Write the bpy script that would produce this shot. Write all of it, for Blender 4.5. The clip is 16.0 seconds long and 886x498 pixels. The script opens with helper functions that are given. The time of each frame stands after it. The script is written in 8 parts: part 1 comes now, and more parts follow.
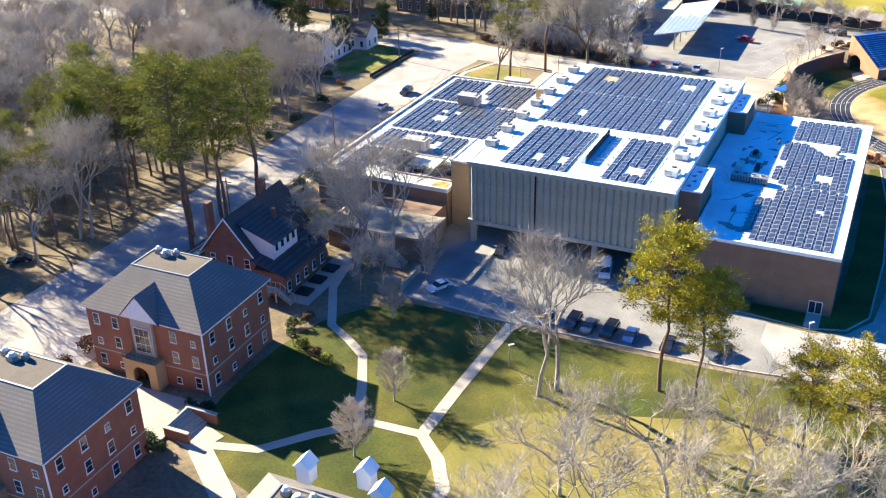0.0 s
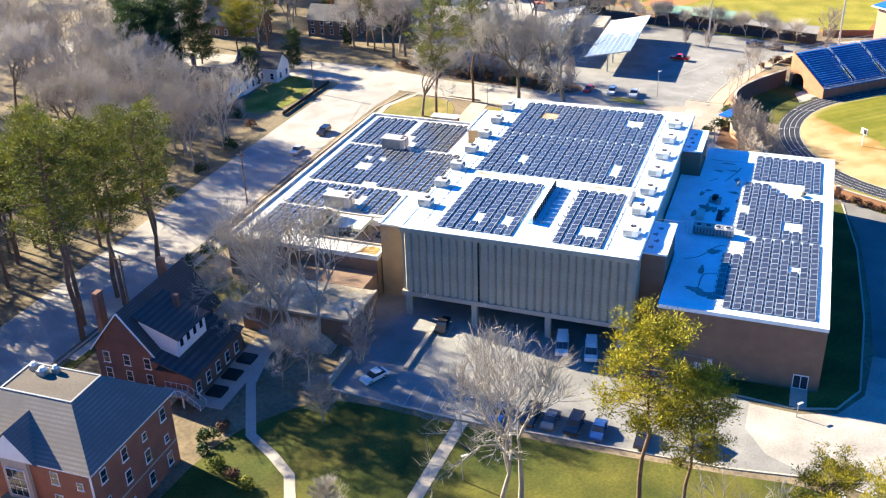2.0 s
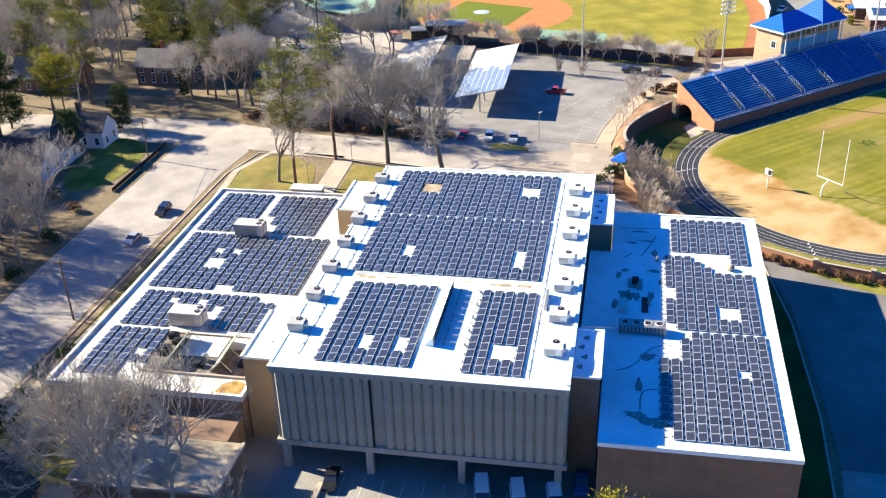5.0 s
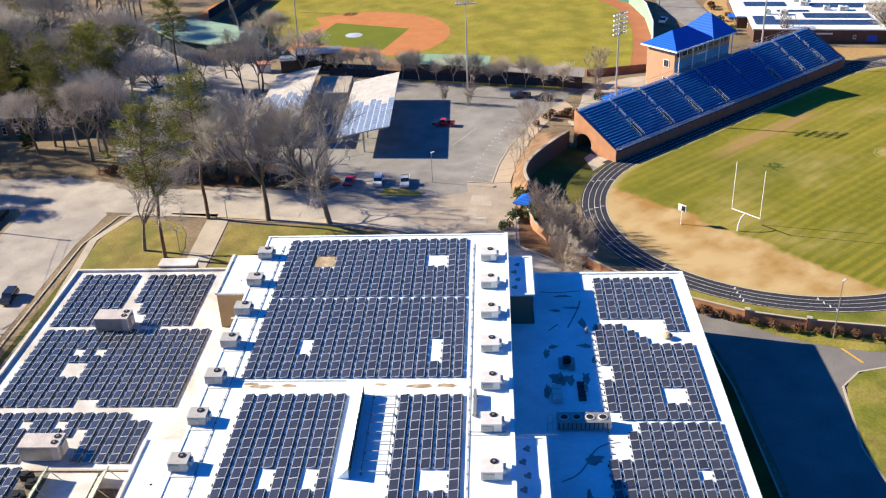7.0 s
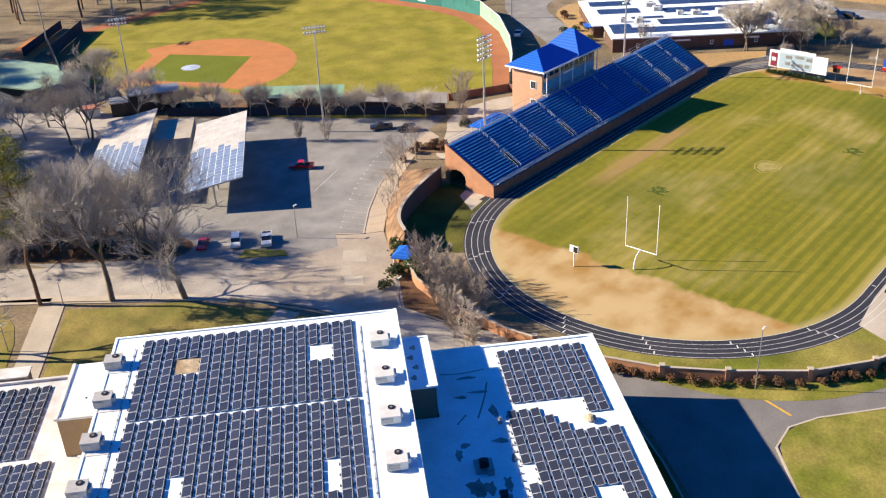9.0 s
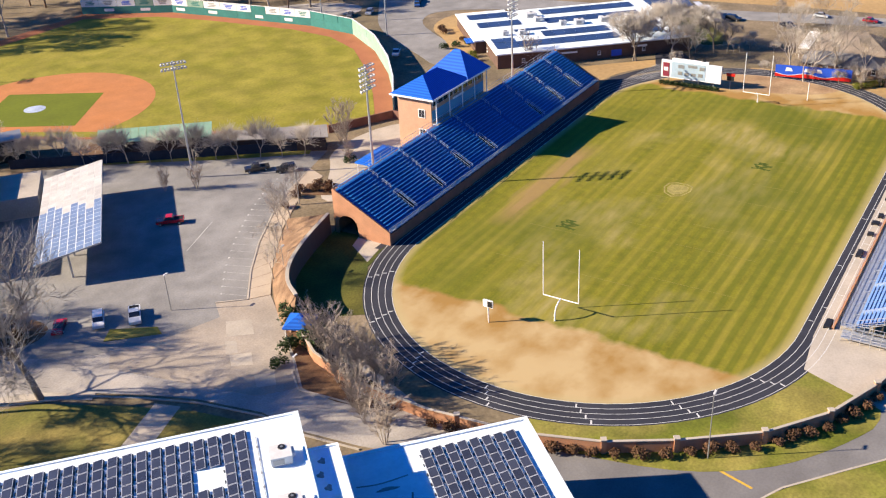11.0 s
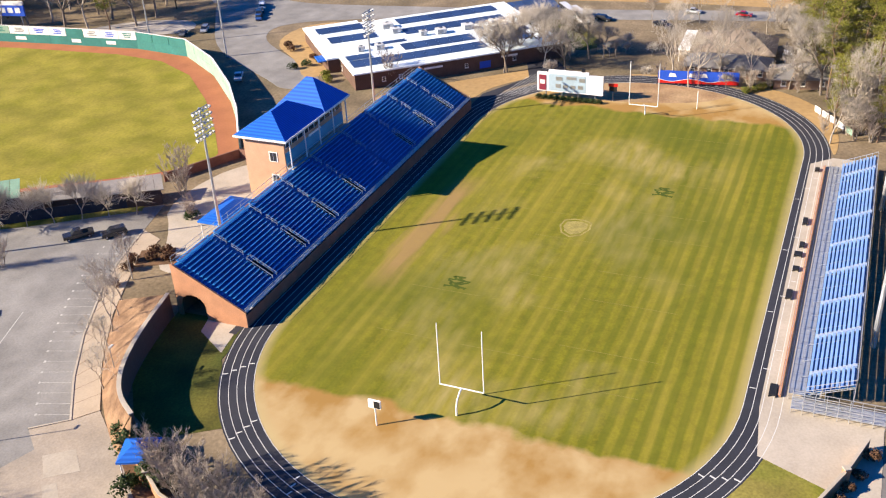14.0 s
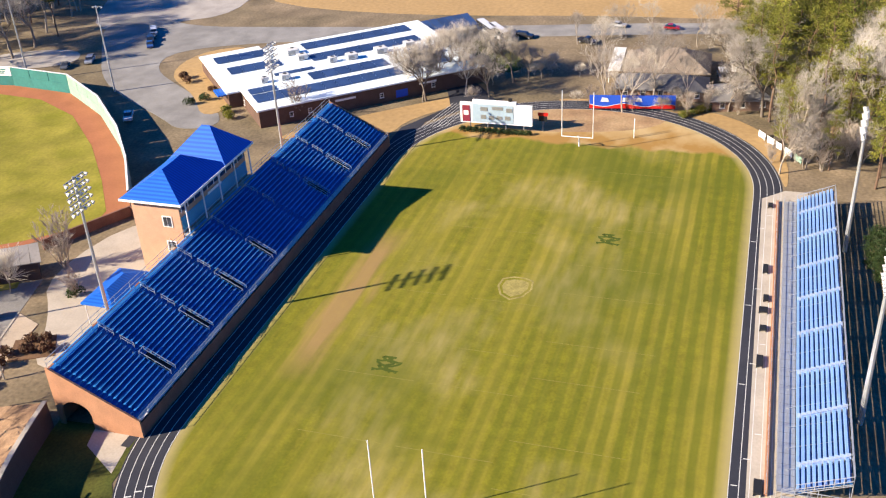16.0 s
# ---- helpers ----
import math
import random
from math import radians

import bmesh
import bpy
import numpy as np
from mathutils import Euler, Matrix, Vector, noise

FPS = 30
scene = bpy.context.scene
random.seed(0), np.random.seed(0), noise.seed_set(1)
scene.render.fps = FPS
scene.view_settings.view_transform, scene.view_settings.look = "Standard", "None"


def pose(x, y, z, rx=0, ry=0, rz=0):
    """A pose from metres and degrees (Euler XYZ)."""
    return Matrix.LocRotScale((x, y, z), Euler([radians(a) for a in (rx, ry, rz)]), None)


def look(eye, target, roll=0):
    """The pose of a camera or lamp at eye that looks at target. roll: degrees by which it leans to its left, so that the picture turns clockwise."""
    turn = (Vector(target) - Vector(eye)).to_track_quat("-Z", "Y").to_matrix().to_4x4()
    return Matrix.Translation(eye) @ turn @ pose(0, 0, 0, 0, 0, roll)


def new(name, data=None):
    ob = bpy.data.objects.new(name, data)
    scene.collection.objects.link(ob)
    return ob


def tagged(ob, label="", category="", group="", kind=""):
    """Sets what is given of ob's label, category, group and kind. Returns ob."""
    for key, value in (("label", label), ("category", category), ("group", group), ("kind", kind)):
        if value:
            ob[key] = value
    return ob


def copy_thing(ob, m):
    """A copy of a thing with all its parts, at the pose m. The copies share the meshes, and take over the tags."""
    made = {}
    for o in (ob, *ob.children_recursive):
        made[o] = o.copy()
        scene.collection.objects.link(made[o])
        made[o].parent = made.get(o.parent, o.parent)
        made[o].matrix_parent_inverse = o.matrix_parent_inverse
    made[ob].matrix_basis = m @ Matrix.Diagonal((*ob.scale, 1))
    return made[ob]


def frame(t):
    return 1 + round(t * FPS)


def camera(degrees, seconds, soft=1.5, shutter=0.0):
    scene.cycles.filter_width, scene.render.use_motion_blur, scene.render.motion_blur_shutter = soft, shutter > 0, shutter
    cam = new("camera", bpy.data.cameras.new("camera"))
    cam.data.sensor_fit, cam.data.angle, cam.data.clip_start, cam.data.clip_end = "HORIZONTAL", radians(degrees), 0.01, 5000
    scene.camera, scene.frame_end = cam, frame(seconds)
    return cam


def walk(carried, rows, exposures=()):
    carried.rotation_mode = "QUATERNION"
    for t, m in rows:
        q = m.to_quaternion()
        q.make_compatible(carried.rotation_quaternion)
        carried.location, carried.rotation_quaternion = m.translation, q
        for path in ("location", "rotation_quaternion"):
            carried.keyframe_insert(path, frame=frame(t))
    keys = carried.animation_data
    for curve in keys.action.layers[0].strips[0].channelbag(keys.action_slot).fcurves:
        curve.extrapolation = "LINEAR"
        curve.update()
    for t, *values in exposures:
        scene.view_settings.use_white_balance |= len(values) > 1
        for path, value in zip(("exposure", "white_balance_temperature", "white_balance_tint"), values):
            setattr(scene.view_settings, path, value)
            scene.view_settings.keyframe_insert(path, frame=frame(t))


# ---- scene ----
cam = camera(48.2, 16.0, soft=1.2)
PATH = [
    (0, (0.278, 1.849, 86.424), (0.874, 3.522, 85.504), -1.3),
    (0.5, (1.986, 8.04, 86.459), (2.615, 9.7, 85.539), -1.3),
    (1, (3.999, 14.276, 86.601), (4.663, 15.923, 85.681), -1.4),
    (1.5, (6.117, 20.559, 86.808), (6.818, 22.191, 85.888), -1.5),
    (2, (8.149, 26.606, 86.964), (8.89, 28.219, 86.043), -1.7),
    (2.5, (10.156, 32.327, 87.02), (10.939, 33.92, 86.098), -1.7),
    (3, (12.357, 37.799, 87.004), (13.182, 39.371, 86.082), -1.8),
    (3.5, (14.571, 43.139, 87.138), (15.437, 44.689, 86.217), -1.9),
    (4, (16.902, 48.492, 87.414), (17.809, 50.017, 86.491), -2.0),
    (6.5, (30.455, 75.342, 88.974), (31.579, 76.709, 88.042), -2.2),
    (7, (33.476, 80.622, 89.114), (34.657, 81.939, 88.18), -2.3),
    (7.5, (36.667, 85.773, 89.344), (37.909, 87.029, 88.407), -2.4),
    (8, (39.851, 90.655, 89.544), (41.15, 91.85, 88.603), -2.4),
    (8.5, (43.346, 95.214, 89.75), (44.684, 96.364, 88.808), -2.5),
    (9, (46.944, 99.433, 89.846), (48.323, 100.531, 88.901), -2.7),
    (11.5, (67.971, 118.728, 88.404), (69.512, 119.57, 87.447), -3.0),
    (12, (72.352, 121.813, 87.957), (73.917, 122.603, 86.993), -2.9),
    (12.5, (76.911, 124.455, 87.21), (78.493, 125.204, 86.243), -3.0),
    (13, (81.604, 126.85, 86.439), (83.199, 127.566, 85.467), -3.0),
    (13.5, (86.676, 129.072, 85.823), (88.286, 129.748, 84.847), -3.1),
    (14, (91.949, 131.187, 85.535), (93.57, 131.83, 84.556), -3.3),
    (14.5, (97.424, 133.388, 85.423), (99.057, 133.994, 84.44), -3.3),
    (15, (103.024, 135.492, 85.415), (104.669, 136.056, 84.429), -3.4),
    (15.5, (108.61, 137.648, 85.404), (110.267, 138.173, 84.414), -3.4),
    (16, (114.136, 139.865, 85.428), (115.803, 140.35, 84.434), -3.4),
]
walk(cam, [(t, look(eye, target, roll)) for t, eye, target, roll in PATH], [(0.0, 2.02, 6550, 10), (3.5, 1.95, 6550, 11), (6.5, 1.26, 6650, 14), (7.5, 1.14, 6750, 15), (9.0, 1.14, 6800, 17), (11.5, 1.2, 6700, 19), (16.0, 1.25, 6650, 18)])

# ---------- world, sun, exposure ----------
SUN_DIR = Vector((-0.46, 0.764, 0.452)).normalized()
world = bpy.data.worlds.new("world")
scene.world = world
world.use_nodes = True
wn = world.node_tree.nodes
sky = wn.new("ShaderNodeTexSky")
sky.sky_type = "NISHITA"
sky.sun_disc = False
sky.sun_elevation = radians(27.0)
sky.sun_rotation = radians(-31.0)
sky.air_density, sky.dust_density, sky.ozone_density = 1.0, 0.3, 3.0
wn["Background"].inputs["Strength"].default_value = 0.047
deep = wn.new("ShaderNodeMix")
deep.data_type, deep.blend_type = "RGBA", "MULTIPLY"
deep.inputs[0].default_value, deep.inputs[7].default_value = 1.0, (0.01, 0.62, 1.46, 1)
world.node_tree.links.new(sky.outputs["Color"], deep.inputs[6])
world.node_tree.links.new(deep.outputs[2], wn["Background"].inputs["Color"])
sun = new("sun", bpy.data.lights.new("sun", "SUN"))
sun.data.energy, sun.data.angle, sun.data.color = 5.0, radians(0.55), (1.0, 0.91, 0.68)
sun.matrix_world = look(SUN_DIR * 300, (0, 0, 0))

# ---------- materials ----------
def material(name, base, rough=0.8, vary=0.15, scale=0.3, fine=4.0, metal=0.0, second=None, second_scale=0.08, second_amount=0.5, bump=0.0, per_object=0.0, sharp=0.12, spec=0.3, local=False):
    """A surface with variation at two scales: fine grain and broad patches, optionally towards a second colour."""
    m = bpy.data.materials.new(name)
    m.use_nodes = True
    t = m.node_tree
    n, l = t.nodes, t.links
    b = n["Principled BSDF"]
    b.inputs["Roughness"].default_value, b.inputs["Metallic"].default_value = rough, metal
    b.inputs["Specular IOR Level"].default_value = spec
    if local:
        co = n.new("ShaderNodeTexCoord").outputs["Object"]
    else:
        co = n.new("ShaderNodeNewGeometry").outputs["Position"]
    def noise_at(s, detail=4.0):
        k = n.new("ShaderNodeTexNoise")
        k.inputs["Scale"].default_value, k.inputs["Detail"].default_value = s, detail
        l.new(co, k.inputs["Vector"])
        return k.outputs["Fac"]
    def mix(mode, fac, a, c):
        k = n.new("ShaderNodeMix")
        k.data_type, k.blend_type = "RGBA", mode
        for i, v in ((0, fac), (6, a), (7, c)):
            if hasattr(v, "is_linked"):
                l.new(v, k.inputs[i])
            else:
                k.inputs[i].default_value = v if i == 0 else (*v, 1)
        return k.outputs[2]
    def ramp(v, a, c, lo=0.0, hi=1.0):
        k = n.new("ShaderNodeMapRange")
        l.new(v, k.inputs["Value"])
        for key, q in (("From Min", a), ("From Max", c), ("To Min", lo), ("To Max", hi)):
            k.inputs[key].default_value = q
        return k.outputs["Result"]
    col = base
    if second:
        f = ramp(noise_at(second_scale, 5.0), 0.5 - sharp, 0.5 + sharp, 0.0, second_amount)
        col = mix("MIX", f, base, second)
    def grey(v):
        k = n.new("ShaderNodeCombineColor")
        for i in range(3):
            l.new(v, k.inputs[i])
        return k.outputs["Color"]
    col = mix("MULTIPLY", 1.0, col, grey(ramp(noise_at(scale), 0.25, 0.75, 1 - vary, 1 + vary)))
    col = mix("MULTIPLY", 1.0, col, grey(ramp(noise_at(fine, 2.0), 0.25, 0.75, 1 - 0.7 * vary, 1 + 0.7 * vary)))
    if per_object:
        oi = n.new("ShaderNodeObjectInfo")
        col = mix("MULTIPLY", 1.0, col, grey(ramp(oi.outputs["Random"], 0, 1, 1 - per_object, 1 + per_object)))
    l.new(col, b.inputs["Base Color"])
    if bump:
        k = n.new("ShaderNodeBump")
        k.inputs["Strength"].default_value, k.inputs["Distance"].default_value = bump, 0.1
        l.new(noise_at(fine), k.inputs["Height"])
        l.new(k.outputs["Normal"], b.inputs["Normal"])
    return m


def striped(name, a, c, axis, width, rough=0.7, soft=0.2, metal=0.0, vary=0.1):
    """Bands of two colours along one axis of the object, as ribs, seams or siding courses."""
    m = material(name, a, rough, vary, local=True, metal=metal)
    t = m.node_tree
    n, l = t.nodes, t.links
    b = n["Principled BSDF"]
    was = b.inputs["Base Color"].links[0].from_socket
    w = n.new("ShaderNodeTexWave")
    w.bands_direction = axis
    w.inputs["Scale"].default_value = 0.314 / width
    w.inputs["Distortion"].default_value = 0.0
    l.new(n.new("ShaderNodeTexCoord").outputs["Object"], w.inputs["Vector"])
    r = n.new("ShaderNodeMapRange")
    l.new(w.outputs["Fac"], r.inputs["Value"])
    r.inputs["From Min"].default_value, r.inputs["From Max"].default_value = 0.5 - soft, 0.5 + soft
    k = n.new("ShaderNodeMix")
    k.data_type = "RGBA"
    l.new(r.outputs["Result"], k.inputs[0])
    l.new(was, k.inputs[6])
    k.inputs[7].default_value = (*c, 1)
    l.new(k.outputs[2], b.inputs["Base Color"])
    return m


GROUND = material("ground_litter", (0.22, 0.165, 0.105), 0.95, 0.4, 0.12, 1.5, second=(0.10, 0.085, 0.045), second_scale=0.035, second_amount=0.5)
# Missing tree shade is put into this darkened copy of the sunny lawn.
SHADELAWN = material("lawn", (0.046, 0.060, 0.008), 0.95, 0.4, 0.15, 2.5, second=(0.17, 0.135, 0.022), second_scale=0.07, second_amount=0.5)
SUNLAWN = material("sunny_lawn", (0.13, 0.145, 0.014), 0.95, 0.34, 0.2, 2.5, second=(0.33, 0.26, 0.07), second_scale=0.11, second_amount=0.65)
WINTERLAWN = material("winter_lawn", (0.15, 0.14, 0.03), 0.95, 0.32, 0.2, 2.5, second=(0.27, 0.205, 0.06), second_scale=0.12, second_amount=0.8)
# Tone partly lowered for the broken shade under bare trees.
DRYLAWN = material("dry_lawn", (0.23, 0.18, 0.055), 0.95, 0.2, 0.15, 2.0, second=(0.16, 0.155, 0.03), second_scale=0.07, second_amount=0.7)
PARKGRASS = material("straw_field", (0.42, 0.27, 0.12), 0.95, 0.2, 0.04, 0.8, second=(0.32, 0.21, 0.09), second_scale=0.02)
ASPHALT = material("old_asphalt", (0.33, 0.30, 0.275), 0.9, 0.18, 0.2, 3.0, second=(0.42, 0.38, 0.345), second_scale=0.05, second_amount=0.7)
DARKASPHALT = material("grey_asphalt", (0.215, 0.205, 0.196), 0.9, 0.18, 0.2, 3.0, second=(0.29, 0.277, 0.262), second_scale=0.05, second_amount=0.7)
PALEASPHALT = material("sunbleached_asphalt", (0.32, 0.29, 0.262), 0.9, 0.2, 0.2, 3.0, second=(0.43, 0.385, 0.34), second_scale=0.05, second_amount=0.7)
DRIVEASPHALT = material("dark_asphalt", (0.17, 0.16, 0.155), 0.9, 0.14, 0.2, 3.0, second=(0.22, 0.21, 0.20), second_scale=0.05, second_amount=0.7)
WALKTAN = material("tan_concrete", (0.47, 0.375, 0.28), 0.9, 0.1, 0.25, 3.0, second=(0.40, 0.32, 0.24), second_scale=0.12)
APRONTAN = material("worn_concrete", (0.41, 0.34, 0.27), 0.9, 0.18, 0.2, 3.0, second=(0.29, 0.25, 0.21), second_scale=0.13, second_amount=0.8, sharp=0.2)
CONCRETE = material("concrete", (0.46, 0.40, 0.33), 0.9, 0.12, 0.25, 3.0, second=(0.36, 0.31, 0.25), second_scale=0.1)
WALLCONC = material("weathered_concrete", (0.42, 0.39, 0.31), 0.85, 0.16, 0.5, 3.0, second=(0.33, 0.30, 0.24), second_scale=0.25, local=True)
BANK = material("dry_mulch", (0.19, 0.11, 0.065), 0.95, 0.35, 0.4, 3.0, second=(0.27, 0.175, 0.105), second_scale=0.2)
MULCH = material("mulch", (0.12, 0.065, 0.035), 0.95, 0.35, 0.5, 4.0, second=(0.2, 0.12, 0.07), second_scale=0.15)
BRICK = material("red_brick", (0.30, 0.125, 0.075), 0.85, 0.2, 0.6, 5.0, second=(0.24, 0.095, 0.06), second_scale=0.3, local=True)
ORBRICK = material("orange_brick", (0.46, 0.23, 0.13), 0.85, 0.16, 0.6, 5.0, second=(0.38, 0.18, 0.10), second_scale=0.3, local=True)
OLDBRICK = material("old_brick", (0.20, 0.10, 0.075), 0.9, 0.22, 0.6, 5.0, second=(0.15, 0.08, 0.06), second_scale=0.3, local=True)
# Brick with shade put into its colour, for walls facing away from the sun.
SHADEBRICK = material("shade_darkened_brick", (0.13, 0.075, 0.055), 0.9, 0.2, 0.6, 5.0, second=(0.09, 0.06, 0.045), second_scale=0.3, local=True)
SALMONBRICK = material("salmon_brick", (0.52, 0.31, 0.20), 0.85, 0.14, 0.6, 5.0, second=(0.46, 0.26, 0.165), second_scale=0.3, local=True)
BROWNBRICK = material("brown_brick", (0.23, 0.15, 0.105), 0.85, 0.16, 0.6, 5.0, second=(0.19, 0.115, 0.08), second_scale=0.3, local=True)
TANBRICK = material("tan_brick", (0.40, 0.27, 0.15), 0.85, 0.14, 0.6, 5.0, second=(0.33, 0.22, 0.12), second_scale=0.3, local=True)
# The blue of skylit shade is put into this white sheet's base tint.
MEMBRANE = material("blue_tinted_membrane", (0.80, 0.90, 0.95), 0.7, 0.07, 0.3, 2.0, second=(0.66, 0.68, 0.68), second_scale=0.16, second_amount=0.45, local=True)
DIRTYMEMBRANE = material("dirty_membrane", (0.66, 0.66, 0.66), 0.75, 0.10, 0.4, 2.5, second=(0.43, 0.39, 0.34), second_scale=0.22, second_amount=0.7, local=True)
DRIPSTAIN = material("drip_stain", (0.24, 0.23, 0.20), 0.9, 0.4, 0.8, 4.0)
SILT = material("brown_silt", (0.46, 0.36, 0.24), 0.95, 0.35, 0.8, 3.0, second=(0.22, 0.15, 0.09), second_scale=0.5, second_amount=0.7)
GRAVELROOF = material("gravel_roof", (0.40, 0.35, 0.28), 0.95, 0.3, 0.5, 3.0, second=(0.25, 0.21, 0.15), second_scale=0.18, second_amount=0.8)
UNITGREY = material("weathered_casing", (0.42, 0.41, 0.40), 0.5, 0.14, 0.8, 4.0, local=True)
AHUM = material("dusty_casing", (0.52, 0.48, 0.46), 0.6, 0.18, 0.6, 4.0, local=True)
SCREENM = material("pale_green_sheet", (0.42, 0.46, 0.36), 0.7, 0.25, 0.8, 4.0, local=True)
# Dark steel; on the panel deflectors it stands for shade in the gaps.
STEEL_AND_SHADE = material("steel_and_gap_shade", (0.05, 0.055, 0.07), 0.6, 0.2, 1.0, 5.0)
STAIN = material("roof_stain", (0.26, 0.24, 0.23), 0.6, 0.35, 0.8, 4.0)
DECKROOF = material("tan_roof_deck", (0.14, 0.115, 0.095), 0.9, 0.2, 0.4, 3.0, second=(0.10, 0.085, 0.07), second_scale=0.2)
WHITE = material("white_paint", (0.80, 0.79, 0.77), 0.5, 0.05, 1.0, 5.0)
OFFWHITE = material("grey_white_metal", (0.62, 0.61, 0.59), 0.5, 0.08, 1.0, 5.0, local=True)
GREY = material("grey_metal", (0.33, 0.33, 0.33), 0.45, 0.1, 1.0, 5.0, metal=0.5)
RAILM = material("dull_aluminium", (0.52, 0.58, 0.62), 0.4, 0.2, 1.0, 5.0, metal=0.5)
GALV = material("galvanised", (0.55, 0.56, 0.57), 0.4, 0.1, 1.0, 5.0, metal=0.6)
BLACK = material("black", (0.02, 0.02, 0.022), 0.5, 0.2, 1.0, 5.0)
DARK = material("dark_opening", (0.015, 0.015, 0.017), 0.9, 0.2, 1.0, 5.0)
GLASS = material("window_glass", (0.03, 0.035, 0.045), 0.08, 0.15, 1.0, 5.0, spec=0.8)
PANEL = material("solar_glass", (0.034, 0.038, 0.054), 0.26, 0.15, 0.5, 3.0, per_object=0.25, spec=0.9)
FRAMEM = material("panel_frame", (0.50, 0.51, 0.54), 0.4, 0.05, 1.0, 5.0, metal=0.3)
DARKSLATE = striped("dark_slate", (0.07, 0.07, 0.075), (0.05, 0.05, 0.055), "Z", 0.35, 0.8, vary=0.25)
SHINGLE = striped("slate_shingle", (0.20, 0.175, 0.16), (0.165, 0.145, 0.13), "Z", 0.35, 0.85, vary=0.2)
TANSHINGLE = material("tan_shingle", (0.25, 0.20, 0.16), 0.9, 0.2, 0.6, 4.0, second=(0.20, 0.155, 0.12), second_scale=0.3, local=True)
GREYSHINGLE = material("grey_shingle", (0.20, 0.19, 0.185), 0.9, 0.2, 0.6, 4.0, second=(0.15, 0.14, 0.14), second_scale=0.3, local=True)
BLUEROOF = striped("blue_seam_metal", (0.012, 0.13, 0.58), (0.008, 0.085, 0.42), "X", 0.6, 0.4, vary=0.08)
BLUESEAT = material("blue_seating", (0.035, 0.27, 0.64), 0.28, 0.1, 0.6, 3.0, per_object=0.08, local=True)
PALEBLUE = material("blue_aluminium", (0.22, 0.38, 0.72), 0.4, 0.1, 0.6, 3.0, per_object=0.06, local=True)
BLUEDECK = material("blue_deck", (0.012, 0.12, 0.36), 0.5, 0.15, 0.6, 3.0, local=True)
TRACK = material("track_rubber", (0.028, 0.030, 0.042), 0.85, 0.15, 0.3, 3.0, second=(0.045, 0.045, 0.055), second_scale=0.1)
CLAY = material("infield_clay", (0.47, 0.18, 0.06), 0.95, 0.12, 0.2, 2.0, second=(0.44, 0.18, 0.07), second_scale=0.08)
WARN = material("warning_track", (0.36, 0.13, 0.06), 0.95, 0.12, 0.2, 2.0, second=(0.30, 0.11, 0.055), second_scale=0.08)
OUTFIELD = material("outfield_turf", (0.18, 0.168, 0.010), 0.95, 0.22, 0.12, 1.4, second=(0.36, 0.29, 0.05), second_scale=0.13, second_amount=0.62, sharp=0.2)
INGRASS = material("infield_turf", (0.125, 0.15, 0.006), 0.95, 0.12, 0.1, 1.0)
GREENWALL = material("green_padding", (0.035, 0.19, 0.17), 0.7, 0.15, 0.3, 2.0, local=True)
PALEGREEN = material("green_mesh", (0.24, 0.37, 0.29), 0.8, 0.15, 0.3, 2.0, local=True)
BARK = material("grey_bark", (0.37, 0.315, 0.26), 0.95, 0.25, 1.5, 8.0, per_object=0.15)
# Twig tones are lifted: sunlight on the crowns is put into the colour.
PALETWIG = material("sunlit_twigs", (0.41, 0.36, 0.30), 0.95, 0.2, 1.0, 6.0, per_object=0.15)
DARKBARK = material("dark_bark", (0.19, 0.155, 0.125), 0.95, 0.25, 1.5, 8.0, per_object=0.15)
DARKTWIG = material("dark_twigs", (0.45, 0.40, 0.34), 0.95, 0.2, 1.0, 6.0, per_object=0.2)
TWIG = material("bare_twigs", (0.37, 0.31, 0.26), 0.95, 0.2, 1.0, 6.0, per_object=0.2)
PINEBARK = material("pine_bark", (0.17, 0.105, 0.07), 0.95, 0.25, 1.5, 8.0, per_object=0.15)
NEEDLE = material("pine_needles", (0.085, 0.102, 0.016), 0.8, 0.4, 0.7, 5.0, per_object=0.25, second=(0.25, 0.235, 0.03), second_scale=0.4, second_amount=0.7)
# Lighter, yellower copy of the pine needles, with sunlight put into its colour.
SUNNEEDLE = material("sunlit_needles", (0.16, 0.172, 0.024), 0.8, 0.35, 0.7, 5.0, per_object=0.2, second=(0.33, 0.30, 0.05), second_scale=0.4, second_amount=0.7)
GOLDNEEDLE = material("golden_needles", (0.36, 0.295, 0.016), 0.8, 0.35, 0.7, 5.0, per_object=0.12, second=(0.13, 0.14, 0.016), second_scale=0.45, second_amount=0.7)
LEAF = material("evergreen_leaves", (0.035, 0.06, 0.016), 0.7, 0.35, 1.0, 6.0, per_object=0.2)
DRYBUSH = material("dormant_shrub", (0.115, 0.06, 0.032), 0.9, 0.3, 1.0, 6.0, per_object=0.2)
YELLOW = material("yellow_line", (0.60, 0.36, 0.05), 0.8, 0.2, 0.5, 4.0)
RED = material("red_paint", (0.55, 0.02, 0.015), 0.3, 0.05, 1.0, 5.0)
NAVY = material("banner_blue", (0.02, 0.09, 0.55), 0.6, 0.08, 0.8, 4.0)
NETTING = material("dark_netting", (0.03, 0.04, 0.06), 0.9, 0.2, 1.0, 5.0)


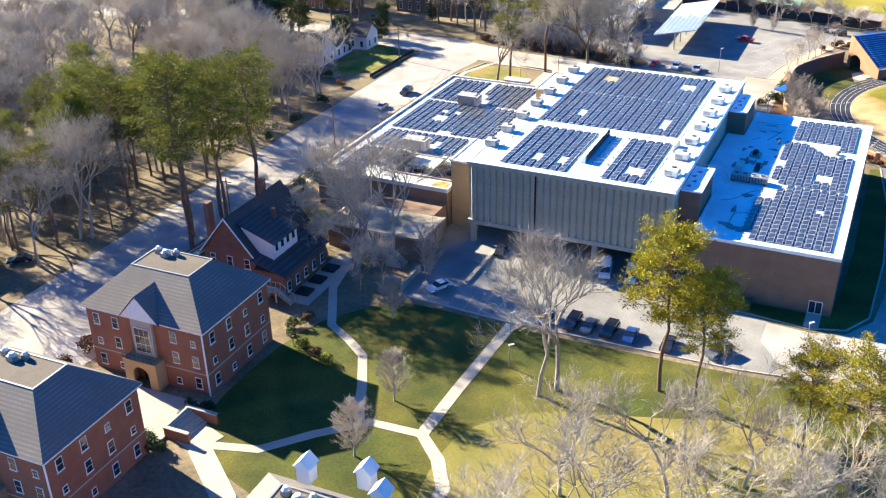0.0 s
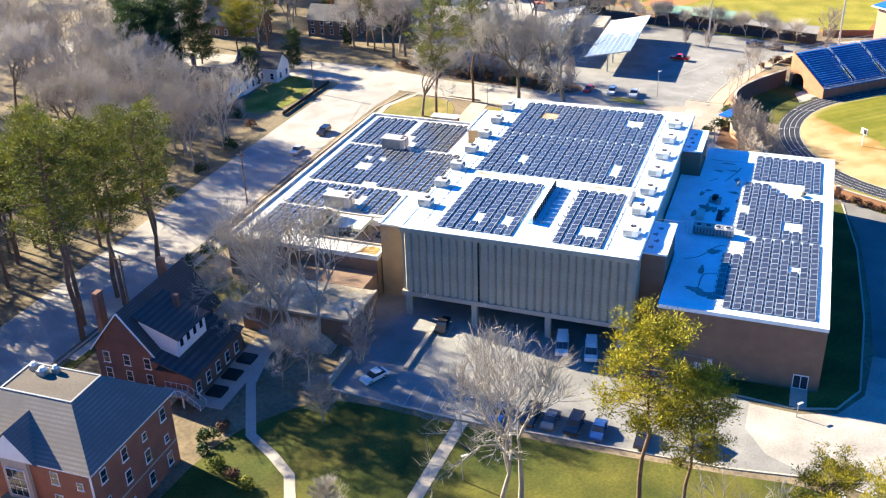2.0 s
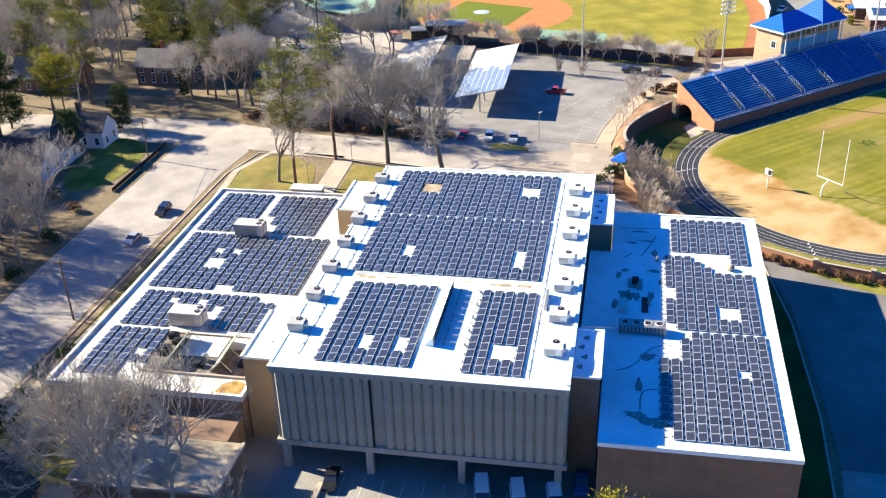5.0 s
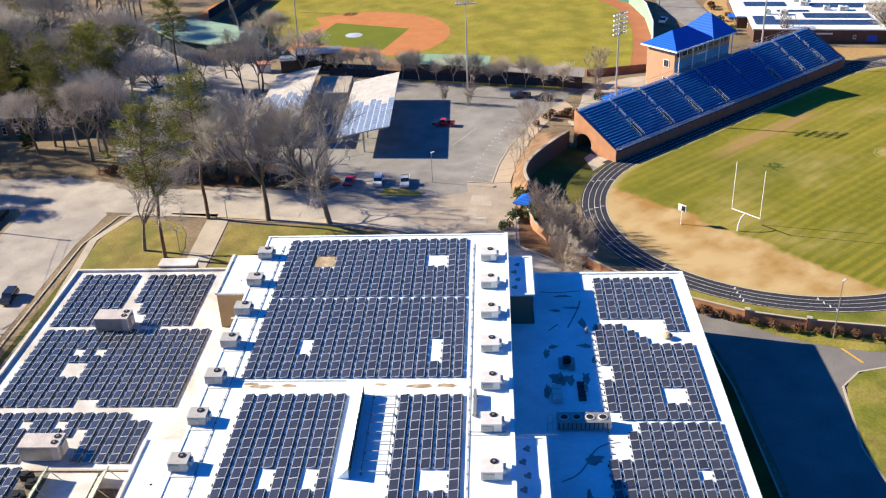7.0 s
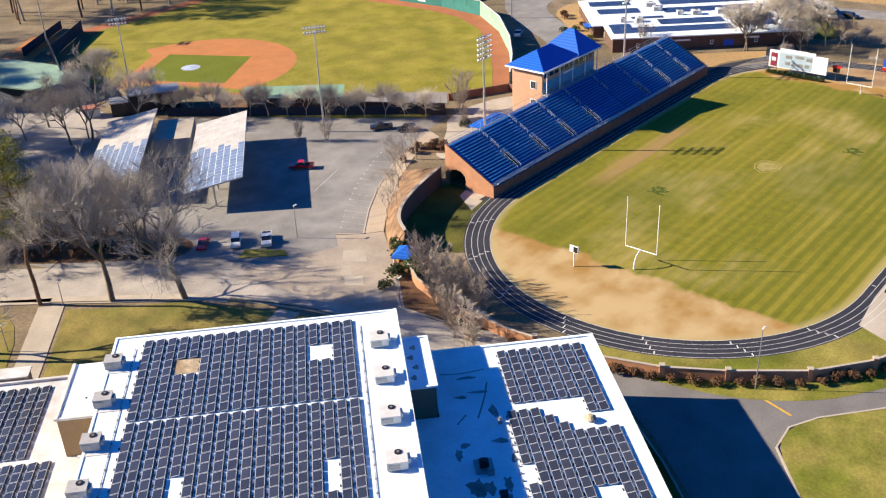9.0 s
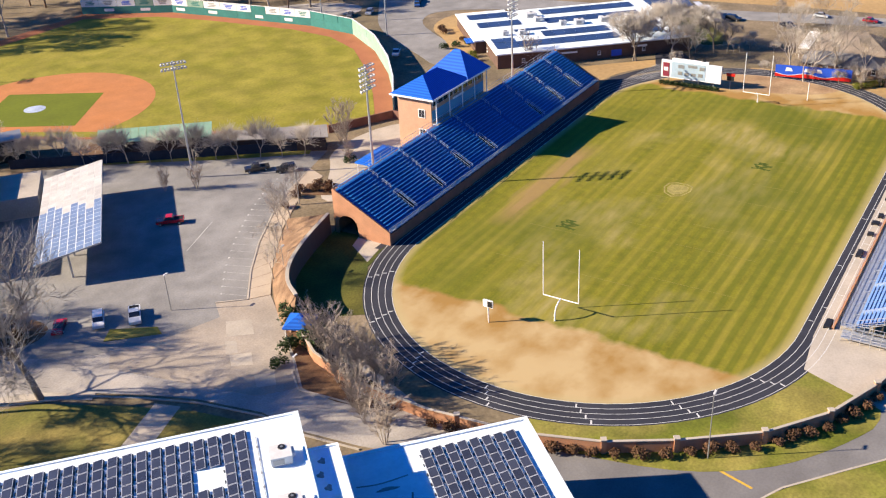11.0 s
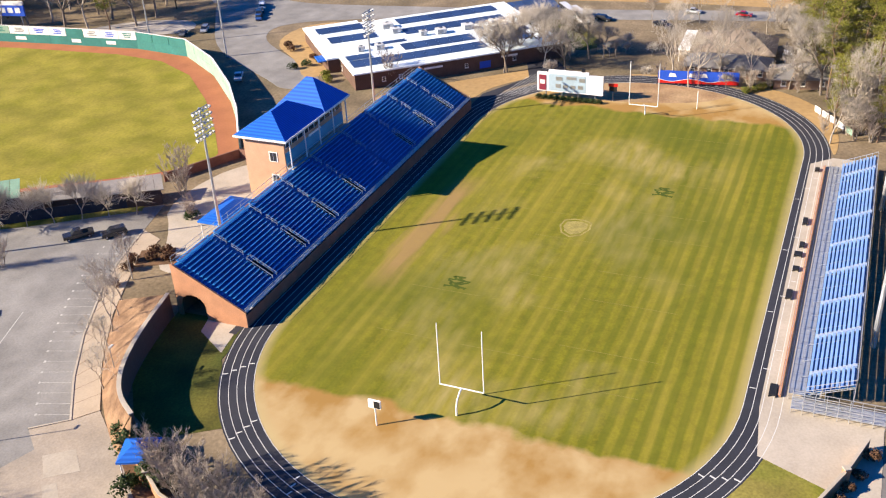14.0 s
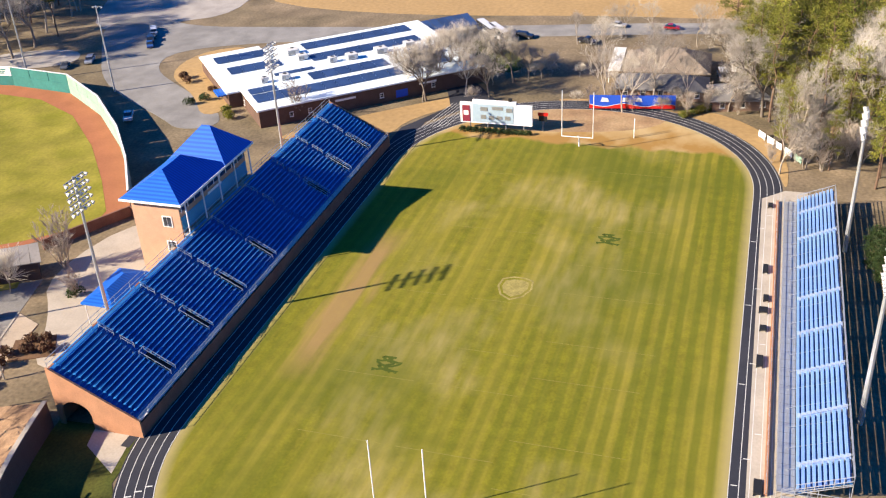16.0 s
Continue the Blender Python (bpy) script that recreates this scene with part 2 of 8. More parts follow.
def turf_material():
    """Dormant football turf: mowing streaks along the field, a worn middle, bare tan ends."""
    m = material("football_turf", (0.165, 0.155, 0.007), 0.95, 0.24, 0.5, 2.4, local=True)
    t = m.node_tree
    n, l = t.nodes, t.links
    b = n["Principled BSDF"]
    was = b.inputs["Base Color"].links[0].from_socket
    co = n.new("ShaderNodeTexCoord").outputs["Object"]
    sep = n.new("ShaderNodeSeparateXYZ")
    l.new(co, sep.inputs[0])
    def mapped(sx, sy):
        k = n.new("ShaderNodeMapping")
        k.inputs["Scale"].default_value = (sx, sy, 1)
        l.new(co, k.inputs["Vector"])
        return k.outputs["Vector"]
    def noise_of(v, s, d=4):
        k = n.new("ShaderNodeTexNoise")
        k.inputs["Scale"].default_value, k.inputs["Detail"].default_value = s, d
        l.new(v, k.inputs["Vector"])
        return k.outputs["Fac"]
    def rng(v, a, c, lo=0.0, hi=1.0):
        k = n.new("ShaderNodeMapRange")
        l.new(v, k.inputs["Value"])
        for key, q in (("From Min", a), ("From Max", c), ("To Min", lo), ("To Max", hi)):
            k.inputs[key].default_value = q
        return k.outputs["Result"]
    def op(kind, a, c):
        k = n.new("ShaderNodeMath")
        k.operation = kind
        for i, v in enumerate((a, c)):
            if hasattr(v, "is_linked"):
                l.new(v, k.inputs[i])
            else:
                k.inputs[i].default_value = v
        return k.outputs[0]
    def blend(f, a, c):
        k = n.new("ShaderNodeMix")
        k.data_type = "RGBA"
        l.new(f, k.inputs[0])
        l.new(a, k.inputs[6])
        if hasattr(c, "is_linked"):
            l.new(c, k.inputs[7])
        else:
            k.inputs[7].default_value = (*c, 1)
        return k.outputs[2]
    streak = op("ADD", rng(noise_of(mapped(0.012, 0.17), 1.0, 3), 0.42, 0.66, 0.0, 0.8), rng(noise_of(mapped(0.03, 0.8), 1.0, 4), 0.46, 0.72, 0.0, 0.45))
    col = blend(op("MULTIPLY", op("MINIMUM", streak, 1.0), 0.56), was, (0.35, 0.275, 0.04))
    lanes = n.new("ShaderNodeTexWave")
    lanes.bands_direction = "Y"
    lanes.inputs["Scale"].default_value = 0.314 / 2.3
    lanes.inputs["Distortion"].default_value = 0.6
    l.new(co, lanes.inputs["Vector"])
    col = blend(op("MULTIPLY", rng(lanes.outputs["Fac"], 0.25, 0.75), rng(sep.outputs["Y"], 4.0, -24.0, 0.28, 0.58)), col, (0.09, 0.11, 0.004))
    patch = op("MULTIPLY", rng(noise_of(mapped(1, 1), 0.045, 5), 0.48, 0.66), rng(op("ABSOLUTE", sep.outputs["Y"], 0.0), 26, 14))
    col = blend(op("MULTIPLY", op("MULTIPLY", patch, rng(noise_of(mapped(0.10, 0.5), 1.0, 5), 0.30, 0.66)), 0.8), col, (0.38, 0.30, 0.11))
    green = rng(noise_of(mapped(1, 1), 0.03, 4), 0.5, 0.68, 0.0, 0.6)
    col = blend(green, col, (0.085, 0.105, 0.004))
    stripe = rng(op("ADD", op("ABSOLUTE", op("ADD", sep.outputs["Y"], -25.5), 0.0), rng(noise_of(mapped(0.05, 0.4), 1.0, 3), 0.2, 0.8, -2.0, 2.0)), 3.2, 1.2, 0.0, 0.75)
    col = blend(op("MULTIPLY", stripe, rng(op("ABSOLUTE", op("ADD", sep.outputs["X"], 8.0), 0.0), 24, 14)), col, (0.33, 0.20, 0.085))
    # bare ends, with a ragged edge
    edge = op("ADD", op("ABSOLUTE", sep.outputs["X"], 0.0), rng(noise_of(mapped(1, 1), 0.12, 5), 0.2, 0.8, -2.5, 2.5))
    bare = rng(edge, 57.5, 59.0)
    tan = n.new("ShaderNodeMix")
    tan.data_type = "RGBA"
    l.new(op("MINIMUM", op("ADD", rng(noise_of(mapped(0.7, 1), 0.16, 8), 0.44, 0.74), op("MULTIPLY", rng(edge, 69, 59), rng(noise_of(mapped(1, 1), 0.09, 6), 0.38, 0.58))), 1.0), tan.inputs[0])
    tan.inputs[6].default_value, tan.inputs[7].default_value = (0.48, 0.345, 0.17, 1), (0.33, 0.185, 0.05, 1)
    col = blend(bare, col, tan.outputs[2])
    # the margin beside the track is paler
    dx = op("MAXIMUM", op("SUBTRACT", op("ABSOLUTE", sep.outputs["X"], 0.0), 42.2), 0.0)
    rad = op("SQRT", op("ADD", op("MULTIPLY", dx, dx), op("MULTIPLY", sep.outputs["Y"], sep.outputs["Y"])), 0.0)
    col = blend(rng(rad, 33.6, 35.2, 0.0, 0.65), col, (0.44, 0.35, 0.17))
    l.new(col, b.inputs["Base Color"])
    return m


TURF = turf_material()


def translucent(m, share):
    """Leaves let some light through."""
    t = m.node_tree
    n, l = t.nodes, t.links
    b, out = n["Principled BSDF"], n["Material Output"]
    tr = n.new("ShaderNodeBsdfTranslucent")
    l.new(b.inputs["Base Color"].links[0].from_socket, tr.inputs["Color"])
    mx = n.new("ShaderNodeMixShader")
    mx.inputs[0].default_value = share
    l.new(b.outputs[0], mx.inputs[1])
    l.new(tr.outputs[0], mx.inputs[2])
    l.new(mx.outputs[0], out.inputs["Surface"])


for leafy in (NEEDLE, SUNNEEDLE, GOLDNEEDLE, LEAF):
    translucent(leafy, 0.22)

# ---------- mesh helpers ----------
class Shape:
    """Collects faces for one mesh, each with a material slot."""

    def __init__(self):
        self.v, self.f, self.m = [], [], []

    def face(self, pts, mi=0):
        i = len(self.v)
        self.v.extend(tuple(p) for p in pts)
        self.f.append(tuple(range(i, i + len(pts))))
        self.m.append(mi)
        return self

    def box(self, x0, x1, y0, y1, z0, z1, mi=0, top=None, skip_bottom=False):
        i = len(self.v)
        self.v.extend([(x0, y0, z0), (x1, y0, z0), (x1, y1, z0), (x0, y1, z0), (x0, y0, z1), (x1, y0, z1), (x1, y1, z1), (x0, y1, z1)])
        fs = [(0, 1, 5, 4), (1, 2, 6, 5), (2, 3, 7, 6), (3, 0, 4, 7), (4, 5, 6, 7)] + ([] if skip_bottom else [(3, 2, 1, 0)])
        for k, f in enumerate(fs):
            self.f.append(tuple(i + q for q in f))
            self.m.append(top if (k == 4 and top is not None) else mi)
        return self

    def prism(self, poly, z0, z1, mi=0, top=None):
        n, i = len(poly), len(self.v)
        if sum(a[0] * b[1] - b[0] * a[1] for a, b in zip(poly, poly[1:] + poly[:1])) < 0:
            poly = poly[::-1]
        self.v.extend([(x, y, z0) for x, y in poly] + [(x, y, z1) for x, y in poly])
        for k in range(n):
            j = (k + 1) % n
            self.f.append((i + k, i + j, i + n + j, i + n + k))
            self.m.append(mi)
        self.f.append(tuple(i + n + k for k in range(n)))
        self.m.append(mi if top is None else top)
        return self

    def tube(self, a, b, r0, r1=None, n=6, mi=0, caps=True):
        a, b = Vector(a), Vector(b)
        r1 = r0 if r1 is None else r1
        d = (b - a).normalized()
        u = d.orthogonal().normalized()
        w = d.cross(u)
        i = len(self.v)
        for p, r in ((a, r0), (b, r1)):
            for k in range(n):
                q = 2 * math.pi * k / n
                self.v.append(tuple(p + r * (math.cos(q) * u + math.sin(q) * w)))
        for k in range(n):
            j = (k + 1) % n
            self.f.append((i + k, i + j, i + n + j, i + n + k))
            self.m.append(mi)
        if caps:
            self.f.append(tuple(i + n + k for k in range(n)))
            self.m.append(mi)
            self.f.append(tuple(i + n - 1 - k for k in range(n)))
            self.m.append(mi)
        return self

    def strip(self, pts, width, z, mi=0, thick=0.0):
        """A ribbon of that width along points of the plan."""
        pts = [Vector((p[0], p[1], 0)) for p in pts]
        L, R = [], []
        for k, p in enumerate(pts):
            d = (pts[min(k + 1, len(pts) - 1)] - pts[max(k - 1, 0)]).normalized()
            nrm = Vector((-d.y, d.x, 0)) * width / 2
            L.append(p + nrm), R.append(p - nrm)
        for k in range(len(pts) - 1):
            q = [R[k], R[k + 1], L[k + 1], L[k]]
            self.face([(v.x, v.y, z) for v in q], mi)
            if thick:
                self.face([(R[k].x, R[k].y, z - thick), (R[k + 1].x, R[k + 1].y, z - thick), (R[k + 1].x, R[k + 1].y, z), (R[k].x, R[k].y, z)], mi)
                self.face([(L[k + 1].x, L[k + 1].y, z - thick), (L[k].x, L[k].y, z - thick), (L[k].x, L[k].y, z), (L[k + 1].x, L[k + 1].y, z)], mi)
        return self

    def mesh(self, name, *mats, smooth=False):
        me = bpy.data.meshes.new(name)
        me.from_pydata(self.v, [], self.f)
        for q in mats:
            me.materials.append(q)
        if len(mats) > 1:
            me.polygons.foreach_set("material_index", self.m)
        if smooth:
            me.polygons.foreach_set("use_smooth", [True] * len(self.f))
        me.update()
        return me


def part(name, shape, mats, parent, label="", m=None, smooth=False):
    """ONE mesh object under a thing or a part."""
    mats = mats if isinstance(mats, (tuple, list)) else (mats,)
    me = shape if isinstance(shape, bpy.types.Mesh) else shape.mesh(name, *mats, smooth=smooth)
    ob = new(name, me)
    ob.parent = parent
    if m is not None:
        ob.matrix_basis = m
    return tagged(ob, label)


def thing(name, m, label, category, group="", kind=""):
    ob = new(name)
    ob.empty_display_size = 0.5
    ob.matrix_basis = m
    return tagged(ob, label, category, group, kind)


def single(name, shape, mats, label, category, m=None, group="", kind="", smooth=False):
    mats = mats if isinstance(mats, (tuple, list)) else (mats,)
    me = shape if isinstance(shape, bpy.types.Mesh) else shape.mesh(name, *mats, smooth=smooth)
    ob = new(name, me)
    if m is not None:
        ob.matrix_basis = m
    return tagged(ob, label, category, group, kind)


GM = pose(62.8, 160.2, 0, 0, 0, -44.2)   # gymnasium plan: x along its front, y towards the back
BM = GM @ pose(18.4, 32.2, 0, 0, 0, -1.1) @ pose(-18.4, -32.2, 0)   # the buildings' own grid, slightly turned
SM = pose(247.15, 166.9, 0, 0, 0, -2.7) @ Matrix.Diagonal((0.99, 1, 1, 1))   # stadium plan: x along the field


def gw(u, v):
    # the campus south and west of the gymnasium lies slightly askew of its grid
    f = max(0.0, min(1.0, (70 - v) / 70))
    u, v = u + f * (0.013 * u - 1.75), v + f * (0.5 - 0.022 * u)
    p = GM @ Vector((u, v, 0))
    return (p.x, p.y)


def sw(s, e):
    p = SM @ Vector((s, e, 0))
    return (p.x, p.y)


def eased(poly, rounds=2):
    """The outline with its corners cut, so that drives and beds curve."""
    for _ in range(rounds):
        poly = [q for (ax, ay), (bx, by) in zip(poly, poly[1:] + poly[:1]) for q in ((0.75 * ax + 0.25 * bx, 0.75 * ay + 0.25 * by), (0.25 * ax + 0.75 * bx, 0.25 * ay + 0.75 * by))]
    return poly


def curved(pts, rounds=2):
    """An open line with its corners cut, its ends kept."""
    for _ in range(rounds):
        mid = [q for (ax, ay), (bx, by) in zip(pts, pts[1:]) for q in ((0.75 * ax + 0.25 * bx, 0.75 * ay + 0.25 * by), (0.25 * ax + 0.75 * bx, 0.25 * ay + 0.75 * by))]
        pts = [pts[0]] + mid[1:-1] + [pts[-1]]
    return pts


def ground_piece(name, poly, z, mat, label, category="ground", kind="structure", side=None):
    s = Shape().prism([tuple(p) for p in poly], -0.3, z)
    return single(name, s, mat, label, category, kind=kind)

# ---------- ground, roads, lots ----------
g = Shape()
N = 24
for i in range(N):
    for j in range(N):
        x0, x1 = -2600 + 5600 * i / N, -2600 + 5600 * (i + 1) / N
        y0, y1 = -2600 + 5600 * j / N, -2600 + 5600 * (j + 1) / N
        g.face([(x0, y0, 0), (x1, y0, 0), (x1, y1, 0), (x0, y1, 0)])
single("ground", g, GROUND, "leaf-littered ground with patchy winter grass", "ground", kind="structure")


def gp(pts):
    return [gw(u, v) for u, v in pts]


ground_piece("road_west", gp([(-63.5, -260), (-47.5, -260), (-47.5, -60), (-46.5, 40), (-46, 96), (-44, 110), (-60, 132), (-63, 116), (-63.5, 40)]), 0.03, ASPHALT, "worn pale asphalt street with tree shadows", "road")
ground_piece("road_north", gp([(-300, 118), (-60, 113.5), (-44, 111), (-27, 109), (-10, 106), (11, 102.6), (19.3, 99), (27, 95), (35.8, 88.4), (40, 82.6), (47.5, 76.2), (57, 69.5), (66, 64), (67, 70), (58, 82), (48, 108), (36, 119), (24, 116.8), (-8, 118.5), (-34, 122.7), (-60, 130), (-300, 134)]), 0.034, PALEASPHALT, "sunlit asphalt street behind the gymnasium", "road")
WALK_OUT = [(171.2, 225.5), (174.5, 221.0), (183.0, 227.1), (192.6, 232.8), (203.8, 238.1), (213.4, 241.7), (225.8, 244.6)]
WALK_IN = [(177.5, 218.3), (187.4, 225.4), (199.2, 232.1), (213.4, 238.1), (223.4, 239.4)]
LOT = [(122, 292), (131, 262), (139.3, 250.7), (150, 233), (157.5, 226), (167.9, 221.5)] + WALK_OUT + [(236, 247), (222, 268.5), (209, 289), (199, 304), (178, 312), (150, 318), (128, 306)]
ground_piece("parking_lot_north", LOT, 0.04, DARKASPHALT, "grey asphalt parking lot with faded bay lines", "parking lot")
ground_piece("driveway_east", gp([(56, 74), (68, 68.4), (78, 62.8), (87, 59.7), (99.6, 57.0), (110, 57.6), (120, 61), (150, 68), (175, 60), (230, 20), (230, -60), (110, -60), (72, -23.5), (66, -23), (60, -20), (57, -15), (64, -9.5), (69, -8), (72.8, -2), (74.3, 10), (74.2, 27.3), (73, 50), (69.8, 66), (62, 72)]), 0.036, DRIVEASPHALT, "asphalt service drive round the annex", "road")
ground_piece("lawn_island", eased(gp([(88.5, 45), (92, 48.5), (97, 49.7), (107, 49.8), (130, 50), (170, 40), (190, 10), (150, 5), (100, 10), (88, 18), (86.5, 31)])), 0.16, SUNLAWN, "mown grass island inside a concrete kerb", "lawn")
ground_piece("parking_lot_south", gp([(-7, -6), (-7, 25), (44, 25), (44, -3.5), (57, -8.5), (60, -12), (66, -23), (55, -24.5), (18.5, -25.5), (-1.5, -24.5)]), 0.038, DARKASPHALT, "sunlit old asphalt parking lot before the gymnasium", "parking lot")
ground_piece("lawn_south", eased(gp([(-13, -42), (-5, -30), (0, -26), (18, -27), (55, -26), (68, -24.5), (80, -34), (96, -60), (80, -90), (40, -95), (5, -78), (-13, -74)])), 0.03, SHADELAWN, "campus lawn in a dark green that stands for shade, with dry patches", "lawn")
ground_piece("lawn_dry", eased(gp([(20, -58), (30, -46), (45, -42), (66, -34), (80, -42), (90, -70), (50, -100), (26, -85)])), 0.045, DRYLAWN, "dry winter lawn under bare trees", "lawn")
ground_piece("lawn_annex", gp([(45, -3.6), (66.5, -3.6), (68, 20), (68, 64), (70, 65), (72.3, 45), (73, 20), (72, -1), (69, -6.5), (63, -8.3), (51, -7), (45, -6)]), 0.12, SHADELAWN, "narrow grass strip along the brick annex", "lawn")
ground_piece("lawn_northwest", eased(gp([(-42, 76), (-42, 100), (-39, 108), (-24, 105.5), (-22.5, 76)])), 0.06, WINTERLAWN, "sunlit grass corner lawn behind the gymnasium", "lawn")
ground_piece("lawn_north", gp([(-16.5, 76), (-16.5, 104), (-10, 103), (3.6, 102.4), (18, 96.4), (26.5, 92), (34, 86.4), (38, 80.5), (38, 68.5), (-12, 68.5)]), 0.06, WINTERLAWN, "grass strip behind the gymnasium", "lawn")
ground_piece("lawn_corner", eased(gp([(-82, 84), (-69, 84), (-68, 112), (-84, 118)])), 0.06, SUNLAWN, "green corner lawn beside a white house", "lawn")
ground_piece("dorm_drive", gp([(-47.5, -110), (-38, -110), (-38, -66), (-36.5, -46), (-40, -40), (-47.5, -36)]), 0.04, ASPHALT, "pale sunlit drive beside the dormitories", "road")
ground_piece("lawn_wing", eased(gp([(-39, -13), (-26, -14), (-24, -2), (-36, 2), (-41, 6), (-42, -6)])), 0.05, DRYLAWN, "sunlit dry grass beside the low block", "lawn")
ground_piece("verge_west", gp([(-45, -40), (-43, -40), (-40, 70), (-43, 92)]), 0.08, SHADELAWN, "grass verge beside the street", "lawn")
ground_piece("mulch_bed", [(163.9, 203.0), (157.5, 196.7), (156.9, 190), (157.6, 185.8), (159.2, 180.1), (163, 186), (166.3, 195.8), (169, 204), (172, 210), (172.6, 212.4)], 0.05, MULCH, "brown mulch bed under bare trees", "ground")
ground_piece("thicket_floor", eased(gp([(-60, 133), (-34, 124.5), (-8, 120.4), (3, 119.4), (5, 127), (-10, 134), (-40, 142)])), 0.05, MULCH, "brown leaf litter under the roadside trees", "ground")
s = Shape()
for pts, w in (([(-44.5, -30), (-41.5, 72), (-43, 98), (-38, 110), (-20, 108)], 1.6), ([(-19.5, 106), (-19.5, 74)], 4.6)):
    s.strip(gp(pts), w, 0.09, thick=0.1)
s.strip(gp([(-30, 110.2), (-10, 106.6), (4, 104.2), (12, 101.2)]), 1.8, 0.09, thick=0.1)
s.strip(gp([(14.5, 79), (17.5, 86.2), (22.6, 95)]), 4.2, 0.09, thick=0.1)
single("pavement", s, CONCRETE, "pale concrete pavements along the street", "pavement", kind="structure")
s = Shape()
level = 0.07
for pts, w in (([(19.2, -26), (18.2, -45), (17.8, -58), (22, -62), (25, -67), (26, -80)], 1.9), ([(17.8, -58), (10, -58.5), (4, -64), (-1.3, -70), (-8, -72)], 1.6),
               ([(-16, -17), (-14, -27), (-8, -38), (-3, -41), (1, -44), (4.8, -51.3), (6.6, -55.5), (8.6, -59.2)], 1.5), ([(-8, -72), (-16, -69.5), (-34, -69.5)], 5.0), ([(-9, -73), (0, -80), (4, -86)], 3.2)):
    level += 0.006
    s.strip(gp(pts), w, level, thick=0.08)
single("footpath", s, CONCRETE, "narrow concrete footpaths crossing the lawn", "path", kind="structure")
ground_piece("drive_south", gp([(66, -23.05), (60, -20), (57, -15), (57.2, -9), (64, -9.4), (69, -7.9), (72.8, -2), (74.2, 9), (86, 9), (96, -8), (120, -40), (110, -60), (72, -23.5)]), 0.044, PALEASPHALT, "sunbleached asphalt drive before the annex", "road")
# kerbs: real steps
s = Shape()
for pts in ([(-1.5, -24.5), (18.5, -25.6), (55, -24.6), (66, -23.1), (72, -24)], [(45, -6), (51, -7.1), (63, -8.4), (69, -6.6), (72.2, -1), (73.2, 20), (72.5, 45), (70, 65)],
            [(88, 18), (86.5, 31), (88.5, 45), (92, 48.6), (97, 49.8), (107, 50), (130, 50.1)], [(-46.3, -50), (-45.4, 40), (-44.6, 96), (-41, 109), (-27, 108), (-10, 105), (11, 101.6), (19.3, 98), (27, 94), (35.8, 87.4), (40, 81.6), (47.5, 75.2)], [(41.6, 97), (41.8, 92), (47, 87.3), (52, 82.3), (61.7, 74.6)]):
    s.strip(gp(pts), 0.3, 0.17, thick=0.17)
s.strip(WALK_OUT, 0.3, 0.18, thick=0.18)
single("kerb", s, CONCRETE, "pale concrete kerbs", "kerb", kind="structure")
# walk round the stadium corner, its joints, and the worn apron where lot and street meet
s = Shape()
inner = WALK_IN
outer = WALK_OUT[1:]
for k in range(len(inner) - 1):
    s.prism([inner[k], inner[k + 1], outer[k + 1], outer[k]], 0.0, 0.1)
s.prism([outer[-1], outer[-2], inner[-1]], 0.0, 0.1)
walk_ = single("pavement_stadium", s, WALKTAN, "tan concrete walk curving round the lot", "pavement", kind="structure")
for k in range(len(inner) - 1):
    n = max(1, int(math.dist(inner[k], inner[k + 1]) / 3.2))
    for j in range(n):
        f = j / n
        a = [inner[k][i] + (inner[k + 1][i] - inner[k][i]) * f for i in (0, 1)]
        b = [outer[k][i] + (outer[k + 1][i] - outer[k][i]) * f for i in (0, 1)]
        part("walk_joint", Shape().strip([a, b], 0.06, 0.104), MULCH, walk_)
ground_piece("lot_apron", [(171.2, 225.5), (167.9, 221.7), (157.7, 226.2), (152.2, 231.6), (148.4, 227.8), (152.7, 202), (157.4, 197.1), (163.5, 203.3), (173.5, 213.7), (177.5, 218.3), (174.5, 221.0)], 0.05, APRONTAN, "worn tan concrete apron where lot and street meet", "pavement")
for q in ([(159.6, 212.7), (161.7, 209.9), (159.1, 207.5), (157.3, 210.4)], [(167.2, 219.8), (169.6, 216.3), (166.2, 212.9), (163.6, 216.7)], [(162.4, 216.0), (163.4, 214.4), (160.6, 211.8), (159.6, 213.4)], [(157.0, 205.6), (159.0, 203.2), (156.4, 200.8), (154.6, 203.2)]):
    ground_piece("concrete_patch", q, 0.06, CONCRETE, "pale newer slab let into the apron", "pavement")
ground_piece("lot_island", [(153.6, 234.5), (156.8, 236.3), (160.9, 229.4), (159.6, 227.2)], 0.12, SUNLAWN, "small grass island beside the parked pickups", "lawn")
# bay lines
s = Shape()
for (xa, ya), (xb, yb) in zip(outer, outer[1:]):
    n = round(math.dist((xa, ya), (xb, yb)) / 2.7)
    for j in range(n):
        f = (j + 0.5) / n
        x, y = xa + (xb - xa) * f, ya + (yb - ya) * f
        s.strip([(x - 0.1, y + 0.3), (x - 1.5, y + 4.9)], 0.07, 0.052)
        s.strip([(x - 1.75, y + 4.8), (x - 1.25, y + 5.0)], 0.32, 0.053)
s.strip([(183.8, 243.5), (195.6, 247.3)], 0.16, 0.052)
for k in range(10):
    s.strip([gw(10 + 2.7 * k, -1.5), gw(10 + 2.7 * k, -7)], 0.13, 0.05)
    s.strip([gw(10 + 2.7 * k, -25), gw(10 + 2.7 * k, -20)], 0.13, 0.05)
single("bay_lines", s, material("faded_paint", (0.46, 0.445, 0.42), 0.9, 0.3, 0.6, 3.0), "faded white parking bay lines", "road marking", kind="structure")
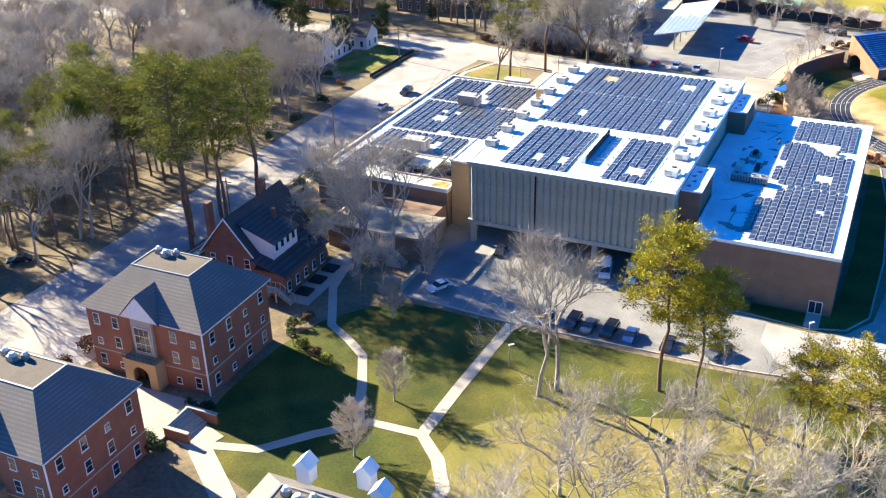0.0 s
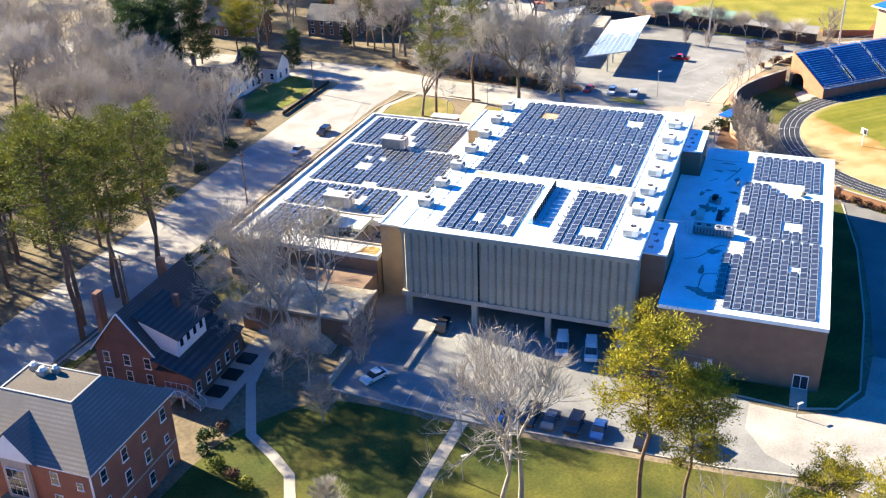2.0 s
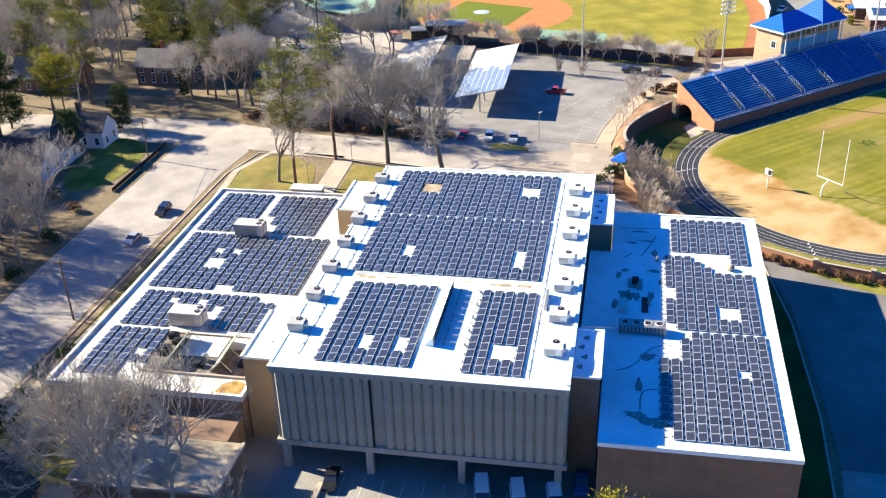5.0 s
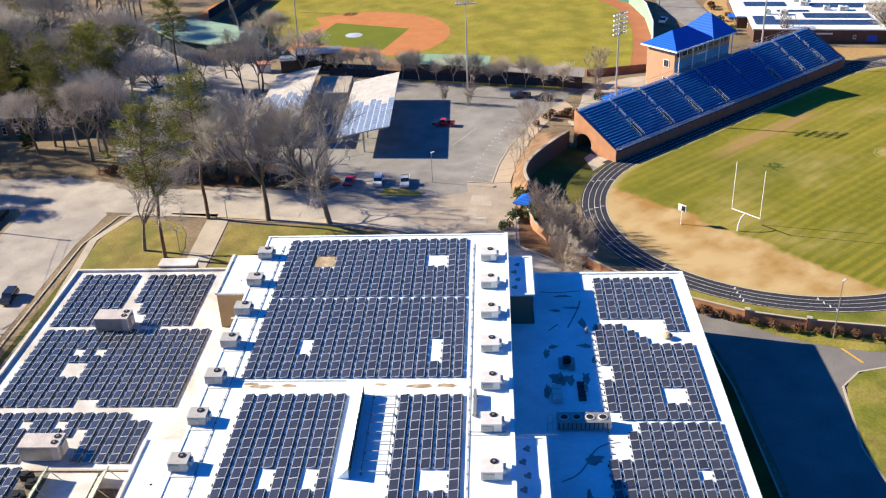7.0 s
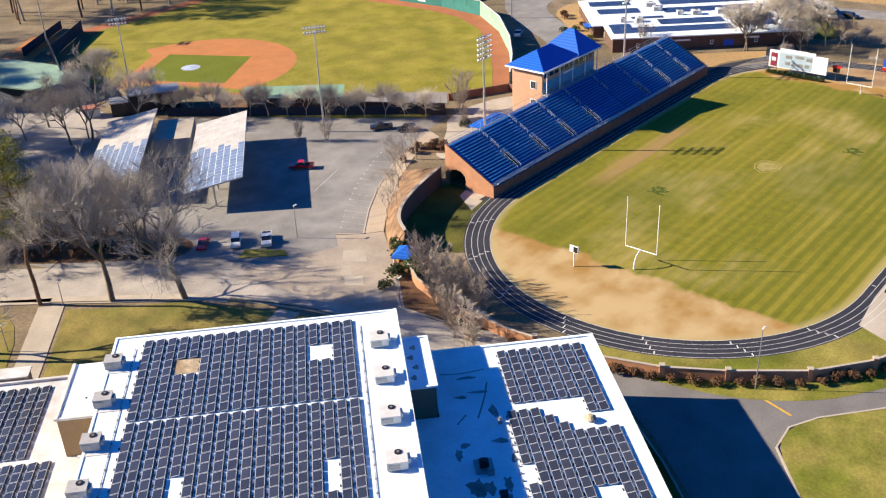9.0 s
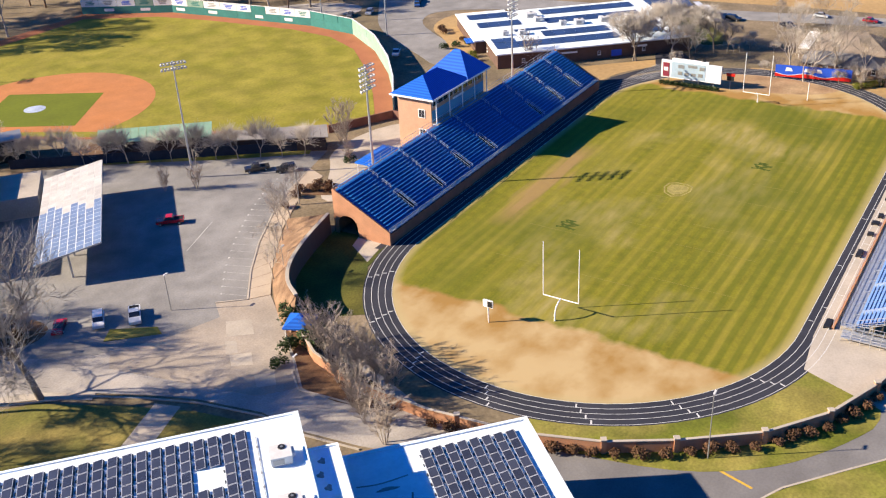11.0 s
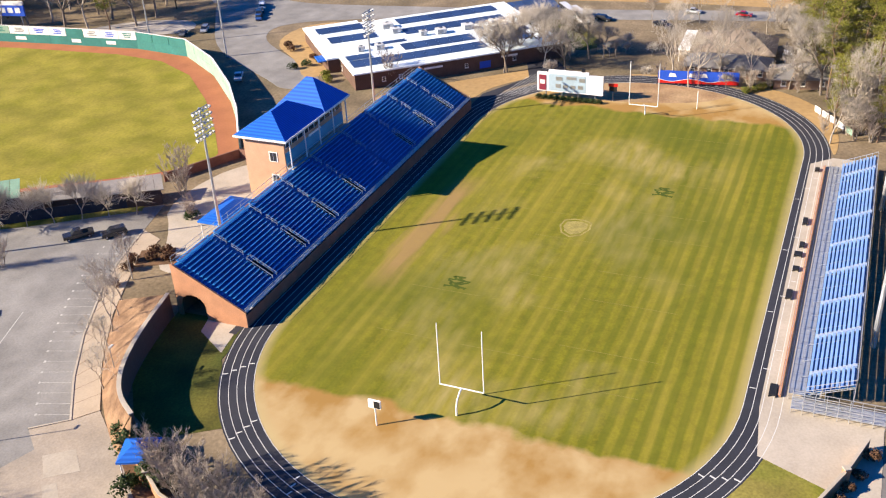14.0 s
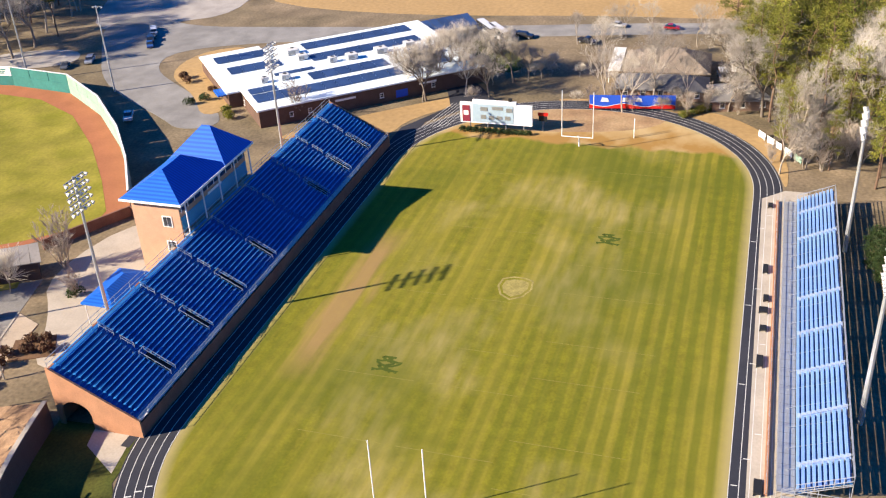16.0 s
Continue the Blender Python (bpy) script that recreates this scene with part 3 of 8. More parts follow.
s = Shape().strip([gw(91, 56), gw(93.5, 51)], 0.4, 0.05)
single("yellow_line", s, YELLOW, "yellow stop line painted on the drive", "road marking", kind="structure")

# ---------- stadium floor ----------
def oval(r, half=42.2, n=40):
    pts = []
    for k in range(n + 1):
        a = -math.pi / 2 + math.pi * k / n
        pts.append((half + r * math.cos(a), r * math.sin(a)))
    for k in range(n + 1):
        a = math.pi / 2 + math.pi * k / n
        pts.append((-half + r * math.cos(a), r * math.sin(a)))
    return pts


def ring(shape, r0, r1, z, mi=0, half=42.2):
    a, b = oval(r0, half), oval(r1, half)
    for k in range(len(a)):
        j = (k + 1) % len(a)
        shape.face([(*a[k], z), (*b[k], z), (*b[j], z), (*a[j], z)], mi)


s = Shape().prism(oval(35.4), -0.2, 0.05)
single("football_field", s, TURF, "dormant striped football turf with bare tan ends", "field", SM, kind="structure")
s = Shape()
ring(s, 35.4, 40.6, 0.06)
s.prism([(20, 40.3), (60, 40.3), (74, 33), (92, 40), (94, 34), (80, 24), (64, 36), (40, 35.5), (20, 35.6)], 0.0, 0.055)
single("running_track", s, TRACK, "black rubber running track", "track", SM, kind="structure")
s = Shape()
for r in (35.45, 36.65, 37.85, 39.05, 40.3):
    ring(s, r - 0.045, r + 0.045, 0.072)
for k in range(7):
    a = math.radians(112 + 22 * k)
    for q in range(4):
        r = 35.8 + 1.2 * q
        c, d = a + 0.02 * q, a + 0.02 * q + 0.006
        s.face([(-42.2 + rr * math.cos(t), rr * math.sin(t), 0.074) for rr, t in ((r, c), (r + 0.9, c), (r + 0.9, d), (r, d))])
for k in range(16):
    s.strip([(-38 + 5.1 * k, -35.7 - 1.2 * (k % 4)), (-38 + 5.1 * k, -36.5 - 1.2 * (k % 4))], 0.16, 0.074)
for q in range(7):
    s.strip([(60 + q * 0.4, 36 - q * 0.9), (76 + q * 0.4, 33 - q * 0.9)], 0.12, 0.074)
single("lane_lines", s, OFFWHITE, "white lane lines painted on the track", "track marking", SM, kind="structure")
# faint yard lines, worn emblem and number shapes mown into the turf
LINE = material("faded_line", (0.235, 0.205, 0.045), 0.95, 0.2, 0.5, 3.0)
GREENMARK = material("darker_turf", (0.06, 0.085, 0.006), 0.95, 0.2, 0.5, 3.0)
s = Shape()
for k in range(-10, 11):
    for a, b in ((-24, -8), (-7, 6), (8, 20)):
        if (k * 7 + a) % 5 < 2:
            s.strip([(4.57 * k, a + (k % 3)), (4.57 * k, b)], 0.09, 0.056)
single("yard_lines", s, LINE, "worn pale yard lines on the turf", "field marking", SM, kind="structure")
s = Shape()
crest = [(-2.6, 2.6), (-1.0, 3.3), (1.0, 3.3), (2.6, 2.4), (2.9, 0.0), (1.9, -2.6), (0.0, -3.9), (-1.9, -2.6), (-2.9, 0.0)]
for p, q in zip(crest, crest[1:] + crest[:1]):
    s.face([(p[1], p[0], 0.058), (q[1], q[0], 0.058), (0.88 * q[1], 0.88 * q[0], 0.058), (0.88 * p[1], 0.88 * p[0], 0.058)])
s.face([(0.74 * p[1], 0.74 * p[0], 0.058) for p in crest], 1)
EMBLEM = material("faded_emblem", (0.30, 0.25, 0.075), 0.95, 0.3, 0.6, 3.0)
single("field_emblem", s, (EMBLEM, EMBLEM), "faded shield emblem on the midfield turf", "field marking", SM, kind="structure")
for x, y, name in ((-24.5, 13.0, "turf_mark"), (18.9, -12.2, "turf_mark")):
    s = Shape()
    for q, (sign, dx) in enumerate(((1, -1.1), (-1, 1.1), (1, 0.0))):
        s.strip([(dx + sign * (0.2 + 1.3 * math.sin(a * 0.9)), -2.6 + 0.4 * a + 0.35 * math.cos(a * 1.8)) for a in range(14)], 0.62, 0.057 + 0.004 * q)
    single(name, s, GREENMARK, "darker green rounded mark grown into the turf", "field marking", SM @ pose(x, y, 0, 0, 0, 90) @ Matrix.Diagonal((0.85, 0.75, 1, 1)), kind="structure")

# ---------- baseball ground ----------
WALLPTS = [(10, 77.5), (24, 87), (38, 98.2), (54, 114), (66, 131), (68.5, 150), (66, 180), (63, 208), (48, 238)]
ground_piece("warning_track", [sw(*p) for p in [(-57, 186), (-36, 139.5), (-5, 90.5), (10, 77.5), (24, 87), (38, 98.2), (54, 114), (66, 131), (68.5, 150), (66, 180), (63, 208), (48, 238), (-20, 238), (-45, 216)]], 0.03, WARN, "red clay warning track round the outfield", "field")
ground_piece("outfield", [sw(*p) for p in [(-54, 185), (-35, 140.5), (-4, 92), (5, 82.5), (10, 83.5), (22, 92.5), (37.5, 105.5), (52.5, 121), (60.5, 136), (62.5, 153), (60, 187), (56.5, 209), (43, 232), (-18, 232), (-40, 212)]], 0.05, OUTFIELD, "mown yellow-green outfield turf", "field")
H, B1, B2, B3 = (-45.5, 174.5), (-30.5, 147), (-7.0, 162.5), (-22, 189.5)
s = Shape()
cx, cy = -26.5, 168.4
arc = []
for k in range(25):
    a = math.radians(-92 + 172 * k / 24) - 0.1
    arc.append((cx + 2 + 29.5 * math.cos(a), cy + 29.5 * math.sin(a) * 0.98))
s.prism([sw(*p) for p in [(-49, 175.5), (-46.5, 171.5), (-34, 147), (-31, 140.5)] + arc + [(-23, 198), (-26, 190.5)]], 0.0, 0.065)
single("infield_skin", s, CLAY, "orange clay infield", "field", kind="structure")
ground_piece("infield_grass", [sw(*p) for p in [(-43.8, 173.8), (-30.5, 149.5), (-9.0, 162.8), (-22, 187.0)]], 0.08, INGRASS, "green infield square", "field")
s = Shape()
for k in range(16):
    a, b = 2 * math.pi * k / 16, 2 * math.pi * (k + 1) / 16
    s.face([(*sw(-26.8, 170), 0.32), (*sw(-26.8 + 2.9 * math.cos(a), 170 + 2.9 * math.sin(a)), 0.082), (*sw(-26.8 + 2.9 * math.cos(b), 170 + 2.9 * math.sin(b)), 0.082)])
single("pitcher_mound", s, material("mound_cover", (0.40, 0.46, 0.58), 0.7, 0.25, 1.0, 4.0), "covered pitcher's mound in the infield", "mound", kind="structure")
# outfield wall: green padding below, pale banner panels above
for k, (p, q) in enumerate(zip(WALLPTS, WALLPTS[1:])):
    a, b = Vector((*sw(*p), 0)), Vector((*sw(*q), 0))
    d = b - a
    L, ang = d.length, math.degrees(math.atan2(d.y, d.x))
    w = thing("outfield_wall", pose(a.x, a.y, 0, 0, 0, ang), "green padded outfield wall with pale panels", "wall", "outfield wall sections")
    part("padding", Shape().box(0, L - 0.05, -0.15, 0.15, 0, 2.6 if k > 2 else 3.0), GREENWALL if k > 3 else PALEGREEN, w)
    part("coping", Shape().box(0, L - 0.05, -0.2, 0.2, 5.02, 5.1), WHITE, w)
    n = max(2, int(L / 6))
    for i in range(n):
        hh = 5.0
        part("panel", Shape().box(i * L / n + 0.1, (i + 1) * L / n - 0.1, -0.12, 0.12, 2.62 if k > 2 else 3.02, hh), WHITE if (k > 4 and (i + k) % 4) else (PALEGREEN if k < 4 or k > 5 else GREENWALL), w, "white advertising panel" if k > 3 else "")
        if k > 4:
            x0_, x1_ = i * L / n + 0.1, (i + 1) * L / n - 0.1
            xm, ww_ = (x0_ + x1_) / 2, x1_ - x0_
            for q in range(3):
                part("sign_bar", Shape().box(xm - ww_ * (0.18 + 0.05 * ((i + q) % 3)), xm + ww_ * (0.16 + 0.05 * ((i * 2 + q) % 3)), -0.15, 0.15, 3.2 + 0.5 * q, 3.5 + 0.5 * q), (NAVY, GREY, GREENWALL)[(i + k) % 3], w, "dark lettering reduced to a bar")
            if i % 2:
                part("pad_sign", Shape().box(xm - ww_ * 0.3, xm + ww_ * 0.25, -0.18, 0.18, 0.9, 1.9), WHITE, w, "white lettering reduced to a bar")
    if k == 3:
        part("gate", Shape().box(L * 0.7, L * 0.7 + 4, -0.2, -0.16, 0, 4.4), DARK, w, "dark gate opening")
ground_piece("hedge_bed", [sw(*p) for p in [(-57, 140.8), (-14.6, 80.4), (-8, 86), (-19, 106), (-36, 134), (-50, 148)]], 0.04, MULCH, "brown mulch strip under the clipped trees", "ground")
# right-field fence and hedge strip
def fence_run(name, p, q, h, mat, label, post_every=4.0):
    a, b = Vector((*p, 0)), Vector((*q, 0))
    d = b - a
    w = thing(name, pose(a.x, a.y, 0, 0, 0, math.degrees(math.atan2(d.y, d.x))), label, "fence")
    part("screen", Shape().box(0, d.length, -0.03, 0.03, 0.05, h), mat, w)
    for k in range(int(d.length / post_every) + 1):
        part("post", Shape().tube((k * post_every, 0.08, 0), (k * post_every, 0.08, h + 0.1), 0.05, n=5), GREY, w)
    return w


def long_shed(a, b, c, d, roofm, label):
    """Low mono-pitch shed: eave a-b at 3.4 m, high edge d-c at 4.4 m."""
    h_ = thing("batting_shed", Matrix.Identity(4), label, "shed", "ballpark sheds")
    mid = [sum(q[i] for q in (a, b, c, d)) / 4 for i in (0, 1)]
    foot = [tuple(mid[i] + 0.94 * (q[i] - mid[i]) for i in (0, 1)) for q in (a, b, c, d)]
    part("wall", Shape().prism(foot, 0, 3.2), SHEDWALL, h_)
    n = 14
    for k in range(n):
        e, f = k / n, (k + 0.96) / n
        at = lambda p_, q_, t: (p_[0] + (q_[0] - p_[0]) * t, p_[1] + (q_[1] - p_[1]) * t)
        lo, hi = (at(a, b, e), at(a, b, f)), (at(d, c, e), at(d, c, f))
        top = [(*lo[0], 3.42), (*lo[1], 3.42), (*hi[1], 4.42), (*hi[0], 4.42)]
        bot = [(x, y, z - 0.16) for x, y, z in top]
        q = Shape()
        q.face(top)
        q.face(bot[::-1])
        for m_ in range(4):
            q.face([top[m_], bot[m_], bot[(m_ + 1) % 4], top[(m_ + 1) % 4]])
        part("roof_sheet", q, roofm, h_)


SHEDWALL = material("shed_cladding", (0.07, 0.05, 0.045), 0.9, 0.2, 0.4, 3.0)
long_shed((211.4, 295.4), (226.0, 272.9), (231.6, 277.4), (216.0, 299.8), material("green_sheet_roof", (0.22, 0.36, 0.26), 0.7, 0.15, 0.4, 3.0, per_object=0.05), "long dark shed with a pale green sheet roof")
long_shed((225.2, 267.7), (236.3, 246.5), (240.7, 249.9), (228.0, 269.8), material("grey_sheet_roof", (0.27, 0.25, 0.24), 0.75, 0.15, 0.4, 3.0, per_object=0.06), "long dark shed with a weathered grey sheet roof")
ground_piece("hedge_verge", [(207.6, 292.6), (209.4, 289.8), (221.5, 267.2), (232.6, 249.8), (234.6, 250.6), (223.6, 268.4), (211.6, 290.8)], 0.10, SUNLAWN, "narrow grass verge under the clipped trees", "lawn")
ground_piece("stand_bed", [(218.7, 240.2), (221.4, 234.6), (216.2, 231.6), (213.4, 238.0)], 0.13, MULCH, "brown planting bed behind the stand", "ground")
fence_run("backdrop_fence", sw(-57, 140.5), sw(-14.5, 80), 2.4, NETTING, "dark fence behind the clipped hedge trees")
fence_run("backstop_net", sw(-60, 186), sw(-46, 216), 7.0, NETTING, "tall dark backstop netting")
fence_run("backstop_net", sw(-46, 216), sw(-22, 236), 4.0, NETTING, "dark netting beside the dugout")
fence_run("bullpen_fence", sw(-50, 226), sw(-24, 246), 3.0, NETTING, "dark mesh fence round the bullpen")
ground_piece("bullpen", [sw(*p) for p in [(-49, 222), (-30, 238), (-36, 246), (-55, 230)]], 0.06, CLAY, "reddish clay bullpen strip", "field")
# brick walls beside the stand
for p, q in (((-6, 86), (9.5, 77.5)), ((9.5, 77.5), (9, 72))):
    a, b = Vector((*sw(*p), 0)), Vector((*sw(*q), 0))
    d = b - a
    single("brick_wall_short", Shape().box(0, d.length, -0.2, 0.2, 0, 2.0), OLDBRICK, "dark red brick screen wall by the ballpark", "wall", pose(a.x, a.y, 0, 0, 0, math.degrees(math.atan2(d.y, d.x))))

# ---------- stadium walls ----------
BW = [(173.8, 209.4), (169.5, 206.5), (164, 199), (160.3, 188), (159.2, 176), (160.2, 161.5), (163.3, 150.8), (167.8, 142.2), (174.5, 132.2), (182.6, 125.2), (192.0, 120.6), (199, 118)]
pts = []
for p, q in zip(BW, BW[1:]):
    d = math.dist(p, q)
    k = max(1, round(d / 5.5))
    for i in range(k):
        pts.append((p[0] + (q[0] - p[0]) * i / k, p[1] + (q[1] - p[1]) * i / k))
pts.append(BW[-1])
wall = thing("stadium_wall", Matrix.Identity(4), "orange brick boundary wall with pale coping and piers", "wall", kind="structure")
for p, q in zip(pts, pts[1:]):
    d = math.dist(p, q)
    m = pose(p[0], p[1], 0, 0, 0, math.degrees(math.atan2(q[1] - p[1], q[0] - p[0])))
    part("wall_panel", Shape().box(0, d, -0.15, 0.15, 0, 1.9).box(0, d, -0.21, 0.21, 1.9, 2.02, 1), (ORBRICK, CONCRETE), wall, m=m)
for p in pts[::2]:
    part("pier", Shape().box(-0.35, 0.35, -0.35, 0.35, 0, 2.25).box(-0.42, 0.42, -0.42, 0.42, 2.25, 2.42, 1), (ORBRICK, CONCRETE), wall, m=pose(p[0], p[1], 0, 0, 0, 30))
RW = [(173.8, 209.4), (176.6, 213.4), (181, 216.6), (187, 219), (194, 220.8), (201.5, 222.2)]
RW = curved(RW)
wall = thing("retaining_wall", Matrix.Identity(4), "curved brick retaining wall shading the grass bank", "wall", kind="structure")
for p, q in zip(RW, RW[1:]):
    d = math.dist(p, q)
    m = pose(p[0], p[1], 0, 0, 0, math.degrees(math.atan2(q[1] - p[1], q[0] - p[0])))
    # Panel colour is darkened to stand for shade on the inner face.
    part("wall_panel", Shape().box(0, d, -0.25, 0.25, 0, 4.3).box(0, d, -0.32, 0.32, 4.3, 4.44, 1), (SHADEBRICK, CONCRETE), wall, m=m)
s = Shape()
out = [(171.4, 211.6), (175.4, 215.8), (180.6, 220.4), (187.4, 225.3), (194.6, 229.4), (203.2, 233.8)]
out = curved(out)
for k in range(len(RW) - 1):
    a, b, c, d = RW[k], RW[k + 1], out[k + 1], out[k]
    s.face([(a[0], a[1] + 0.2, 4.1), (d[0], d[1], 0.05), (c[0], c[1], 0.05), (b[0], b[1] + 0.2, 4.1)])
s.face([(RW[0][0], RW[0][1], 4.1), (169.0, 207.5, 0.05), (out[0][0], out[0][1], 0.05)])
single("mulch_bank", s, BANK, "brown mulch bank behind the retaining wall", "ground", kind="structure")
# The bank takes the lawn colour that is darkened for shade.
ground_piece("grass_bank", [(174.5, 207), (178, 213), (184, 217.5), (193, 221), (203, 222), (203, 208.5), (193, 208), (186, 203), (180, 198)], 0.05, SHADELAWN, "shaded grass below the retaining wall", "lawn")
ground_piece("stadium_apron", [sw(*p) for p in [(-52, -38.5), (-42, -37.5), (40, -37), (44, -41), (44, -45), (-38, -45), (-40, -53), (-58, -53)]], 0.07, CONCRETE, "pale concrete apron beside the track", "pavement")
ground_piece("stand_lane", [sw(*p) for p in [(-50, 40.2), (52, 40.2), (52, 41.5), (-50, 41.5)]], 0.065, TRACK, "dark strip before the grandstand", "track")
ground_piece("stand_apron", [sw(*p) for p in [(-55, 39.6), (-47.5, 41), (-47.5, 47), (-51, 46)]], 0.06, CONCRETE, "concrete walk below the stand", "pavement")
ground_piece("lawn_bend", eased([sw(*p) for p in [(-58, -52), (-46, -44), (-46, -36), (-58, -34), (-68, -27), (-74, -18), (-78, -8), (-87, -8), (-84, -28), (-77, -40), (-68, -47)]]), 0.055, SUNLAWN, "rough grass between track and brick wall", "lawn")
ground_piece("concourse", eased([sw(*p) for p in [(-30, 53), (10, 53), (10, 75), (-14, 80), (-26, 70), (-40, 64)]]), 0.055, CONCRETE, "sandy concrete concourse behind the stand", "pavement")
ground_piece("brown_patch", eased([(327, 182), (325, 160), (322, 146), (315, 150), (311.5, 160), (310, 174), (311, 182), (318, 186)]), 0.058, material("brown_dirt", (0.30, 0.185, 0.10), 0.95, 0.25, 0.2, 2.0, second=(0.42, 0.29, 0.16), second_scale=0.15, second_amount=0.7), "brown bare dirt behind the far goal", "ground")
ground_piece("tan_end", eased([sw(*p) for p in [(42, -41.5), (60, -41.5), (76, -34), (84, -18), (84, 10), (80, 8), (80, -15), (70, -31), (56, -39)]]), 0.05, PARKGRASS, "dry tan grass outside the far bend", "ground")

# ---------- gymnasium ----------
gym = thing("gymnasium", BM @ pose(0, -0.7, 0), "large gymnasium block with ribbed concrete front and white roof", "building")
L, D, Z = 38.3, 65.6, 16.4
for a in ((0, L, 0.35, 0.9, 4.6, Z - 0.9), (0, 0.6, 0.9, D, 4.6, Z - 0.4), (L - 0.6, L, 0.9, D, 4.6, Z - 0.4), (0, L, D, D + 0.1, 0, Z - 0.6), (0, 0.6, 10, D, 0, 4.6), (L - 0.6, L, 10, D, 0, 4.6)):
    part("wall", Shape().box(*a), WALLCONC, gym)
rib = Shape()
rib.prism([(0, 0.35), (0.28, 0), (1.0, 0), (1.28, 0.35)], 4.7, Z - 0.75)
rm = rib.mesh("rib", WALLCONC)
for k in range(29):
    x = 0.4 + 1.305 * k
    if abs(x - 12.9) < 0.6:
        continue
    part("rib", rm, WALLCONC, gym, m=pose(x, 0, 0))
spout = Shape().tube((0, 0.1, 0), (0, -0.2, -0.05), 0.12, n=6).mesh("drain_spout", GREY)
drip = Shape().box(-0.09, 0.09, -0.012, 0.0, -2.6, -0.1).mesh("drip_stain", DRIPSTAIN)
for k in range(28):
    sp_ = part("drain_spout", spout, GREY, gym, m=pose(1.7 + 1.305 * k, 0.3, Z - 1.5))
    part("drip_stain", drip, DRIPSTAIN, sp_, "dark streak below a drain spout", m=pose(0, 0.05, -0.1))
part("joint", Shape().box(13.1, 13.35, -0.05, 0.4, 4.0, Z - 0.6), DARK, gym, "dark vertical joint with downpipe")
part("spandrel", Shape().box(-0.2, L + 0.2, -0.15, 0.9, 3.9, 4.7), CONCRETE, gym, "pale concrete beam")
for x in (4.2, 14.2):
    part("pipe_cluster", Shape().tube((x, -0.2, 4.3), (x, -0.2, 5.0), 0.07).tube((x + 0.3, -0.2, 4.2), (x + 0.3, -0.2, 4.9), 0.07).tube((x, -0.2, 4.3), (x - 0.7, -0.2, 4.1), 0.06), OFFWHITE, gym, "pale pipe cluster under the wall")
part("cornice", Shape().box(-0.2, L + 0.2, -0.15, 0.6, Z - 0.75, Z + 0.02), WALLCONC, gym)
part("coping", Shape().box(-0.25, L + 0.25, -0.2, 0.55, Z + 0.02, Z + 0.14), MEMBRANE, gym)
for a, h_ in (((-0.25, 0.12, 0.55, D), 0.1), ((L - 0.25, L + 0.25, 0.55, D), 0.45), ((-0.25, L + 0.25, D, D + 0.35), 0.16)):
    part("parapet", Shape().box(*a, Z - 0.6, Z + h_), MEMBRANE, gym)
part("roof_membrane", Shape().box(0.12, L - 0.25, 0.5, D, Z - 0.6, Z), MEMBRANE, gym)
for x in (0.8, 12.4, 24.8, 37.4):
    part("column", Shape().box(x - 0.45, x + 0.45, 0.0, 0.9, 0.0, 3.9), CONCRETE, gym)
part("undercroft_wall", Shape().box(0, L, 9.5, 10, 0, 4.5), BROWNBRICK, gym, "shaded brick wall under the overhang")
part("soffit", Shape().box(0.6, L - 0.6, 0.9, 10, 4.2, 4.5), CONCRETE, gym)
for x, y, dx in ((4.5, 9.4, 2.2), (16, 9.4, 1.6), (27, 9.4, 2.6)):
    part("door", Shape().box(x, x + dx, y, y + 0.08, 0, 2.2), DARK, gym)
# stair towers between gymnasium and annex
TZ = 15.4
for y0, y1 in ((3.6, 14.6), (47.4, 58.8)):
    t = thing("stair_tower", BM, "brown brick stair tower with a white roof", "building", "stair towers")
    part("wall", Shape().box(L + 0.03, 42.0, y0, y1, 0, TZ), BROWNBRICK, t)
    part("roof", Shape().box(L + 0.28, 42.2, y0 - 0.2, y1 + 0.2, TZ, TZ + 0.12), MEMBRANE, t)
    for a in ((L + 0.28, 42.2, y0 - 0.2, y0 + 0.1), (L + 0.28, 42.2, y1 - 0.1, y1 + 0.2), (41.9, 42.2, y0 + 0.1, y1 - 0.1)):
        part("parapet", Shape().box(*a, TZ + 0.12, TZ + 0.3), MEMBRANE, t)
    for k in range(4):
        x, y = 39.4 + 0.5 * (k % 2), y0 + 2.2 + 2.3 * k
        part("roof_puddle", Shape().prism([(x + (0.3 + 0.12 * (q * 5 % 3)) * math.cos(q * 0.7), y + (0.4 + 0.15 * (q * 7 % 3)) * math.sin(q * 0.7)) for q in range(9)], TZ + 0.12, TZ + 0.13), STAIN, t, "dark stain on the roof")
# annex
ann = thing("annex", BM @ pose(42.3, -3.2, 0), "brown brick annex with a flat white roof", "building")
AL, AD, AZ = 23.9, 65.3, 10.8
part("wall", Shape().box(0, AL, 0, AD, 0, AZ - 0.5), BROWNBRICK, ann)
part("roof_membrane", Shape().box(0.36, AL - 0.36, 0.36, AD - 0.36, AZ - 0.5, AZ - 0.1).box(-0.1, 0.36, 18.1, 50.4, AZ - 0.5, AZ - 0.1), MEMBRANE, ann)
for a in ((-0.1, AL + 0.1, -0.1, 0.35), (-0.1, AL + 0.1, AD - 0.35, AD + 0.1), (-0.1, 0.35, 0.35, 18.1), (-0.1, 0.35, 50.4, AD - 0.35), (AL - 0.35, AL + 0.1, 0.35, AD - 0.35)):
    part("parapet", Shape().box(*a, AZ - 0.5, AZ + 0.1), MEMBRANE, ann)
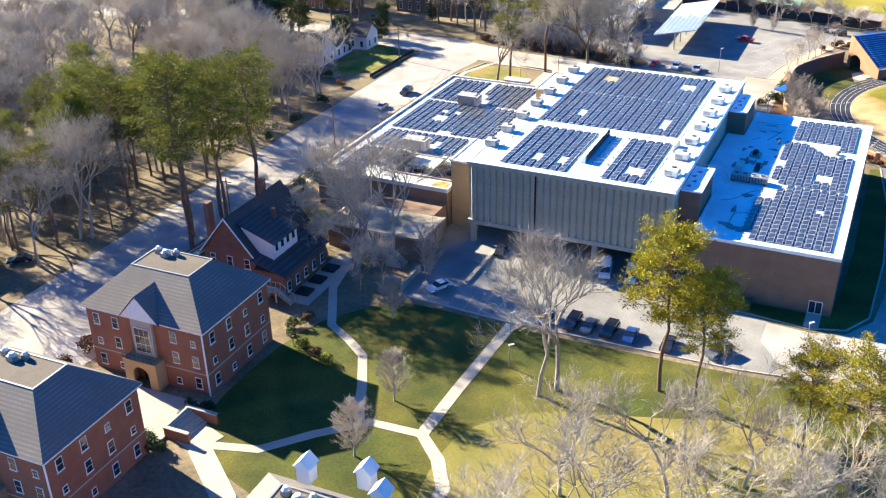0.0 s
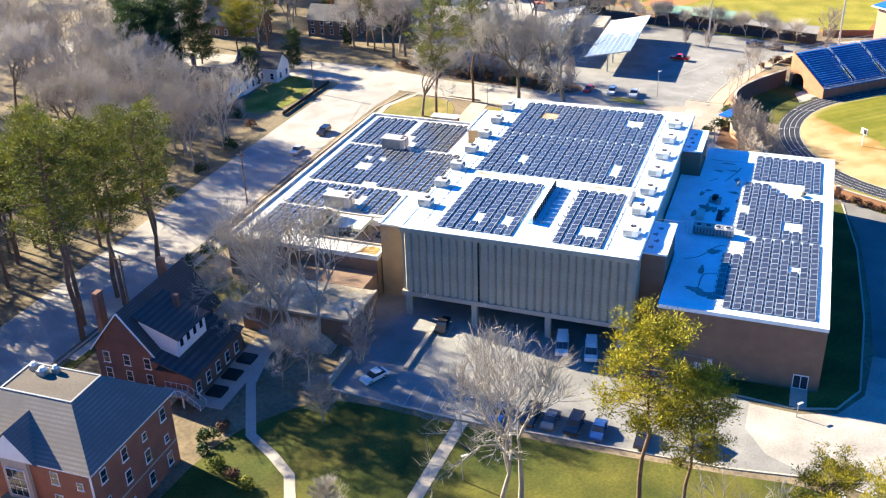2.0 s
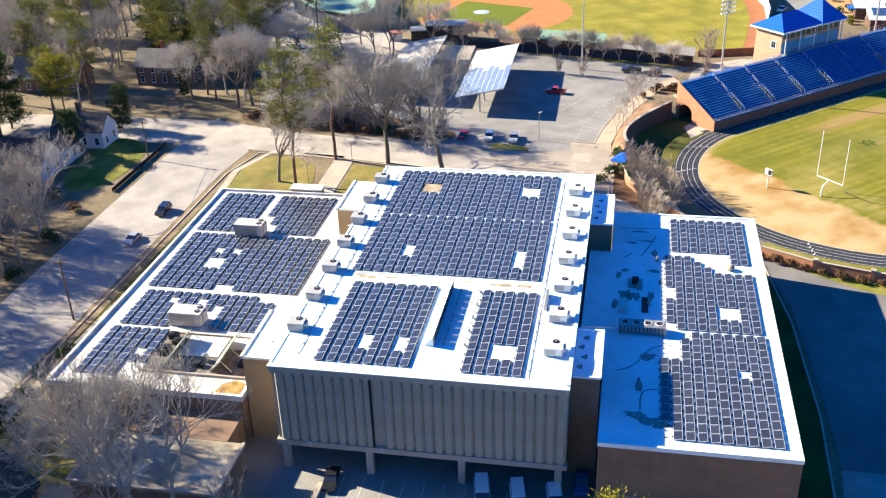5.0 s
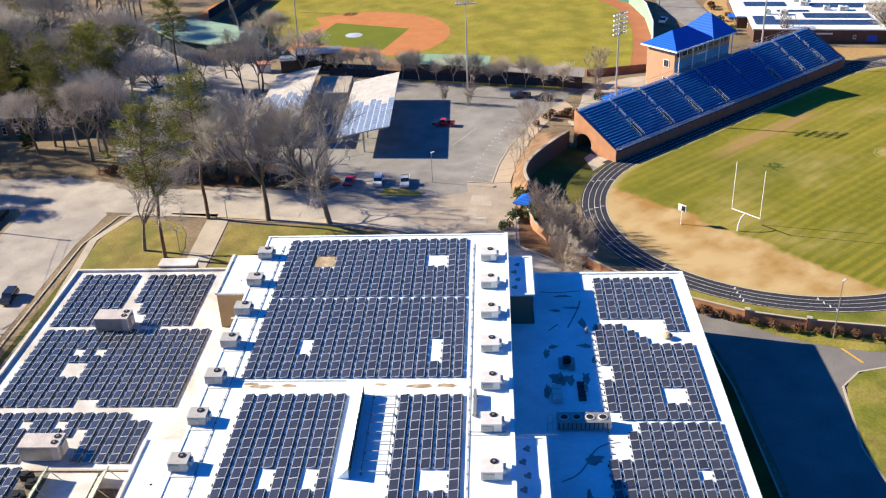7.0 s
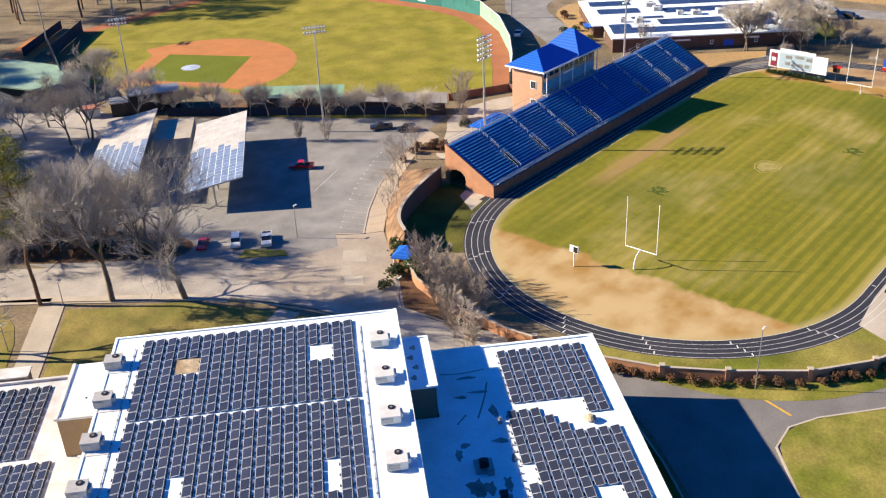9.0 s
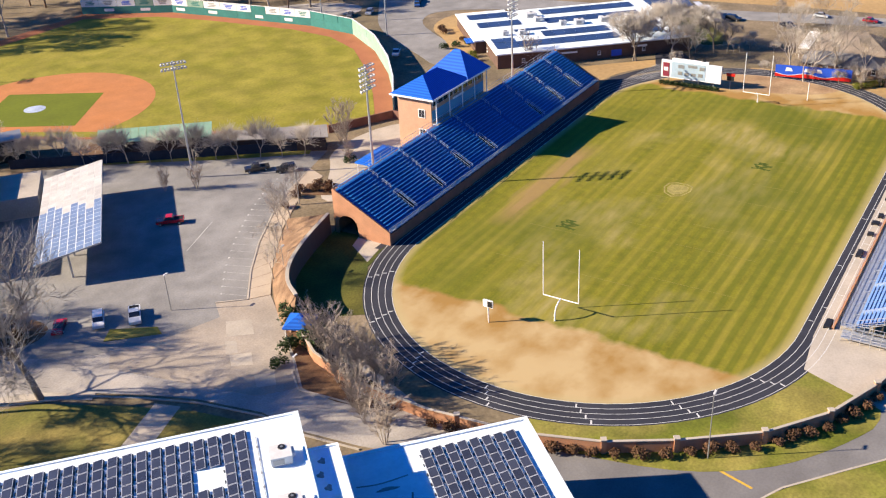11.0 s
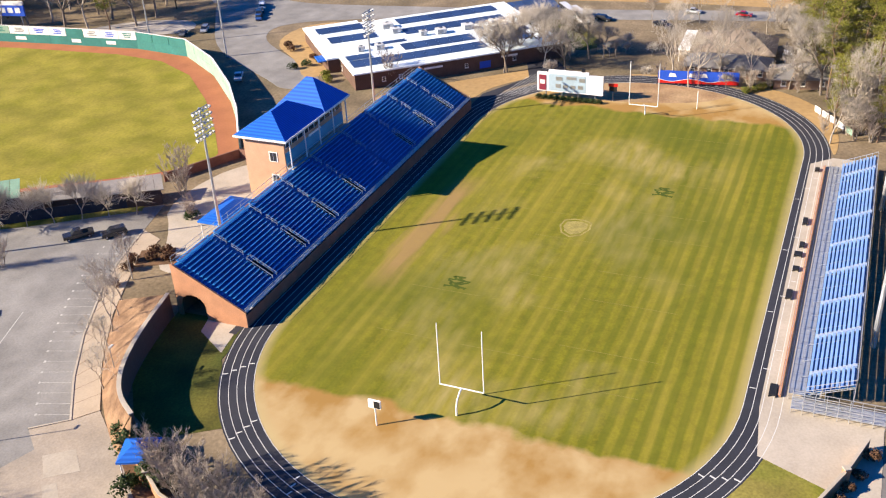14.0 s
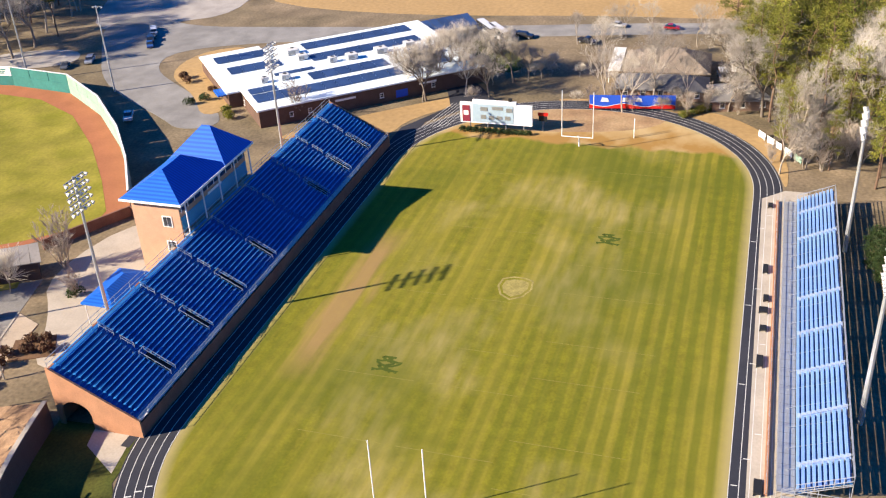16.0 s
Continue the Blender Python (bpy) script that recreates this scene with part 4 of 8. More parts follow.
door = part("door", Shape().box(20.2, 22.4, -0.08, 0.02, 0.1, 2.5), WHITE, ann, "white-framed double glass door")
for x in (20.32, 21.36):
    part("pane", Shape().box(x, x + 0.92, -0.12, -0.09, 0.3, 2.35), GLASS, door)
part("step", Shape().box(20.1, 22.5, -4.8, -0.1, 0, 0.14), CONCRETE, ann, "concrete path slab")
part("switch_box", Shape().box(7.9, 8.6, -0.4, 0, 1.2, 2.8), OFFWHITE, ann)
for x in (6.0, 6.7, 7.3):
    part("meter", Shape().box(x, x + 0.5, -0.45, 0, 0.8, 1.7), OFFWHITE, ann)
part("conduit", Shape().tube((3.0, -0.08, 2.9), (8.2, -0.08, 2.7), 0.05, n=5), GREY, ann)
part("link_roof", Shape().box(-3.65, -0.1, 18.1, 50.4, AZ - 0.9, AZ - 0.1), MEMBRANE, ann)
part("ladder_rail", Shape().tube((0.5, 25.0, AZ), (0.5, 25.0, AZ + 2.6), 0.05).tube((1.1, 25.0, AZ), (1.1, 25.0, AZ + 2.6), 0.05).tube((0.5, 25.0, AZ + 2.6), (1.1, 25.0, AZ + 2.6), 0.05).tube((0.5, 25.0, AZ + 1.3), (1.1, 25.0, AZ + 1.3), 0.04), GALV, ann)
s = Shape()
for a, b in (((9.2, -2.6), (11.4, -0.6)),):
    s.box(a[0], b[0], a[1], b[1], 0, 1.1)
single("transformer", s, material("utility_green", (0.03, 0.08, 0.05), 0.6, 0.1), "dark green utility cabinet beside the annex", "cabinet", BM @ pose(42.3, -3.2, 0))
# west wing
ww = thing("west_wing", BM @ pose(-35.8, 3.2, 0), "low wing with a flat white roof", "building")
part("wall", Shape().box(0, 29.5, 0, 66.8, 0, 7.3), BROWNBRICK, ww)
part("wall_link", Shape().box(29.5, 35.5, 8, 66.8, 0, 7.3), TANBRICK, ww)
part("roof_membrane", Shape().box(0.3, 29.2, 0.3, 66.5, 7.3, 7.75).box(29.2, 35.5, 8.3, 66.5, 7.3, 7.75), DIRTYMEMBRANE, ww)
for a in ((-0.1, 29.6, -0.1, 0.4), (-0.1, 35.5, 66.4, 66.9), (-0.1, 0.4, 0.4, 66.4), (29.2, 29.6, 0.4, 8.3)):
    part("parapet", Shape().box(*a, 7.3, 8.15), DIRTYMEMBRANE, ww)
# open light well with scattered gear and two leaning screens
part("light_well", Shape().box(12.4, 28.6, 4.6, 14.6, 7.76, 7.8), material("well_grating", (0.16, 0.14, 0.12), 0.9, 0.6, 0.9, 3.0), ww, "dark open well in the roof")
part("well_slab", Shape().box(16.2, 22.4, 9.0, 14.2, 7.8, 7.95).box(22.8, 27.8, 11.4, 14.4, 7.8, 7.93), DIRTYMEMBRANE, ww, "pale roof slab inside the well")
part("well_kerb", Shape().box(12.2, 28.8, 4.3, 4.6, 7.75, 8.1).box(12.2, 28.8, 14.6, 14.9, 7.75, 8.0).box(28.6, 28.9, 4.6, 14.6, 7.75, 8.05), CONCRETE, ww)
for x in (15.0, 22.6):
    tp = part("tilted_screen", Shape().box(0, 0.12, 0, 8.0, 0, 2.6), SCREENM, ww, "pale green leaning screen", m=pose(x, 5.4, 7.85, 0, 42, 0))
    for k in range(9):
        part("screen_bar", Shape().box(-0.06, 0.16, 0.98 * k, 0.98 * k + 0.1, 0, 2.62), GALV, tp)
    for k in range(3):
        part("screen_prop", Shape().tube((x + 1.6, 5.8 + 3.6 * k, 9.7), (x + 3.2, 5.8 + 3.6 * k, 7.85), 0.06, n=5), GALV, ww)
for x, y, w_, d_, h_ in ((13.2, 8.4, 1.6, 1.8, 1.0), (14.2, 11.4, 1.2, 1.2, 0.7), (13.0, 12.8, 1.4, 1.0, 0.9), (19.2, 6.2, 2.0, 1.0, 0.6), (20.4, 7.6, 0.9, 0.9, 1.1), (26.2, 7.0, 1.2, 1.6, 0.5), (27.0, 9.6, 1.0, 1.0, 0.9), (17.4, 5.4, 1.0, 0.8, 0.8)):
    part("well_unit", Shape().box(x, x + w_, y, y + d_, 7.8, 7.8 + h_).tube((x + w_ / 2, y + d_ / 2, 7.8 + h_), (x + w_ / 2, y + d_ / 2, 7.95 + h_), 0.3 * w_, n=8), BLACK if w_ > 1.1 else GREY, ww, "small dark machine in the roof well")
part("roof_debris", Shape().prism([(25.0, 0.6), (28.9, 0.5), (28.8, 3.4), (27.2, 4.0), (25.6, 3.0)], 7.76, 7.79), material("rusty_silt", (0.36, 0.22, 0.07), 0.9, 0.5, 0.8, 3.0), ww, "rusty silt on the roof corner")
part("hatch_box", Shape().box(14.5, 20.5, 66.95, 69.4, 0, 8.4).box(14.2, 20.8, 66.95, 69.7, 8.4, 8.6, 1), (TANBRICK, DIRTYMEMBRANE), ww)
for y0, y1 in ((4.6, 16.4), (51.6, 63.6)):
    t = thing("link_tower", BM, "tan brick link tower between the roofs", "building", "link towers")
    part("wall", Shape().box(-6.0, -0.28, y0, y1, 0, 13.6), TANBRICK, t)
    part("roof", Shape().box(-6.2, -0.28, y0 - 0.2, y1 + 0.2, 13.6, 13.8), MEMBRANE, t)
    part("parapet", Shape().box(-6.25, -5.8, y0 - 0.25, y1 + 0.25, 13.8, 14.0).box(-5.8, -0.28, y0 - 0.25, y0 + 0.05, 13.8, 13.92), DIRTYMEMBRANE, t)
    part("roof_drain", Shape().tube((-3.0, y0 + 4, 13.8), (-3.0, y0 + 4, 13.86), 0.16, n=8), DARK, t)
lr = thing("low_roof_block", BM, "low block with a weathered gravel roof beside the lot", "building")
part("wall", Shape().box(-24.0, -4.2, -12.8, -3.0, 0, 4.7), BROWNBRICK, lr)
part("roof", Shape().box(-24.3, -3.9, -13.1, -2.7, 4.7, 4.95), GRAVELROOF, lr)
for a in ((-24.3, -3.9, -13.1, -12.7), (-24.3, -23.9, -12.7, -2.7), (-4.3, -3.9, -12.7, -2.7)):
    part("roof_kerb", Shape().box(*a, 4.95, 5.15), CONCRETE, lr)
# Unseen block, its height set to keep the sun off the lot.
part("link", Shape().box(-22, -6.5, -2.68, 3.1, 0, 5.0), BROWNBRICK, lr)
st = thing("lot_steps", GM @ pose(-10.9, -15.4, 0), "dark concrete steps beside the low block", "stairs")
for k in range(9):
    part("step", Shape().box(0.36 * k, 0.36 * (k + 1), 0, 2.6, 0, 2.6 - 0.28 * k), CONCRETE, st)
part("handrail", Shape().tube((0, -0.05, 3.6), (3.2, -0.05, 1.2), 0.05, n=5).tube((0, -0.05, 2.6), (0, -0.05, 3.6), 0.05, n=5).tube((3.2, -0.05, 0), (3.2, -0.05, 1.2), 0.05, n=5), BLACK, st)
s = Shape().box(-4.4, -4.0, -23.0, -16.0, 0, 1.2).box(-4.5, -3.9, -16.4, -15.2, 0, 1.5)
single("lot_wall", s, CONCRETE, "pale concrete wall edging the parking lot", "wall", GM)
s = Shape().box(6.0, 6.7, -16.2, -3.6, 0, 0.5)
single("lot_island", s, CONCRETE, "raised concrete divider in the lot", "kerb", BM)

# solar arrays: rows of tilted panels with frames, rails and rear deflectors
pan = Shape()
W, H, T = 1.13, 1.70, radians(9.0)
c, si = math.cos(T), math.sin(T)
def tilt(x, y, z):
    return (x * c - z * si, y, 0.10 + x * si + z * c)
def slab(x0, x1, y0, y1, z0, z1, mi):
    base = len(pan.v)
    tmp = Shape().box(x0, x1, y0, y1, z0, z1, mi, skip_bottom=True)
    pan.v.extend(tilt(*p) for p in tmp.v)
    pan.f.extend(tuple(base + q for q in f) for f in tmp.f)
    pan.m.extend(tmp.m)
slab(0, W, 0, H, 0.0, 0.035, 1)
slab(0.06, W - 0.06, 0.06, H - 0.06, 0.036, 0.042, 0)
hx, hz = tilt(W, 0, 0)[0], tilt(W, 0, 0)[2]
# rear deflector, coloured dark to stand for shade between the rows
pan.face([(hx, 0.05, hz), (hx, H - 0.05, hz), (hx + 0.16, H - 0.05, 0.03), (hx + 0.16, 0.05, 0.03)], 2)
pan.box(-0.16, hx + 0.2, 0.1, 0.16, 0.0, 0.05, 1, skip_bottom=True).box(-0.20, -0.05, 0.55, 0.95, 0.0, 0.11, 2, skip_bottom=True)
panel_mesh = pan.mesh("panel", PANEL, FRAMEM, STEEL_AND_SHADE)


def solar_array(m, cols, rows, holes, label, pu=1.62, pv=1.77):
    """Rows of tilted panels; holes are (first column, first row, columns, rows)."""
    arr = thing("solar_array", m, label, "solar panels", "roof solar arrays")
    for i in range(cols):
        for j in range(rows):
            if any(a <= i < a + w and b <= j < b + h for a, b, w, h in holes):
                continue
            part("panel", panel_mesh, PANEL, arr, m=pose(i * pu, j * pv, 0))
    return arr


LAB = "dark solar panels in tilted rows on a white roof"
RZ = Z + 0.01
solar_array(BM @ pose(4.0, 45.7, RZ), 18, 10, [(3, 5, 2, 2), (14, 5, 2, 2)], LAB, 1.585, 1.79)
solar_array(BM @ pose(4.1, 25.5, RZ), 18, 11, [(4, 3, 1, 2), (15, 2, 1, 3)], LAB, 1.585, 1.80)
solar_array(BM @ pose(5.4, 1.3, RZ), 8, 12, [(3, 2, 1, 2), (6, 2, 1, 2)], LAB, 1.62, 1.73)
solar_array(BM @ pose(24.7, 1.1, RZ), 5, 12, [(2, 2, 2, 2)], LAB, 1.62, 1.73)
AZR = AZ - 0.08
solar_array(BM @ pose(51.9, 44.6, AZR), 8, 9, [(0, 0, 6, 2)], LAB, 1.55, 1.74)
solar_array(BM @ pose(50.8, 24.0, AZR), 9, 13, [(0, 0, 1, 1), (3, 12, 6, 1), (4, 11, 5, 1), (5, 10, 4, 1), (5, 2, 2, 2), (0, 5, 1, 2)], LAB, 1.52, 1.74)
solar_array(BM @ pose(49.8, -1.4, AZR), 10, 14, [(0, 10, 2, 4), (2, 13, 1, 1), (7, 8, 1, 1), (0, 0, 1, 2)], LAB, 1.49, 1.78)
WZ = 7.76
solar_array(BM @ pose(-33.6, 52.1, WZ), 6, 9, [(5, 0, 1, 2)], LAB, 1.63, 1.82)
solar_array(BM @ pose(-22.3, 52.0, WZ), 7, 9, [(0, 0, 2, 2), (0, 2, 1, 2)], LAB, 1.63, 1.80)
solar_array(BM @ pose(-33.4, 31.2, WZ), 16, 11, [(4, 7, 1, 1), (6, 7, 1, 1), (4, 4, 2, 2), (7, 0, 2, 1)], LAB, 1.63, 1.80)
solar_array(BM @ pose(-32.6, 19.4, WZ), 14, 6, [(5, 0, 4, 3), (3, 4, 1, 1), (6, 4, 1, 1), (12, 5, 2, 1), (8, 3, 1, 1)], LAB, 1.63, 1.74)
solar_array(BM @ pose(-33.0, 6.0, WZ), 6, 7, [(4, 3, 1, 1), (4, 0, 2, 2)], LAB, 1.63, 1.80)
# shaded strip of bare rails beside a sloping cover on the front roof
rack = thing("roof_rack", BM, "bare mounting rails of a solar row", "rack")
for k in range(9):
    part("rail", Shape().box(21.3, 24.4, 7.4 + 1.73 * k, 7.52 + 1.73 * k, Z + 0.30, Z + 0.38), FRAMEM, rack)
for x in (21.4, 24.2):
    part("beam", Shape().box(x, x + 0.1, 6.8, 21.9, Z + 0.2, Z + 0.3), GREY, rack)
    for k in range(5):
        part("foot", Shape().box(x - 0.1, x + 0.2, 7.2 + 3.5 * k, 7.5 + 3.5 * k, Z, Z + 0.2), GREY, rack)
cv = thing("roof_cover", BM, "pale seamed cover along the roof gap", "cover")
shv = Shape()
CA, CB, CH = 18.8, 20.2, 1.5
for y in (6.6, 22.2):
    shv.face([(CA, y, Z), (CB, y, Z), (CB, y, Z + CH)])
shv.face([(CA, 6.6, Z), (CB, 6.6, Z + CH), (CB, 22.2, Z + CH), (CA, 22.2, Z)])
part("sheet", shv, MEMBRANE, cv)
# Back face is near-black: the shade beside the cover is put into its colour.
part("back_sheet", Shape().face([(CB, 6.6, Z), (CB, 22.2, Z), (CB, 22.2, Z + CH), (CB, 6.6, Z + CH)]), DARK, cv, "back of the cover, coloured dark for shade")
for k in range(12):
    y = 7.2 + 1.28 * k
    part("seam", Shape().tube((CA, y, Z + 0.02), (CB, y, Z + CH + 0.02), 0.028, n=4), GREY, cv)
    part("back_bar", Shape().box(CB, CB + 0.06, y - 0.04, y + 0.04, Z, Z + CH), FRAMEM, cv)

# rooftop units
def rooftop_unit(m, w=2.4, d=2.4, h=1.2, fans=1, label="pale square rooftop air-conditioning unit with a fan", casing=OFFWHITE, curb=GREY):
    u = thing("rooftop_unit", m, label, "air conditioner", "rooftop units")
    part("casing", Shape().box(-w / 2, w / 2, -d / 2, d / 2, 0.18, h).box(-w / 2 - 0.04, w / 2 + 0.04, -d / 2 - 0.04, d / 2 + 0.04, h, h + 0.06), casing, u)
    part("curb", Shape().box(-w / 2 + 0.1, w / 2 - 0.1, -d / 2 + 0.1, d / 2 - 0.1, 0, 0.18), curb, u)
    part("louvre", Shape().box(-w / 2 + 0.2, w / 2 - 0.9, -d / 2 - 0.05, -d / 2 - 0.005, 0.35, h - 0.2), GREY, u, "grey louvred panel")
    part("hood", Shape().prism([(w / 2, -d / 4), (w / 2 + 0.35, -d / 4), (w / 2 + 0.35, d / 4), (w / 2, d / 4)], 0.5, h - 0.15), casing, u)
    for k in range(fans):
        f = Shape()
        x, y = w * (0.1 if fans == 1 else 0.36), d / 2 - 0.62 - 1.2 * k
        f.tube((x, y, h + 0.06), (x, y, h + 0.14), 0.44, n=14)
        g_ = part("fan_guard", f, BLACK, u, "round dark fan guard")
        part("fan_hub", Shape().tube((x, y, h + 0.14), (x, y, h + 0.18), 0.16, n=8), GREY, g_)
    return u


ru = rooftop_unit(BM @ pose(35.9, 7.4, RZ))
for k in range(1, 7):
    copy_thing(ru, BM @ pose(35.9 - 0.06 * k, 7.4 + 8.3 * k, RZ))
gu = rooftop_unit(BM @ pose(0.9, 8.6, RZ), 2.2, 2.0, 1.25, 1, "grey weathered rooftop air-conditioning unit with a fan", UNITGREY, OFFWHITE)
for k in range(1, 7):
    copy_thing(gu, BM @ pose(0.9 - 0.03 * k, 8.6 + 8.3 * k, RZ))
for k in range(7):
    single("unit_pad", Shape().box(-1.6, 2.0, -1.5, -1.1, 0, 0.06), OFFWHITE, "flat pale pad before a rooftop unit", "pad", BM @ pose(0.9, 8.3 + 8.3 * k, RZ), "unit pads")
for x, y in ((-22.9, 51.9), (-21.8, 21.2)):
    rooftop_unit(BM @ pose(x, y, WZ), 5.2, 2.8, 2.3, 2, "large grey-white rooftop air handler with two fans", AHUM)
hv = thing("chiller", BM @ pose(44.0, 21.9, AZR), "long dark rooftop chiller with four fans", "air conditioner")
part("casing", Shape().box(0, 6.7, 0, 2.1, 0.3, 1.4), GREY, hv)
for k in range(12):
    part("coil_bar", Shape().box(0.2 + 0.54 * k, 0.3 + 0.54 * k, -0.06, -0.005, 0.35, 1.35), BLACK, hv)
for x in (0.2, 3.2, 6.2):
    part("leg", Shape().box(x, x + 0.3, 0.3, 1.8, 0, 0.3), BLACK, hv)
for k in range(4):
    g_ = part("fan_guard", Shape().tube((0.9 + 1.6 * k, 1.05, 1.4), (0.9 + 1.6 * k, 1.05, 1.5), 0.6, n=14), OFFWHITE, hv)
    part("fan", Shape().tube((0.9 + 1.6 * k, 1.05, 1.5), (0.9 + 1.6 * k, 1.05, 1.53), 0.46, n=12), BLACK, g_)
for x, y, q in ((46.8, 35.4, 0.8), (48.3, 30.5, 0.5), (45.2, 33.0, 0.6), (49.6, 44.6, 0.5), (47.2, 9.0, 0.5)):
    single("roof_vent", Shape().box(-q / 2, q / 2, -q / 2, q / 2, 0, 0.6).tube((0, 0, 0.6), (0, 0, 0.9), q * 0.35, n=10), GREY, "small dark vent on the annex roof", "vent", BM @ pose(x, y, AZR))
eq = thing("roof_equipment", BM @ pose(46.2, 36.6, AZR), "dark square roof fan on a low plinth", "vent")
part("plinth", Shape().box(-1.1, 1.1, -1.2, 1.2, 0, 0.35), GREY, eq)
part("fan_housing", Shape().box(-0.55, 0.55, -0.5, 0.6, 0.35, 1.0).tube((0, 0.05, 1.0), (0, 0.05, 1.2), 0.4, n=10), BLACK, eq)
dk_ = thing("duct_rack", BM @ pose(47.7, 28.2, AZR), "row of dark pipe supports on the annex roof", "rack")
for k in range(6):
    part("support", Shape().box(-0.5, 0.5, 0.7 * k, 0.7 * k + 0.22, 0, 0.5), STEEL_AND_SHADE, dk_)
vb_ = thing("vent_box", BM @ pose(44.4, 27.6, AZR), "pale blue-shaded duct boxes beside the wall", "vent")
for k in range(3):
    part("duct_box", Shape().box(-0.6, 0.7, 1.1 * k, 1.1 * k + 0.9, 0, 0.9), OFFWHITE, vb_)
rng = random.Random(5)
PUDDLES = [(44.8, 33.2, 1.2, 1.5), (46.4, 33.0, 0.7, 1.1), (48.6, 33.4, 0.6, 1.2), (45.6, 24.6, 1.3, 0.8), (48.2, 25.4, 0.9, 0.6), (43.6, 39.4, 0.5, 1.0), (44.6, 41.0, 0.6, 0.5), (49.0, 41.2, 0.9, 0.5), (48.2, 16.6, 1.2, 0.9), (46.6, 3.2, 1.5, 0.7), (48.4, 2.2, 1.6, 0.8), (50.0, 1.4, 1.1, 0.7), (49.2, 47.2, 0.5, 1.3), (46.8, 55.0, 1.1, 0.3), (45.4, 50.8, 0.8, 0.35), (47.9, 51.6, 1.3, 0.3), (43.3, 30.4, 0.5, 1.4), (50.1, 37.6, 0.3, 0.8), (47.0, 9.6, 0.35, 1.6)]
for k, (x, y, ra, rb) in enumerate(PUDDLES):
    ph = rng.uniform(0, 6)
    pts = [(x + ra * (1 + 0.25 * math.sin(2 * a + ph) + 0.15 * math.sin(5 * a + 2 * ph)) * math.cos(a), y + rb * (1 + 0.25 * math.cos(3 * a + ph) + 0.12 * math.sin(7 * a)) * math.sin(a)) for a in [2 * math.pi * q / 30 for q in range(30)]]
    single("roof_puddle", Shape().prism(pts, AZ - 0.1, AZ - 0.085 + 0.0004 * k), STAIN, "dark puddle stain on the white roof", "stain", BM, kind="structure")
for k, pts in enumerate(([(44.0, 12.6), (46.4, 14.0), (48.6, 19.2), (51.6, 19.8)], [(43.4, 56.4), (46.0, 56.0), (49.6, 56.6)], [(47.0, 46.0), (48.6, 50.4), (49.4, 53.6)], [(44.2, 45.2), (45.6, 47.0)], [(47.2, 4.2), (47.3, 8.6), (49.6, 9.0)])):
    single("roof_seam", Shape().strip(curved(pts), 0.22, AZ - 0.078 + 0.0005 * k), STAIN, "dark patched seam line across the annex roof", "stain", BM, kind="structure")
bl_ = Shape()
for k in range(34):
    bl_.box(50.2, 50.45, -1.0 + 1.32 * k, -0.75 + 1.32 * k, AZR, AZR + 0.16)
single("ballast_row", bl_, GREY, "row of small dark ballast blocks along the panels", "ballast", BM)
for x, y, a, b in ((7, 23.9, 1.6, 0.5), (10.5, 24.0, 1.3, 0.45), (27, 23.8, 1.9, 0.5), (30.4, 23.9, 1.6, 0.5), (22, 24.2, 0.8, 0.3), (5.6, 24.4, 1.2, 0.3)):
    pts = [(x + a * rng.uniform(0.6, 1.1) * math.cos(t), y + b * rng.uniform(0.6, 1.1) * math.sin(t)) for t in [2 * math.pi * q / 12 for q in range(12)]]
    single("roof_stain", Shape().prism(pts, Z, Z + 0.012), SILT, "brown silt stain on the white roof", "stain", BM, kind="structure")
single("hatch_cover", Shape().box(0, 3.4, 0, 3.4, 0, 0.05), SILT, "tan dirty roof patch between panels", "roof", BM @ pose(8.5, 54.9, Z), kind="structure")
pipe = Shape()
for pts in ([(33.2, 1), (33.2, 24), (33.2, 62)], [(2.9, 3), (2.9, 30), (2.9, 62)], [(33.2, 14.0), (43.5, 14.0)], [(33.2, 14.6), (37.5, 14.6)], [(3.0, 24.9), (17.6, 24.9)]):
    for p, q in zip(pts, pts[1:]):
        pipe.tube((*p, Z + 0.1), (*q, Z + 0.1), 0.045, n=5)
for k in range(26):
    pipe.box(2.78, 3.02, 2.6 + 2.3 * k, 2.8 + 2.3 * k, Z, Z + 0.12).box(33.08, 33.32, 2.6 + 2.3 * k, 2.8 + 2.3 * k, Z, Z + 0.12)
single("roof_conduit", pipe, GREY, "grey conduit run along the roof", "pipe", BM)
cb_ = thing("combiner_box", BM @ pose(33.9, 17.4, RZ), "narrow grey electrical cabinet on the roof", "cabinet")
part("case", Shape().box(-0.2, 0.2, 0, 4.6, 0.1, 0.9), GREY, cb_)
part("foot", Shape().box(-0.3, 0.3, 0.3, 0.6, 0, 0.1).box(-0.3, 0.3, 4.0, 4.3, 0, 0.1), BLACK, cb_)
spv = thing("spot_vent", BM @ pose(60.9, 43.0, AZR), "rusty mushroom vent in the roof gap", "vent")
part("base", Shape().tube((0, 0, 0), (0, 0, 0.5), 0.5, 0.4, n=10), GREY, spv)
part("cap", Shape().tube((0, 0, 0.5), (0, 0, 0.9), 0.8, 0.3, n=10), SILT, spv, "rusty brown vent cap")

